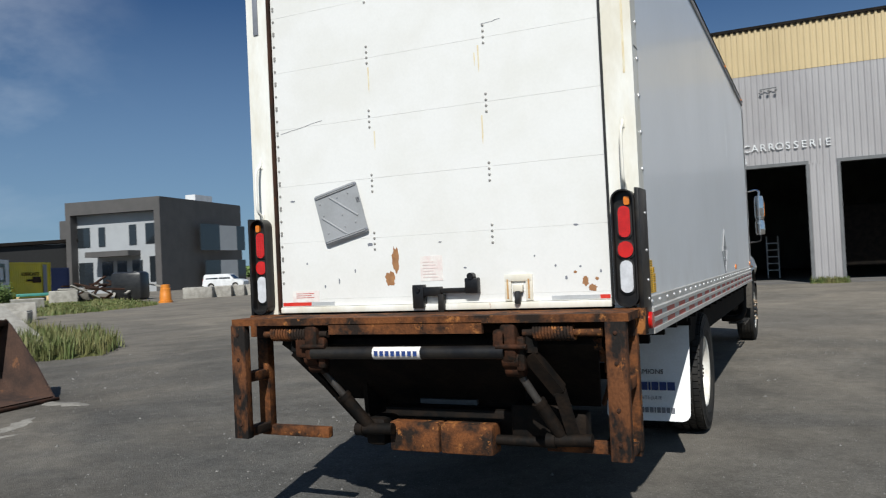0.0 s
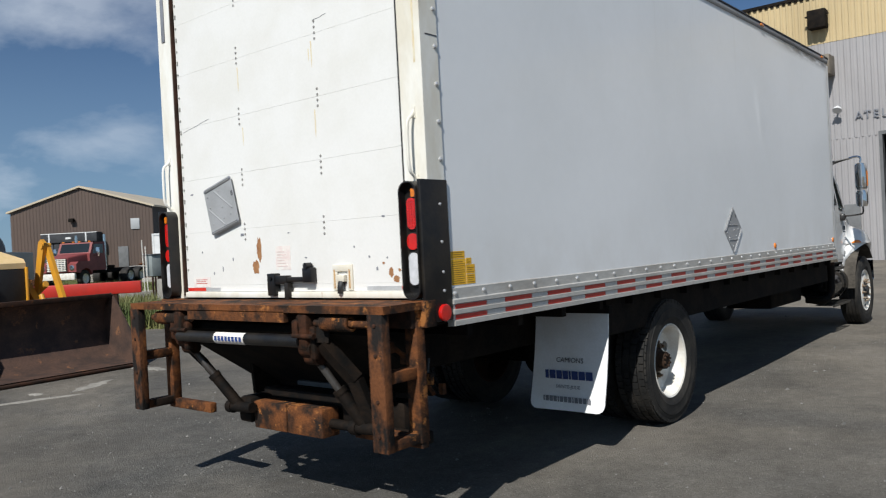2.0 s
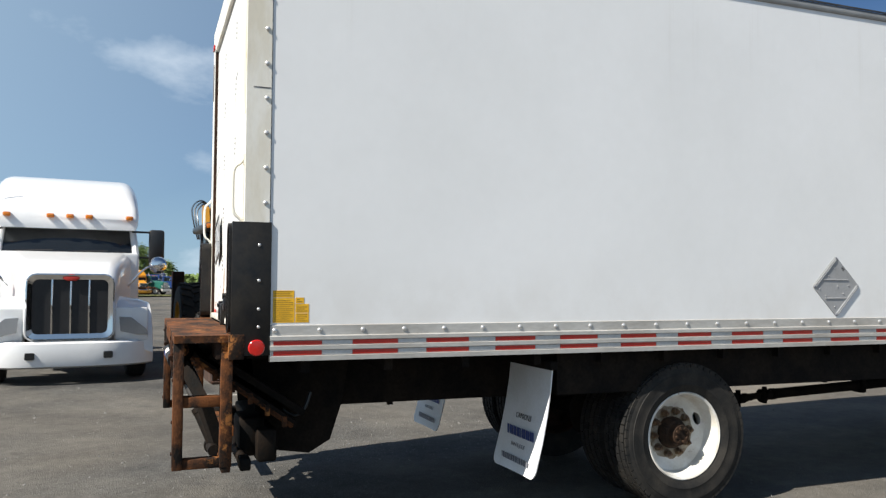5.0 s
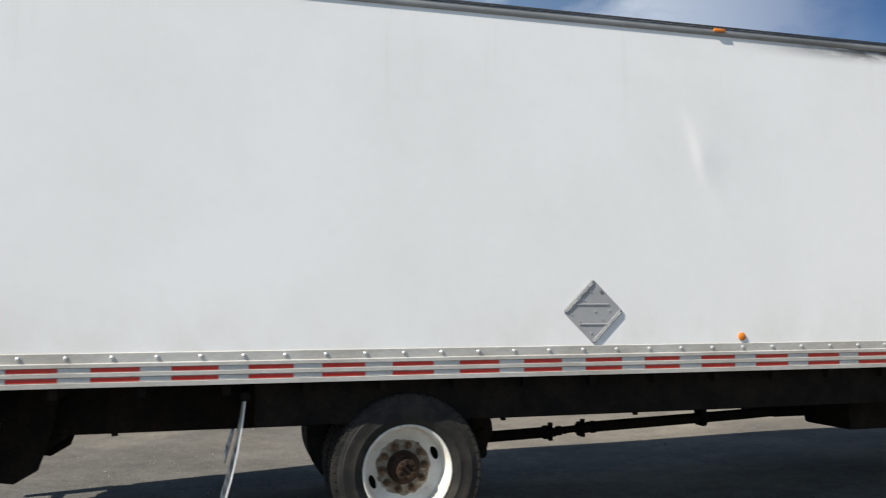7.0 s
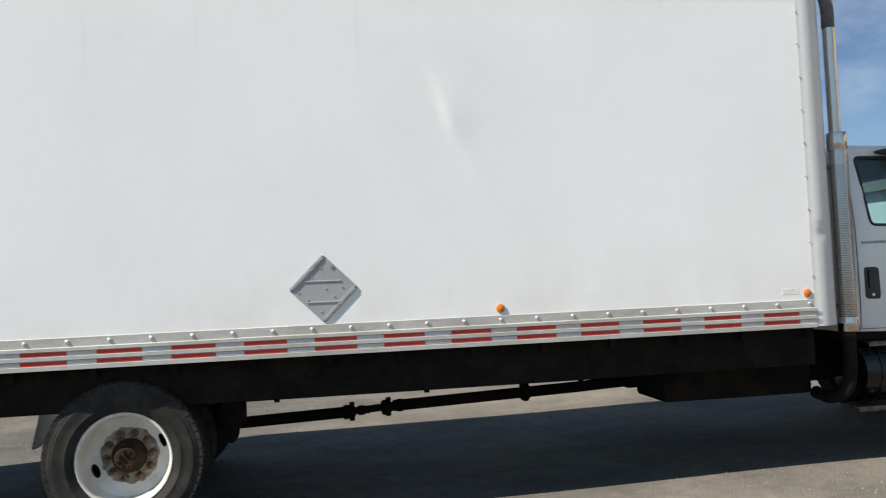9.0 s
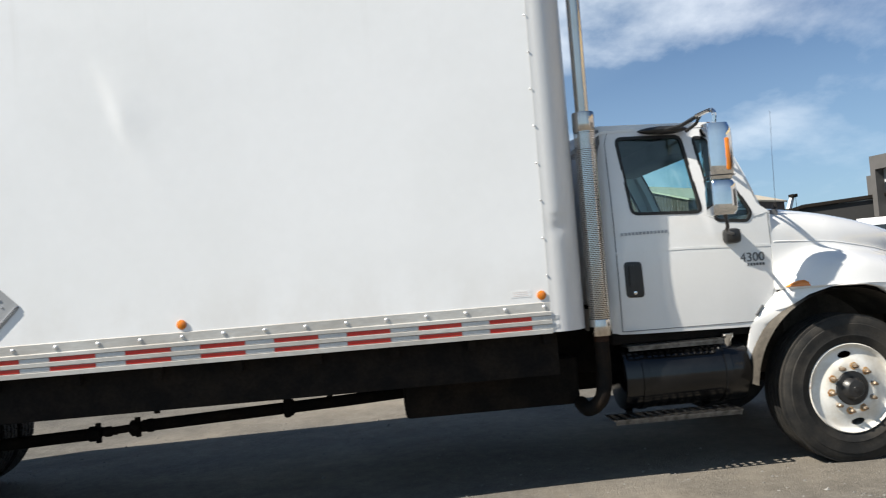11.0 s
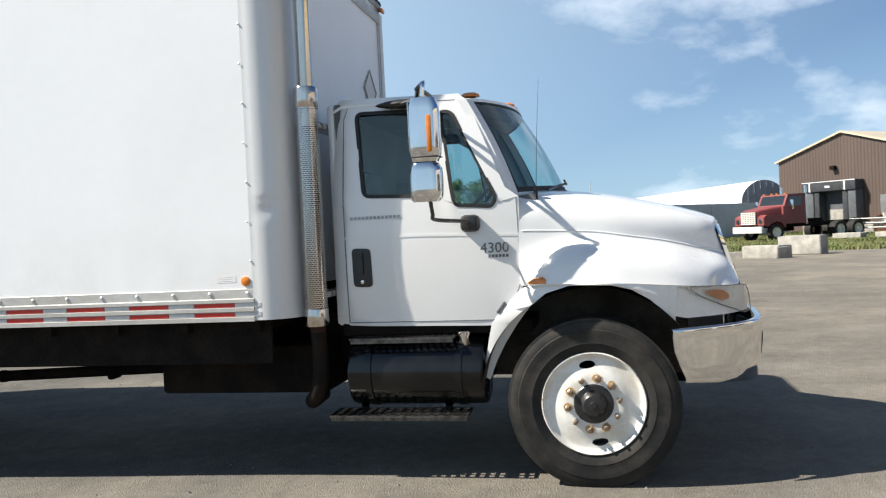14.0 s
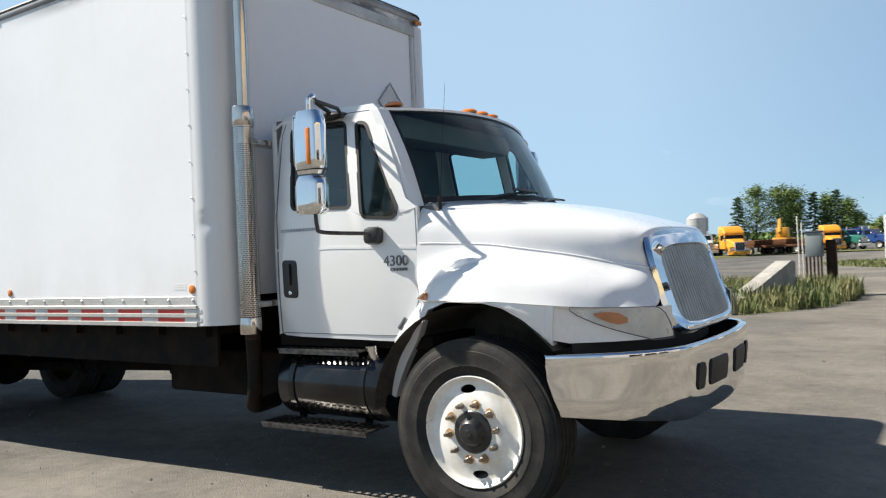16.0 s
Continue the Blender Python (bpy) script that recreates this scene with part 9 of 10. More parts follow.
    add_box(bm, (-3.9, -1.1, 0.5), (-3.3, -0.6, 0.95), chamfer=0.03)
    part("deck", bm, CHASSIS, t, local=True)
    if box:
        mat, ht = box
        bm = bmesh.new()
        add_prism(bm, [(-1.18, 1.1), (1.18, 1.1), (1.22, ht), (1.1, ht), (1.08, 1.3), (-1.08, 1.3), (-1.1, ht), (-1.22, ht)], "x", -8.0, -3.6)
        bx = part("dump_body", bm, mat, t, local=True, soft=0)
        bm = bmesh.new()
        for k in range(7):
            for s in (-1, 1):
                add_box(bm, (-7.9 + 0.7 * k, s * 1.24 - 0.05, 1.1), (-7.8 + 0.7 * k, s * 1.24 + 0.05, ht))
        add_box(bm, (-3.7, -1.2, 1.1), (-3.6, 1.2, ht + 0.3))
        part("body_ribs", bm, mat, bx, local=True, soft=0)
    return t


red = old_truck((-48.6, 23.1, 0.05), -60, FADED_RED, "faded red old tractor with white barred grille")
red.scale = (1.1, 1.1, 1.1)
FAR_YELLOW = material("orange_yellow_truck_paint", (0.72, 0.30, 0.02), 0.4, grain=0.03, scale=1.5)
FAR_BLUE = material("blue_truck_paint", (0.02, 0.06, 0.22), 0.4, grain=0.04, scale=1.5)
FAR_GREEN = material("green_truck_paint", (0.02, 0.16, 0.12), 0.4, grain=0.04, scale=1.5)
road_tractor((-87.0, -3.3, 0), 28, FAR_YELLOW, "orange-yellow road tractor far across the yard", roof=True)
road_tractor((-111.5, 3.4, 0), 20, FAR_YELLOW, "orange-yellow road tractor far across the yard", roof=True)
old_truck((-118.0, 1.0, 0), 30, FADED_RED, "dark red tractor far across the yard")
old_truck((-114.6, 6.4, 0), 60, FAR_GREEN, "green dump truck far across the yard", box=(FAR_GREEN, 2.4))
old_truck((-118.0, 9.2, 0), 70, FAR_BLUE, "blue dump truck far across the yard", box=(FAR_BLUE, 2.9))
old_truck((-89.4, -7.4, 0), 30, TRACTOR_WHITE, "white tractor far across the yard")


def passenger(at, turn, long, high, wide, label, category, name, nose):
    """A closed car or van: front towards +x; a lofted body, panes let in, four wheels."""
    t = thing(name, label, category, at, turn=turn)
    r = 0.36
    for x in (long * 0.30, -long * 0.30):
        for y in (-wide / 2 + 0.12, wide / 2 - 0.12):
            plain_wheel(t, x, y, r, r, 0.22, ALUMINIUM, 0.22)
    h = long / 2
    lower = [(-h, 0.45), (-h, 0.95), (-h + 0.06, 1.08), (h - nose, 1.10), (h - 0.25, 0.98), (h, 0.78), (h, 0.42), (h - 0.2, 0.3), (long * 0.30 + 0.42, 0.3), (long * 0.30 + 0.3, 0.62), (long * 0.30, 0.76), (long * 0.30 - 0.3, 0.62),
             (long * 0.30 - 0.42, 0.3), (-long * 0.30 + 0.42, 0.3), (-long * 0.30 + 0.3, 0.62), (-long * 0.30, 0.76), (-long * 0.30 - 0.3, 0.62), (-long * 0.30 - 0.42, 0.3), (-h + 0.15, 0.32)]
    bm = bmesh.new()
    add_prism(bm, lower, "y", -wide / 2, wide / 2)
    part("body", bm, VAN_WHITE, t, local=True, chamfer=0.05)
    top = [(-h + 0.04, 1.06), (-h + 0.10, high - 0.12), (-h + 0.25, high), (h - nose - 0.75, high), (h - nose - 0.5, high - 0.06), (h - nose + 0.05, 1.06)]
    bm = bmesh.new()
    add_prism(bm, top, "y", -wide / 2 + 0.08, wide / 2 - 0.08)
    for v in bm.verts:
        if v.co.z > 1.2:
            v.co.y *= 0.93
    up = part("upper_body", bm, VAN_WHITE, t, local=True, chamfer=0.05)
    n = 3 if high > 1.8 else 2
    for s in (-1, 1):
        y = s * (wide / 2 - 0.10)
        x0, x1 = -h + 0.3, h - nose - 0.25
        for k in range(n):
            a, b = x0 + (x1 - x0) * k / n + 0.05, x0 + (x1 - x0) * (k + 1) / n - 0.05
            zt = high - 0.2
            bm = bmesh.new()
            add_prism(bm, [(a, 1.14), (b, 1.14), (b - (0.35 if k == n - 1 else 0), zt), (a, zt)], "y", y - 0.02, y + 0.02)
            for v in bm.verts:
                if v.co.z > 1.2:
                    v.co.y -= s * 0.055
            part("side_window", bm, TINT, up, local=True, soft=0)
        bm = bmesh.new()
        add_box(bm, (-h - 0.02, s * (wide / 2 - 0.16) - 0.07, 0.95), (-h + 0.09, s * (wide / 2 - 0.16) + 0.07, 1.55 if high > 1.8 else 1.2), chamfer=0.02)
        part("tail_lamp", bm, RED_LENS, t, local=True)
    for s in (-1, 1):
        bm = bmesh.new()
        add_box(bm, (-h + 0.03, min(s * 0.05, s * (wide / 2 - 0.28)), 1.2), (-h + 0.10, max(s * 0.05, s * (wide / 2 - 0.28)), high - 0.2), chamfer=0.012)
        part("rear_window", bm, TINT, up, local=True)
    bm = bmesh.new()
    bm.faces.new([bm.verts.new(p) for p in ((h - nose + 0.045, -wide / 2 + 0.2, 1.12), (h - nose + 0.045, wide / 2 - 0.2, 1.12), (h - nose - 0.46, wide / 2 - 0.28, high - 0.1), (h - nose - 0.46, -wide / 2 + 0.28, high - 0.1))])
    part("windshield", bm, TINT, up, local=True)
    bm = bmesh.new()
    add_box(bm, (-h - 0.10, -wide / 2 + 0.05, 0.42), (-h + 0.05, wide / 2 - 0.05, 0.62), chamfer=0.03)
    part("rear_bumper", bm, CHASSIS if high > 1.8 else VAN_WHITE, t, local=True)
    bm = bmesh.new()
    add_box(bm, (-h - 0.015, -0.16, 0.80), (-h + 0.01, 0.16, 0.94))
    part("plate_recess", bm, GREY_INK, t, local=True)
    return t


passenger((-60.6, 70.8, 0), 20, 4.7, 1.7, 1.9, "small white sport utility car by the office", "car", "white_car", 1.15)
passenger((-17.6, 25.8, 0), 148, 5.4, 2.1, 2.0, "white passenger van seen from behind", "van", "white_van", 1.0)


# ================= yard clutter, far buildings, plants =================
YELLOW_BOX = material("yellow_container_paint", (0.62, 0.50, 0.02), 0.5, second=(0.54, 0.44, 0.03), scale=0.8, grain=0.04)
BLUE_BOX = material("blue_container_paint", (0.02, 0.035, 0.13), 0.5, grain=0.05, scale=0.8)
MURAL = material("faded_flower_print", (0.62, 0.66, 0.72), 0.5, second=(0.20, 0.12, 0.20), scale=1.1, spread=(0.45, 0.6), grain=0.06)
SLATE = material("slate_grey_sheet", (0.44, 0.46, 0.48), 0.6, second=(0.38, 0.40, 0.42), scale=0.4, grain=0.04)
TARP = material("white_tarpaulin", (0.78, 0.79, 0.80), 0.5, second=(0.70, 0.71, 0.73), scale=0.4, grain=0.02)
TEAL = material("teal_paint", (0.06, 0.26, 0.22), 0.6, grain=0.06, scale=3)
TEAL_INK = material("dark_teal_print", (0.035, 0.085, 0.085), 0.5, second=(0.10, 0.20, 0.19), scale=2.5, spread=(0.5, 0.6), grain=0.05)
ORANGE_PLASTIC = material("orange_plastic", (0.65, 0.22, 0.02), 0.5, grain=0.05, scale=3)


def container(c, side, end, size, mat, label, name="shipping_container", base=0.15, rib=0.035):
    """A corrugated steel box: c is a bottom corner, side and end unit vectors along its long and short faces."""
    long, short, high = size
    t = thing(name, label, "container", (c[0], c[1], 0))
    m = basis(Vector((c[0], c[1], base)), Vector(side), Vector(end))
    bm = bmesh.new()
    outline = []
    n = round(long / 0.3)
    for i in range(n):
        x = long * i / n
        p = long / n
        outline += [(x, 0.0), (x + 0.4 * p, 0.0), (x + 0.5 * p, rib), (x + 0.9 * p, rib)]
    outline += [(long, 0), (long, short), (0, short)]
    add_prism(bm, outline, "z", 0.1, high - 0.08)
    move(bm, bm.verts, m)
    part("shell", bm, mat, t, soft=0)
    bm = bmesh.new()
    for x in (-0.04, long - 0.1):
        for y in (-0.04, short - 0.1):
            add_box(bm, (x, y, 0), (x + 0.14, y + 0.14, high), m)
    for z in (0, high - 0.14):
        add_box(bm, (0, -0.05, z), (long, 0.05, z + 0.14), m)
        add_box(bm, (-0.05, 0, z), (0.05, short, z + 0.14), m)
    part("corner_frame", bm, mat, t, soft=0)
    for x in (0.6, long - 0.8):
        bm = bmesh.new()
        add_box(bm, (x, 0.1, -base), (x + 0.3, short - 0.1, 0), m)
        part("timber_block", bm, CONCRETE, t, soft=0)
    return t, m


# white container with a printed side, yellow and blue ones behind it
cside = Vector((-0.642, 0.767, 0)).normalized()
cend = Vector((-cside.y, cside.x, 0))
wc, wm = container((-55.05, 36.45), cside, cend, (11.9, 2.8, 3.2), WHITE_SHEET, "white container with printed pictures on its side", base=0.5, rib=0.005)
for x0, x1, z0, z1, mat in ((1.9, 5.1, 0.25, 3.0, MURAL), (8.2, 10.6, 2.55, 2.85, TEAL_INK), (8.2, 8.45, 1.45, 2.55, TEAL_INK), (10.35, 10.6, 1.45, 2.55, TEAL_INK), (8.2, 10.6, 1.3, 1.5, TEAL_INK), (8.1, 10.4, 0.62, 0.7, GREY_INK), (8.1, 9.6, 0.46, 0.52, GREY_INK), (8.4, 11.5, -0.35, 0.05, TEAL_INK)):
    bm = bmesh.new()
    add_box(bm, (x0, -0.08, z0), (x1, -0.05, z1), wm)
    part("side_print", bm, mat, wc, soft=0)
yc, ym = container((-62.75, 45.75), Vector((-0.36, 0.933, 0)).normalized(), Vector((-0.933, -0.36, 0)).normalized(), (6.1, 2.5, 3.2), YELLOW_BOX, "yellow container with dark lettering", base=0.3)
letter_part("lettering", "LUBRICANTS", 0.46, 0.01, ym @ pose(2.9, -0.06, 2.0, 90, 0, 0), RUST_DARK, yc)
bm = bmesh.new()
add_box(bm, (2.3, -0.08, 1.5), (3.3, -0.05, 1.68), ym)
add_box(bm, (3.2, -0.08, 1.35), (4.5, -0.05, 1.9), ym)
part("faded_mark", bm, RUST_DARK, yc, soft=0)
bm = bmesh.new()
add_box(bm, (4.85, -0.08, 0.2), (5.45, -0.05, 3.0), ym)
part("pale_panel", bm, GREY_INK, yc, soft=0)
container((-71.5, 56.5), Vector((-0.3, 0.95, 0)).normalized(), Vector((-0.95, -0.3, 0)).normalized(), (3.4, 2.5, 3.0), BLUE_BOX, "dark blue ribbed steel container")

# low dark-roofed building behind them
low_b = tagged(thing("dark_roofed_shed", "long low taupe shed with dark roof", "building", (-90, 66, 0)), kind="structure")
lm = basis(Vector((-92.0, 58.0, 0)), Vector((0.56, 0.83, 0)).normalized(), Vector((-0.83, 0.56, 0)).normalized())
bm = bmesh.new()
add_prism(bm, [(0, 0), (22, 0), (22, 6.85), (6, 6.15), (0, 4.7)], "y", 0, 14)
move(bm, bm.verts, lm)
part("walls", bm, SLATE, low_b, soft=0)
bm = bmesh.new()
add_prism(bm, [(-0.6, 4.9), (6, 6.6), (24, 7.4), (24, 7.0), (6, 6.2), (-0.6, 4.6)], "y", -0.6, 15)
move(bm, bm.verts, lm)
part("roof", bm, CHASSIS, low_b, soft=0)
# shade of the open front, drawn as a black sheet on the solid wall
bm = bmesh.new()
add_box(bm, (0.4, -0.1, 0.2), (21.5, 0.05, 6.3), lm)
part("open_front", bm, SEAL, low_b, soft=0)
# mobile crane boom far off
crane = thing("crane_boom", "white telescopic crane boom rising over the sheds", "crane", (-93.5, 63.3, 0))
bm = bmesh.new()
add_tube(bm, [(-94.2, 62.3, 1.2), (-93.1, 64.1, 8.0)], [0.42, 0.30], 4)
part("boom", bm, TARP, crane)
bm = bmesh.new()
add_box(bm, (-93.5, 63.8, 7.9), (-92.4, 64.5, 8.3), chamfer=0.05)
add_rod(bm, (-92.6, 64.3, 7.9), (-92.6, 64.3, 4.8), 0.03)
part("boom_head", bm, CHASSIS, crane)
bm = bmesh.new()
add_box(bm, (-97.5, 61.6, 0.5), (-90.5, 64.4, 2.4), chamfer=0.1)
part("crane_carrier", bm, YELLOW_PAINT, crane)
for x in (-96.5, -95, -93, -91.5):
    bm = bmesh.new()
    add_lathe(bm, (x, 61.5, 0.55), (0, 1, 0), [(0, 0.3), (0, 0.5), (0.05, 0.55), (2.9, 0.55), (3.0, 0.5)], 18)
    part("axle_wheels", bm, RUBBER, crane)

# ---- vaulted store with a white cover ----
QA = Vector((-48.6, 14.9, 0))
qu = Vector((-0.79, 0.61, 0)).normalized()
qv = Vector((-qu.y, qu.x, 0))
QL, QDEEP, QWALL = 24.0, 9.0, 2.75
quon = tagged(thing("vaulted_store", "grey walled store under a white vaulted cover", "building", tuple(QA)), kind="structure")
qm = basis(QA, qu, qv)
for k in range(2):
    bm = bmesh.new()
    add_box(bm, (12.1 * k, 0, 0), (12.1 * k + 12.05, 2.44, QWALL), qm, chamfer=0.02)
    part("container_wall", bm, SLATE, quon, "grey container forming the wall")
# white container doors closing its near end
bm = bmesh.new()
add_box(bm, (-0.06, 0.0, 0.05), (-0.002, 2.44, QWALL - 0.05), qm, chamfer=0.01)
leaf = part("container_end", bm, WHITE_SHEET, quon, "white container doors")
for y in (0.12, 0.45, 0.75, 1.05, 1.22, 1.38, 1.7, 2.0, 2.32):
    bm = bmesh.new()
    add_rod(bm, qm @ Vector((-0.09, y, 0.1)), qm @ Vector((-0.09, y, QWALL - 0.1)), 0.035 if y in (0.45, 1.05, 1.38, 2.0) else 0.05)
    part("lock_rod", bm, WHITE_SHEET, leaf, local=True)
for z in (0.1, 0.75, 1.4, 2.6):
    bm = bmesh.new()
    add_box(bm, (-0.12, 0.05, z), (-0.06, 2.4, z + 0.07), qm)
    part("cross_bar", bm, ALUMINIUM, leaf, local=True)
bm = bmesh.new()
add_box(bm, (0.1, 0.6, QWALL), (1.2, 1.9, QWALL + 0.42), qm, chamfer=0.03)
part("roof_box", bm, WHITE_SHEET, quon)

# ---- long vaulted tent behind the containers ----
VG = Vector((-79.8, 30.1, 0))
va = Vector((-0.957, -0.29, 0)).normalized()
vm = basis(VG, va, Vector((-va.y, va.x, 0)))
tent = tagged(thing("vaulted_tent", "white vaulted tent on grey walls", "building", tuple(VG)), kind="structure")
TENT_END = material("blue_grey_tent_end", (0.24, 0.28, 0.32), 0.6, second=(0.20, 0.23, 0.27), scale=1.5, grain=0.05)
TENT_R, TENT_WALL, TENT_LONG = 2.3, 3.1, 52.0
for y in (-TENT_R, TENT_R - 0.2):
    bm = bmesh.new()
    add_box(bm, (0, y, 0), (TENT_LONG, y + 0.2, TENT_WALL), vm)
    part("side_wall", bm, SLATE, tent, soft=0)
bm = bmesh.new()
arc = [(-TENT_R * 1.03 * math.cos(math.pi * k / 20), TENT_WALL + TENT_R * 0.96 * math.sin(math.pi * k / 20)) for k in range(21)]
add_loft(bm, [[vm @ Vector((x, y, z)) for y, z in arc] for x in [TENT_LONG * k / 14 for k in range(15)]], closed=False)
part("cover", bm, TARP, tent, "white vaulted tarpaulin", soft=60)
bm = bmesh.new()
end = [vm @ Vector((0.05, y, z)) for y, z in ([(-TENT_R + 0.25, 0.02)] + [(y * 0.97, z) for y, z in arc] + [(TENT_R - 0.25, 0.02)])]
bm.faces.new([bm.verts.new(p) for p in end])
part("end_wall", bm, TENT_END, tent, "grey end wall of the tent", soft=0)
for k in range(1, 7):
    bm = bmesh.new()
    y = -TENT_R + 2 * TENT_R * k / 7
    add_box(bm, (-0.04, y - 0.03, 0.02), (0.03, y + 0.03, TENT_WALL + 0.93 * math.sqrt(TENT_R ** 2 - y * y)), vm)
    part("end_rib", bm, TENT_END, tent, soft=0)

# ---- concrete blocks, barriers, bollards ----
def block(x, y, turn, size=(1.5, 0.75, 0.75), tilt=0.0):
    bm = bmesh.new()
    a, b, c = size
    rb = random.Random(int(x * 31 + y * 17))
    add_box(bm, (-a / 2, -b / 2, 0), (a / 2, b / 2, c), chamfer=0.05)
    for v in bm.verts:
        v.co += Vector((rb.uniform(-1, 1), rb.uniform(-1, 1), rb.uniform(-1, 0.2) if v.co.z > 0.2 else 0)) * 0.025
    ob = solid("concrete_block", bm, CONCRETE, "weathered concrete block on the grass edge", "block", group="concrete blocks")
    ob.matrix_world = pose(x, y, -0.02, 0, tilt, turn)


for x, y, a, s in ((-28.2, 20.35, 40, (1.65, 0.8, 0.5)), (-30.2, 22.1, 56, (1.65, 0.85, 0.78)), (-41.4, 31.2, 58, (1.7, 0.95, 0.72)), (-43.6, 30.5, 38, (3.1, 0.8, 0.48)), (-45.7, 28.2, 50, (1.6, 0.8, 0.45)), (-47.5, 38.6, 52, (1.8, 1.1, 1.0)),
                   (-39.1, 42.8, 30, (2.0, 0.9, 0.8)), (-38.3, 44.2, 30, (1.5, 0.9, 0.8)), (-37.9, 45.3, 30, (1.3, 0.9, 0.8)), (-37.4, 46.3, 30, (1.3, 0.9, 0.8))):
    block(x, y, a, s)


bm = bmesh.new()
add_prism(bm, [(0, -0.05), (2.9, -0.05), (2.9, 0.95), (2.7, 0.98), (1.2, 0.48), (0.1, 0.16), (0, 0.08)], "y", -0.2, 0.2)
move(bm, bm.verts, pose(-15.6, 12.1, 0, 0, 0, 164))
solid("leaning_slab", bm, CONCRETE, "broken concrete slab leaning up out of weeds", "slab", chamfer=0.03)
# kerb along the grass
bm = bmesh.new()
add_prism(bm, [(-29.9, 16.7), (-29.3, 16.75), (-28.75, 18.2), (-28.6, 19.55), (-29.2, 19.6), (-29.4, 18.4)], "z", -0.05, 0.24)
solid("kerb", bm, CONCRETE, "low concrete kerb before the grass", "kerb", "structure", chamfer=0.04)
# utility box and post on the island
ub = thing("utility_box", "grey-green metal utility box on slatted legs", "cabinet", (-19.65, 13.35, 0))
bm = bmesh.new()
add_box(bm, (-19.85, 13.16, 1.03), (-19.45, 13.55, 1.66), chamfer=0.02)
part("cabinet", bm, material("grey_cabinet", (0.23, 0.26, 0.26), 0.5, grain=0.05, scale=2), ub)
bm = bmesh.new()
add_box(bm, (-19.88, 13.13, 1.66), (-19.42, 13.58, 1.69), chamfer=0.008)
part("lid", bm, TRIM_GREY, ub)
for y in (13.18, 13.27, 13.36, 13.45, 13.53):
    bm = bmesh.new()
    add_box(bm, (-19.5, y - 0.022, 0), (-19.46, y + 0.022, 1.04))
    part("leg", bm, RUST_DARK, ub, soft=0)
pst = thing("wooden_post", "dark weathered wooden post beside the box", "post", (-19.8, 13.72, 0))
bm = bmesh.new()
add_box(bm, (-19.93, 13.61, 0), (-19.68, 13.85, 1.45), chamfer=0.03)
part("shaft", bm, RUST_DARK, pst, chamfer=0.01)
for y, h in ((13.0, 2.1), (13.10, 1.92)):
    pst = thing("thin_pole", "thin pale upright pole in the weeds", "pole", (-19.6, y, 0), group="poles")
    bm = bmesh.new()
    add_rod(bm, (-19.6, y, 0), (-19.62, y - 0.03, h), 0.014)
    part("shaft", bm, WHEEL_WHITE, pst)
plough = thing("plough_blade", "bright red plough beam on two stands in grass", "plough", (-15.5, 9.1, 0))
pm = basis(Vector((-14.7, 10.2, 0)), Vector((-0.58, -0.815, 0)).normalized(), Vector((0.815, -0.58, 0)).normalized())
bm = bmesh.new()
add_box(bm, (0, -0.12, 0.80), (3.4, 0.12, 1.06), pm, chamfer=0.02)
part("beam", bm, RED_PAINT, plough)
for x in (0.5, 2.9):
    bm = bmesh.new()
    add_box(bm, (x, -0.1, 0), (x + 0.16, 0.1, 0.8), pm)
    part("stand", bm, RUST_DARK, plough)
bl = thing("rusty_drum", "rusty brown drum by the kerb", "barrel", (-38.6, 17.6, 0))
bm = bmesh.new()
add_lathe(bm, (-38.6, 17.6, 0), (0, 0, 1), [(0, 0.38), (0.01, 0.4), (0.35, 0.4), (0.37, 0.42), (0.39, 0.4), (0.6, 0.4), (0.62, 0.42), (0.64, 0.4), (0.86, 0.4), (0.88, 0.36)], 22)
part("body", bm, RUST, bl)
# near the office: drum, tank, pallets, bench
bl = thing("orange_drum", "orange plastic traffic drum on the grass edge", "barrel", (-36.1, 36.6, 0))
bm = bmesh.new()
add_lathe(bm, (-36.1, 36.6, 0), (0, 0, 1), [(0, 0.42), (0.12, 0.42), (0.13, 0.36), (0.5, 0.34), (0.52, 0.33), (0.85, 0.31), (0.88, 0.28), (1.1, 0.27), (1.12, 0.1)], 20)
part("body", bm, ORANGE_PLASTIC, bl)
tk = thing("black_tank", "black rounded tank lying on the ground", "tank", (-46.1, 43.5, 0))
bm = bmesh.new()
add_box(bm, (-1.2, -0.8, 0.0), (1.2, 0.8, 2.1), pose(-46.1, 43.3, 0, 0, 0, 20), chamfer=0.3)
part("shell", bm, BLACK_PLASTIC, tk)
bn = thing("teal_bench", "small teal painted bench before the yellow container", "bench", (-57.6, 43.95, 0), turn=52)
bm = bmesh.new()
add_box(bm, (-1.2, -0.28, 0.55), (1.2, 0.28, 0.78), chamfer=0.03)
part("seat", bm, TEAL, bn, local=True)
for x in (-1.08, 1.08):
    bm = bmesh.new()
    add_box(bm, (x - 0.11, -0.26, 0), (x + 0.11, 0.26, 0.55), chamfer=0.01)
    part("leg", bm, PALE_YELLOW, bn, "pale yellow leg", local=True)
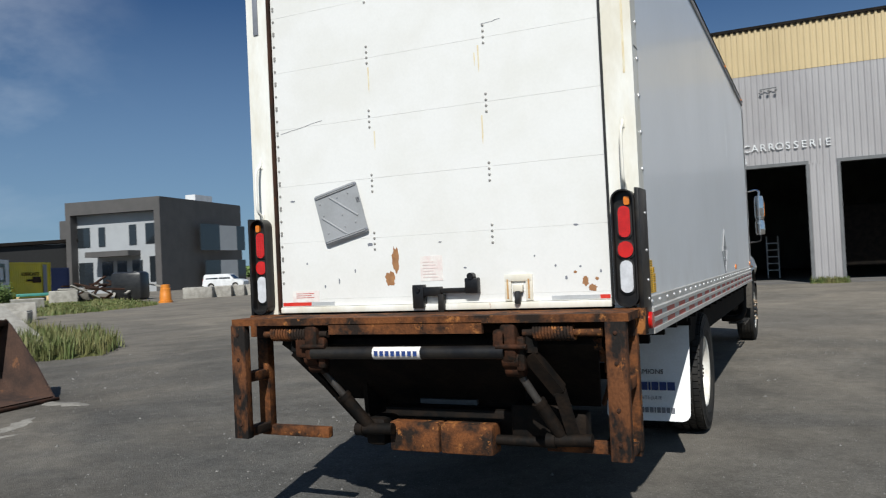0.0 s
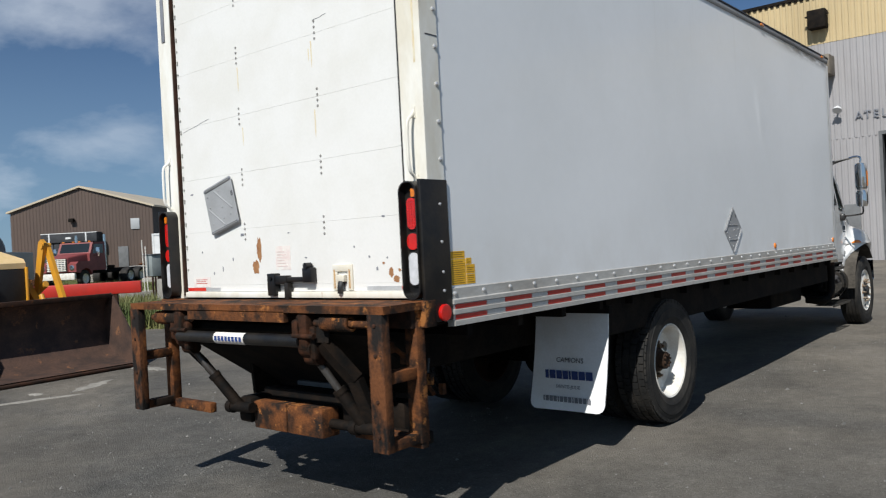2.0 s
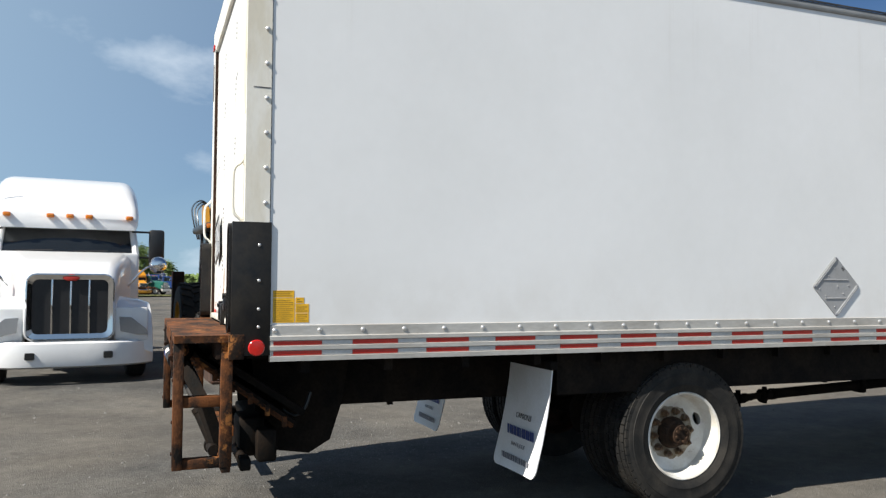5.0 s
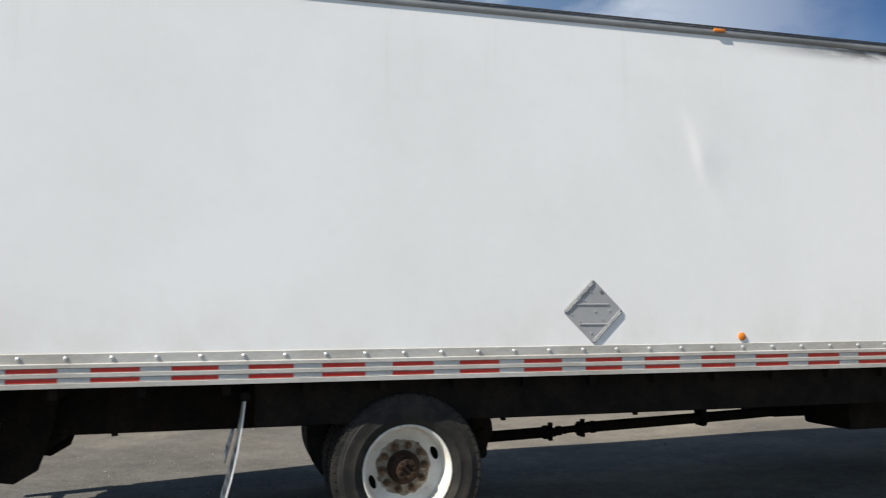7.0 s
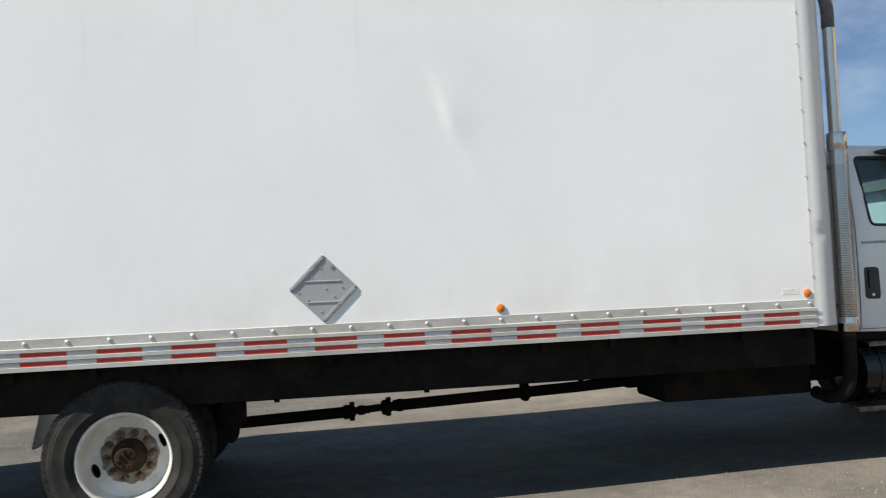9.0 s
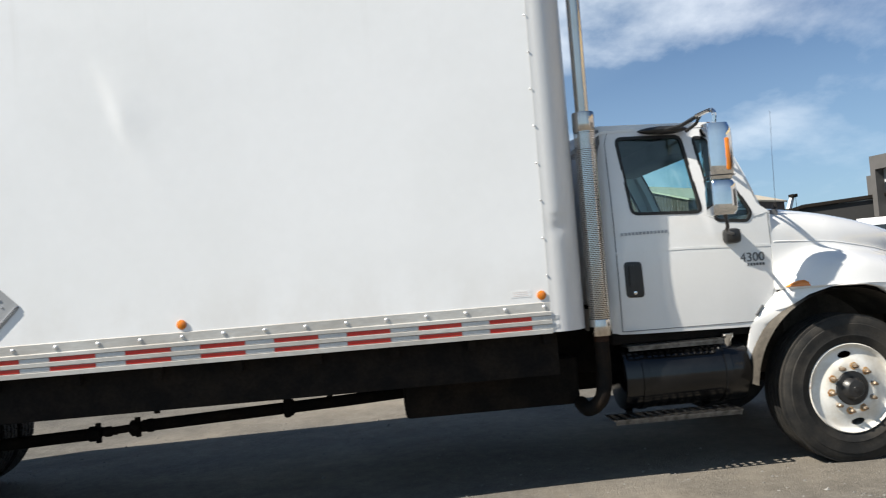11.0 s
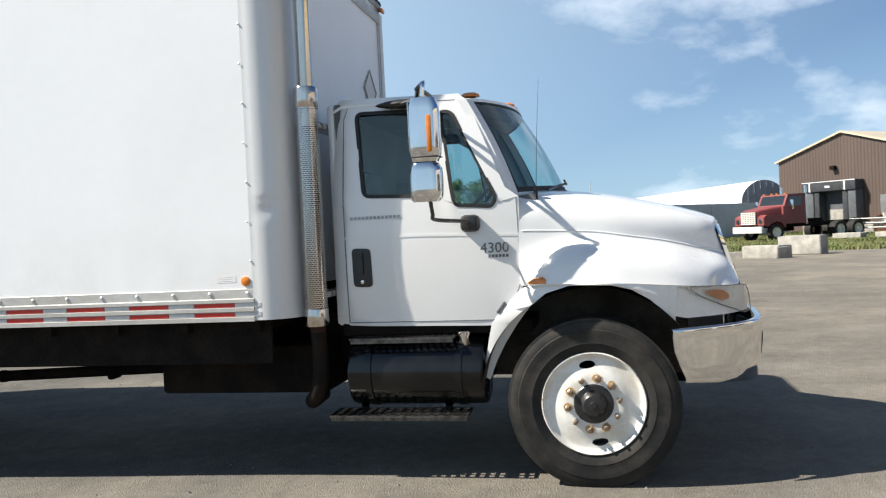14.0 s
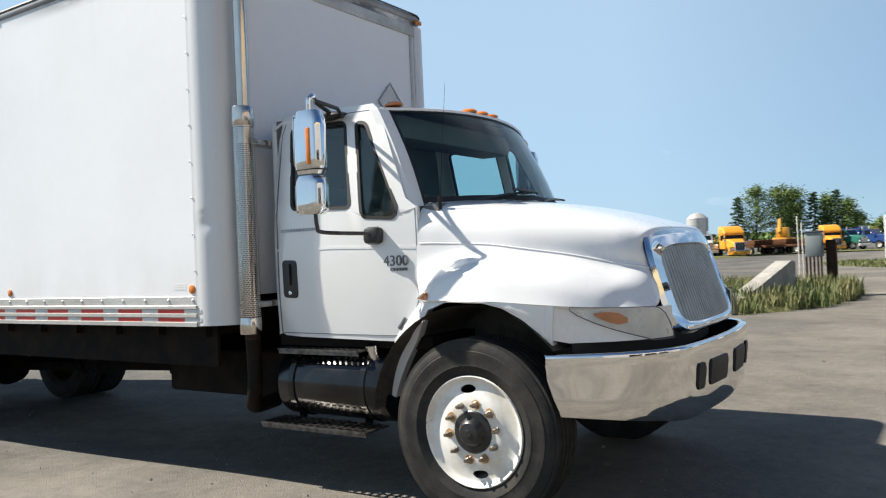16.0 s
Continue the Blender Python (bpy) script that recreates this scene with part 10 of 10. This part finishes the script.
# dark boulder beside the last block
bm = bmesh.new()
bmesh.ops.create_icosphere(bm, subdivisions=3, radius=0.62)
rk = random.Random(77)
for v in bm.verts:
    c = v.co.normalized()
    v.co *= 0.85 + 0.22 * math.sin(3.1 * c.x + 1.3) * math.cos(2.7 * c.y) + 0.10 * math.sin(5.3 * c.z + 4.1 * c.x) + rk.uniform(-0.03, 0.03)
    v.co.z *= 0.75
move(bm, bm.verts, pose(-47.4, 40.35, 0.32, 0, 0, 25))
solid("boulder", bm, material("dark_boulder", (0.11, 0.10, 0.085), 0.9, second=(0.06, 0.055, 0.045), scale=3, grain=0.15, bump=0.01), "dark rough boulder beside a concrete block", "rock", soft=30)
# pipe rack, orange drum and scrap at the container's end
rack = thing("pipe_rack", "low rack of pale steel pipes by the shed", "rack", (-52.8, 31.55, 0), turn=60)
for x in (-1.0, 1.0):
    bm = bmesh.new()
    add_box(bm, (x - 0.05, -0.2, 0), (x + 0.05, 0.2, 1.25), chamfer=0.01)
    part("stand", bm, CHASSIS, rack, local=True)
for z in (0.55, 0.85, 1.15):
    bm = bmesh.new()
    add_rod(bm, (-1.2, -0.26, z), (1.2, -0.26, z), 0.055)
    part("pipe", bm, ALUMINIUM, rack, local=True)
dr = thing("orange_drum", "orange steel drum among scrap by the container", "drum", (-53.9, 33.9, 0))
bm = bmesh.new()
add_lathe(bm, (-53.9, 33.9, 0), (0, 0, 1), [(0, 0.42), (0.30, 0.42), (0.32, 0.44), (0.35, 0.42), (0.75, 0.42), (0.77, 0.44), (0.80, 0.42), (1.12, 0.42), (1.12, 0.38), (1.09, 0.001)], 24)
part("shell", bm, ORANGE_PLASTIC, dr)
rs = random.Random(5)
for k in range(14):
    bm = bmesh.new()
    a, d = rs.uniform(0.25, 0.7), rs.uniform(0.1, 0.3)
    add_box(bm, (-a, -d, -0.08), (a, d, 0.08), pose(-55.6 + rs.gauss(0, 0.8), 34.6 + rs.gauss(0, 0.7), 0.12 + 0.09 * k, rs.uniform(-30, 30), rs.uniform(-35, 35), rs.uniform(0, 180)), chamfer=0.03)
    solid("scrap_piece", bm, (RUST, RUST_DARK, CONCRETE)[k % 3], "broken piece in a heap by the container", "scrap", group="container scrap", soft=0)
rp = random.Random(21)
for k in range(26):
    x, y = -48.7 + rp.uniform(-3, 3), 43.2 + rp.uniform(-2.5, 2.5)
    bm = bmesh.new()
    a = rp.uniform(0.8, 1.7)
    add_box(bm, (-a, -0.09, -0.05), (a, 0.09, 0.05), pose(x, y, 0.25 + rp.uniform(0, 1.1), rp.uniform(-25, 25), rp.uniform(-30, 30), rp.uniform(0, 180)))
    solid("scrap_timber", bm, RUST_DARK if k % 3 else CONCRETE, "old timber in a scrap heap", "timber", group="scrap heap", soft=0)
for x, y, z in ((-57.5, 33.0, 0.0), (-57.0, 31.0, 0.0), (-56.5, 29.0, 0.0)):
    pl = thing("pallet_stack", "stack of grey wooden pallets by the shed", "pallet", (x, y, 0), group="pallets", turn=30)
    for k in range(6):
        bm = bmesh.new()
        for j in range(5):
            add_box(bm, (-0.6 + 0.26 * j, -0.5, 0.15 * k + 0.10), (-0.42 + 0.26 * j, 0.5, 0.15 * k + 0.125))
        for j in (-0.5, 0.0, 0.42):
            add_box(bm, (-0.6, j, 0.15 * k), (0.62, j + 0.09, 0.15 * k + 0.10))
        part("pallet", bm, CONCRETE, pl, local=True, soft=0)
# machines and a rooftop far across the yard
mach = thing("yellow_loader", "yellow digger among trailers far across the yard", "machine", (-105.6, -2.0, 0))
bm = bmesh.new()
add_box(bm, (-106.8, -3.2, 0.8), (-104.2, -0.8, 2.0), chamfer=0.15)
add_box(bm, (-106.2, -2.8, 2.0), (-104.8, -1.4, 3.3), chamfer=0.1)
part("body", bm, YELLOW_PAINT, mach)
bm = bmesh.new()
add_tube(bm, [(-104.6, -2.2, 2.2), (-103.1, -2.0, 4.2), (-101.6, -1.8, 2.6)], 0.22, 6)
part("arm", bm, YELLOW_PAINT, mach)
for y in (-3.4, -1.2):
    bm = bmesh.new()
    add_box(bm, (-106.8, y, 0), (-104.0, y + 0.6, 0.85), chamfer=0.2)
    part("track", bm, RUBBER, mach)
for i, (x, y) in enumerate(((-92.5, -2.0), (-94, 0.6), (-101, 1.6))):
    tr = thing("flat_trailer", "rusty flat trailer among parked trucks", "trailer", (x, y, 0), turn=35 + 20 * i)
    bm = bmesh.new()
    add_box(bm, (-3, -1.1, 0.9), (3, 1.1, 1.15), chamfer=0.03)
    add_box(bm, (-2.8, -1.0, 1.15), (0.4, 1.0, 1.75), chamfer=0.1)
    part("bed", bm, RUST, tr, local=True)
    for x2 in (-2.2, -1.1):
        for s in (-1, 1):
            plain_wheel(tr, x2, s * 0.9, 0.48, 0.48, 0.28, WHEEL_WHITE, 0.26)
silo = tagged(thing("far_hall", "low brown hall with a silvery tank far behind the yard", "building", (-120, -18, 0)), kind="structure")
bm = bmesh.new()
add_box(bm, (-128, -42, 0), (-118, -18, 4.6))
part("hall", bm, BROWN_CLAD, silo, soft=0)
bm = bmesh.new()
add_lathe(bm, (-121, -17, 0), (0, 0, 1), [(0, 1.6), (5.6, 1.6), (6.3, 0.9), (6.5, 0.1)], 24)
part("tank", bm, ALUMINIUM, silo)
bm = bmesh.new()
add_rod(bm, (-58.8, 13.42, 0), (-58.8, 13.42, 5.06), 0.05, 0.025)
solid("thin_mast", bm, ALUMINIUM, "thin steel mast behind the store", "mast")

# ---- body shop: lettering, lamps, vents, things inside ----
for text, x, faded in (("A", -6.24, 1), ("T", -5.93, 1), ("E", -5.62, 1), ("L", -5.32, 1), ("I", -5.02, 1), ("E", -4.72, 0), ("R", -4.40, 0), ("D", -3.82, 1), ("E", -3.50, 0), ("C", -2.92, 0), ("A", -2.60, 0), ("R", -2.27, 0), ("R", -1.95, 0), ("O", -1.62, 0),
                       ("S", -1.29, 0), ("S", -0.98, 0), ("E", -0.67, 0), ("R", -0.35, 0), ("I", -0.06, 0), ("E", 0.24, 0)):
    letter_part("sign_letter", text, 0.44, 0.02, pose(x + 0.5, GY - 0.075, 5.72, 90, 0, 0), GREY_INK if faded else WHITE_SHEET, hall, "white sign letter" if not faded else "faded grey sign letter")
letter_part("sign_letter", "B", 0.42, 0.02, pose(-2.56, GY - 0.075, 5.2, 90, 0, 0), WHITE_SHEET, hall, "white sign letter")
HOOD_BROWN = material("brown_vent_hood", (0.15, 0.125, 0.095), 0.6, second=(0.11, 0.095, 0.075), scale=3, grain=0.06)
bm = bmesh.new()
add_box(bm, (-3.75, GY - 0.85, 7.95), (-2.72, GY - 0.02, 8.55), chamfer=0.02)
part("vent_hood", bm, HOOD_BROWN, hall, "brown-grey vent hood")
bm = bmesh.new()
add_box(bm, (-7.35, GY - 0.85, 7.6), (-6.55, GY - 0.02, 8.4), chamfer=0.02)
part("vent_hood", bm, HOOD_BROWN, hall, "brown-grey vent hood")
bm = bmesh.new()
add_box(bm, (-7.4, GY - 0.55, 9.6), (-6.7, GY - 0.05, 10.35), chamfer=0.03)
add_box(bm, (-7.5, GY - 0.45, 10.1), (-6.6, GY - 0.35, 10.15))
part("flood_lamp", bm, CHASSIS, hall, "wall flood lamp")
bm = bmesh.new()
for x in (-1.72, -1.42, -1.14):
    add_box(bm, (x - 0.05, GY - 0.26, 8.22), (x + 0.05, GY - 0.16, 8.30), chamfer=0.02)
add_rod(bm, (-1.78, GY - 0.16, 8.34), (-1.1, GY - 0.16, 8.37), 0.02)
part("wall_lamps", bm, TRIM_GREY, hall, "row of small wall lamps")
bm = bmesh.new()
add_lathe(bm, (-6.45, GY - 0.35, 6.25), (0, -0.6, -0.8), [(0, 0.08), (0.08, 0.16), (0.16, 0.18), (0.18, 0.1)], 16)
add_rod(bm, (-6.45, GY - 0.05, 6.3), (-6.45, GY - 0.36, 6.3), 0.035)
part("wall_lamp", bm, WHITE_SHEET, hall, "round white wall lamp")
bm = bmesh.new()
add_box(bm, (-7.4, GY - 0.09, 0.02), (-5.85, GY - 0.035, 2.3), chamfer=0.01)
part("side_door", bm, TRIM_GREY, hall, "dark grey personnel door")
bm = bmesh.new()
for k in range(5):
    add_box(bm, (-2.2, GY + 8, 0.4 + 0.35 * k), (-1.7, GY + 8.05, 0.45 + 0.35 * k))
add_box(bm, (-2.25, GY + 8, 0), (-2.2, GY + 8.05, 2.2))
add_box(bm, (-1.7, GY + 8, 0), (-1.65, GY + 8.05, 2.2))
part("ladder_rack", bm, WHITE_SHEET, hall, "pale ladder rack inside the bay", soft=0)
bm = bmesh.new()
add_box(bm, (1.2, GY + 4, 0.6), (3.6, GY + 11, 3.4), chamfer=0.15)
part("parked_vehicle", bm, CHASSIS, hall, "dark vehicle standing inside the bay")
bm = bmesh.new()
add_box(bm, (1.0, GY + 14, 3.2), (3.0, GY + 14.2, 3.3))
add_box(bm, (2.8, GY + 14, 1.0), (3.0, GY + 14.2, 3.3))
part("inner_frame", bm, TEAL, hall, soft=0)
bm = bmesh.new()
add_box(bm, (-4.6, GY + 3, 4.86), (-3.6, GY + 3.3, 4.92))
part("ceiling_tube", bm, WHITE_SHEET, hall, soft=0)


# ---- grass islands ----
def patch(outline, name, label, rise=0.12):
    """A low mound of turf with an uneven edge."""
    rg = random.Random(len(outline) * 7 + int(abs(outline[0][0])))
    ring = smooth_line([(x, y, 0.0) for x, y in [*outline, outline[0]]], 6)[:-1]
    ring = [Vector((p.x + rg.uniform(-0.12, 0.12), p.y + rg.uniform(-0.12, 0.12), 0)) for p in ring]
    c = sum(ring, Vector()) / len(ring)
    bm = bmesh.new()
    rings = [[p + Vector((0, 0, -0.05)) for p in ring], [p.lerp(c, 0.06) + Vector((0, 0, rise * 0.5)) for p in ring], [p.lerp(c, 0.25) + Vector((0, 0, rise)) for p in ring], [p.lerp(c, 0.7) + Vector((0, 0, rise * 1.2)) for p in ring]]
    add_loft(bm, rings)
    solid(name, bm, GRASS, label, "grass", "structure", soft=60)
    return ring, c


def tufts(area, count, seed, tall, name, label, width=0.02, spread=0.25, shrink=0.0):
    """Many single blades within an outline."""
    ring, c = area
    rg = random.Random(seed)
    xs, ys = [p.x for p in ring], [p.y for p in ring]

    def inside(x, y):
        hit, n = False, len(ring)
        for i in range(n):
            a, b = ring[i], ring[i - 1]
            if (a.y > y) != (b.y > y) and x < (b.x - a.x) * (y - a.y) / (b.y - a.y + 1e-12) + a.x:
                hit = not hit
        return hit
    verts, faces = [], []
    made = 0
    while made < count:
        x, y = rg.uniform(min(xs), max(xs)), rg.uniform(min(ys), max(ys))
        if not inside(x, y):
            continue
        made += 1
        clump = 0.5 + 0.9 * noise.noise(Vector((x * 0.45, y * 0.45, seed)))
        if rg.random() > 0.35 + clump * 0.6:
            continue
        for _ in range(4):
            a = rg.uniform(0, 2 * math.pi)
            h = tall * rg.uniform(0.35, 1.15) * (0.55 + 0.6 * max(0.0, clump))
            lean = rg.uniform(0.05, 0.45) * h
            bx, by = x + rg.uniform(-spread, spread) * 0.4, y + rg.uniform(-spread, spread) * 0.4
            dx, dy = math.cos(a), math.sin(a)
            w = width * rg.uniform(0.6, 1.4)
            k = len(verts)
            verts += [(bx - dy * w, by + dx * w, 0.0), (bx + dy * w, by - dx * w, 0.0), (bx + dx * lean * 0.4 + dy * w * 0.7, by + dy * lean * 0.4 - dx * w * 0.7, h * 0.6), (bx + dx * lean * 0.4 - dy * w * 0.7, by + dy * lean * 0.4 + dx * w * 0.7, h * 0.6), (bx + dx * lean, by + dy * lean, h)]
            faces += [(k, k + 1, k + 2, k + 3), (k + 3, k + 2, k + 4)]
    me = bpy.data.meshes.new(name)
    me.from_pydata(verts, [], faces)
    me.materials.append(BLADE)
    tagged(new(name, me), label, "grass", kind="stuff")


island = patch([(-12.9, 11.3), (-13.6, 10.3), (-16.5, 9.6), (-20.5, 10.3), (-23, 11.5), (-22.6, 13.7), (-20.5, 14.3), (-17, 14.2), (-14.4, 13.0)], "grass_island", "weedy grass island in the yard")
tufts(island, 4200, 3, 0.55, "island_weeds", "tall weeds on the grass island", 0.016)
back = patch([(-35.5, 18.6), (-37, 18.0), (-41, 18.4), (-52, 20.2), (-66, 21.5), (-70, 29), (-66, 36), (-60, 41), (-50, 45), (-43.5, 40.5), (-37, 36.2), (-34.0, 33.8), (-32.6, 30.2), (-31.9, 26.0), (-33.4, 22.4)], "grass_strip", "rough grass before the sheds")
tufts(back, 15000, 5, 0.27, "rough_grass", "tall rough grass before the sheds", 0.035, 0.6)
side = patch([(-39, 14.6), (-44, 11.6), (-50, 9.6), (-52, 11.0), (-48.9, 14.4), (-52, 18.6), (-56, 23.6), (-52, 22.4), (-46, 19.4)], "grass_verge", "grass verge along the store")
tufts(side, 3000, 8, 0.28, "verge_grass", "grass on the verge", 0.03, 0.6)
far_g = patch([(-58, -14), (-75, -20), (-100, -24), (-112, -10), (-110, 14), (-98, 14), (-92, 0), (-75, -6)], "far_grass", "grass at the far side of the yard")
front_g = patch([(-0.1, GY - 0.35), (0.5, GY - 0.55), (1.05, GY - 0.4), (1.1, GY - 0.08), (-0.1, GY - 0.08)], "door_weeds_patch", "weeds at the foot of the hall", 0.04)
tufts(front_g, 260, 11, 0.28, "hall_weeds", "weeds at the foot of the hall", 0.015, 0.1)

# ---- trees ----
BARK = material("tree_bark", (0.10, 0.075, 0.05), 0.9, second=(0.06, 0.045, 0.03), scale=4, fine=30, grain=0.2)
LEAF = material("tree_leaves", (0.10, 0.155, 0.045), 0.75, second=(0.15, 0.205, 0.065), scale=0.6, fine=5, grain=0.25)
DARK_LEAF = material("spruce_needles", (0.04, 0.075, 0.035), 0.8, second=(0.06, 0.10, 0.045), scale=0.6, fine=5, grain=0.25)


def tree(x, y, high, seed, conifer=False):
    rt = random.Random(seed)
    t = thing("spruce_tree" if conifer else "poplar_tree", "dark pointed spruce far behind the trucks" if conifer else "leafy green poplar far behind the trucks", "tree", (x, y, 0), group="far trees")
    bm = bmesh.new()
    top = high * 0.92
    add_tube(bm, [(x + 0.1 * math.sin(k), y + 0.1 * math.cos(1.7 * k), top * k / 6) for k in range(7)], [0.22 * (1 - k / 6.6) for k in range(7)], 8)
    limbs = []
    n = 46 if conifer else 34
    for k in range(n):
        f = 0.10 + 0.88 * k / n if conifer else 0.2 + 0.75 * k / n
        a = k * 2.4 + rt.uniform(-0.4, 0.4)
        if conifer:
            reach = high * 0.20 * (1 - f) ** 0.8 + 0.15
            rise = -0.12 * reach
        else:
            reach = high * 0.20 * math.sin(math.pi * min(1, 0.15 + 0.85 * f)) ** 0.7 * rt.uniform(0.6, 1.2)
            rise = reach * rt.uniform(0.5, 1.3)
        base = Vector((x, y, top * f))
        tip = base + Vector((math.cos(a) * reach, math.sin(a) * reach, rise))
        add_tube(bm, [base, base.lerp(tip, 0.5) + Vector((0, 0, 0.05)), tip], [0.06 * (1 - f) + 0.015, 0.03, 0.008], 5)
        limbs.append((base, tip))
    part("trunk", bm, BARK, t)
    verts, faces = [], []
    for base, tip in limbs:
        for _ in range(70 if conifer else 110):
            s = rt.uniform(0.25, 1.08)
            spread = (0.15 if conifer else 0.32) * (0.4 + s)
            p = base.lerp(tip, s) + Vector((rt.gauss(0, spread), rt.gauss(0, spread), rt.gauss(0, spread * (0.5 if conifer else 0.9))))
            u = Vector((rt.gauss(0, 1), rt.gauss(0, 1), rt.gauss(0, 1))).normalized()
            v = u.orthogonal().normalized()
            r = rt.uniform(0.09, 0.19)
            k = len(verts)
            verts += [p - u * r, p + v * r * 0.6, p + u * r, p - v * r * 0.6]
            faces.append((k, k + 1, k + 2, k + 3))
    me = bpy.data.meshes.new("crown")
    me.from_pydata([tuple(v) for v in verts], [], faces)
    me.materials.append(DARK_LEAF if conifer else LEAF)
    ob = new("crown", me)
    ob.parent = t
    ob.matrix_parent_inverse = t.matrix_basis.inverted()


for i, (x, y, h, c) in enumerate(((-128.9, -12.7, 9.9, 1), (-129.5, -10.0, 11.4, 0), (-130.0, -6.9, 11.0, 0), (-130.5, -4.4, 10.5, 0), (-133.0, -5.6, 10.2, 0), (-130.8, -1.8, 9.9, 1), (-132.5, -0.2, 9.0, 0), (-131.2, 1.3, 10.1, 1), (-131.4, 2.8, 8.0, 0), (-131.5, 4.2, 5.6, 0), (-156.8, 7.6, 6.0, 0), (-157.5, 5.4, 5.0, 0))):
    tree(x, y, h, 40 + i, bool(c))
def bush(x, y, high, wide, seed):
    """A low shrub: thin stems from one root with loose leaves."""
    rt = random.Random(seed)
    b = thing("bush", "leafy green bush growing before the container", "bush", (x, y, 0), group="bushes")
    bm = bmesh.new()
    verts, faces = [], []
    for k in range(26):
        a = rt.uniform(0, 2 * math.pi)
        tip = Vector((x + math.cos(a) * wide * rt.uniform(0.2, 1), y + math.sin(a) * wide * rt.uniform(0.2, 1), high * rt.uniform(0.45, 1.0)))
        base = Vector((x + rt.gauss(0, 0.15), y + rt.gauss(0, 0.15), 0))
        add_tube(bm, [base, base.lerp(tip, 0.5) + Vector((0, 0, 0.1)), tip], [0.03, 0.02, 0.006], 4)
        for _ in range(60):
            p = base.lerp(tip, rt.uniform(0.3, 1.05)) + Vector((rt.gauss(0, 0.16), rt.gauss(0, 0.16), rt.gauss(0, 0.12)))
            u = Vector((rt.gauss(0, 1), rt.gauss(0, 1), rt.gauss(0, 1))).normalized()
            v = u.orthogonal().normalized()
            q = rt.uniform(0.05, 0.11)
            n = len(verts)
            verts += [p - u * q, p + v * q * 0.6, p + u * q, p - v * q * 0.6]
            faces.append((n, n + 1, n + 2, n + 3))
    part("stems", bm, BARK, b)
    me = bpy.data.meshes.new("foliage")
    me.from_pydata([tuple(v) for v in verts], [], faces)
    me.materials.append(LEAF)
    ob = new("foliage", me)
    ob.parent = b
    ob.matrix_parent_inverse = b.matrix_basis.inverted()


for x, y, h, w, sd in ((-57.9, 41.1, 1.6, 1.0, 3), (-58.5, 41.9, 1.2, 0.8, 4), (-57.2, 40.2, 1.0, 0.6, 5)):
    bush(x, y, h, w, sd)
# distant woods on the horizon
verts, faces = [], []
rw = random.Random(77)
for k in range(26000):
    a = rw.uniform(radians(95), radians(215))
    d = rw.uniform(330, 380)
    h = (5.5 + 3.0 * noise.noise(Vector((a * 14, 0, 3)))) * rw.random() ** 0.6
    p = Vector((d * math.cos(a), d * math.sin(a), max(0.2, h)))
    u = Vector((rw.gauss(0, 1), rw.gauss(0, 1), rw.gauss(0, 1))).normalized()
    v = u.orthogonal().normalized()
    r = rw.uniform(0.6, 1.3)
    n = len(verts)
    verts += [tuple(p - u * r), tuple(p + v * r), tuple(p + u * r), tuple(p - v * r)]
    faces.append((n, n + 1, n + 2, n + 3))
me = bpy.data.meshes.new("distant_woods")
me.from_pydata(verts, [], faces)
me.materials.append(LEAF)
tagged(new("distant_woods", me), "low line of woods along the horizon", "woods", kind="stuff")
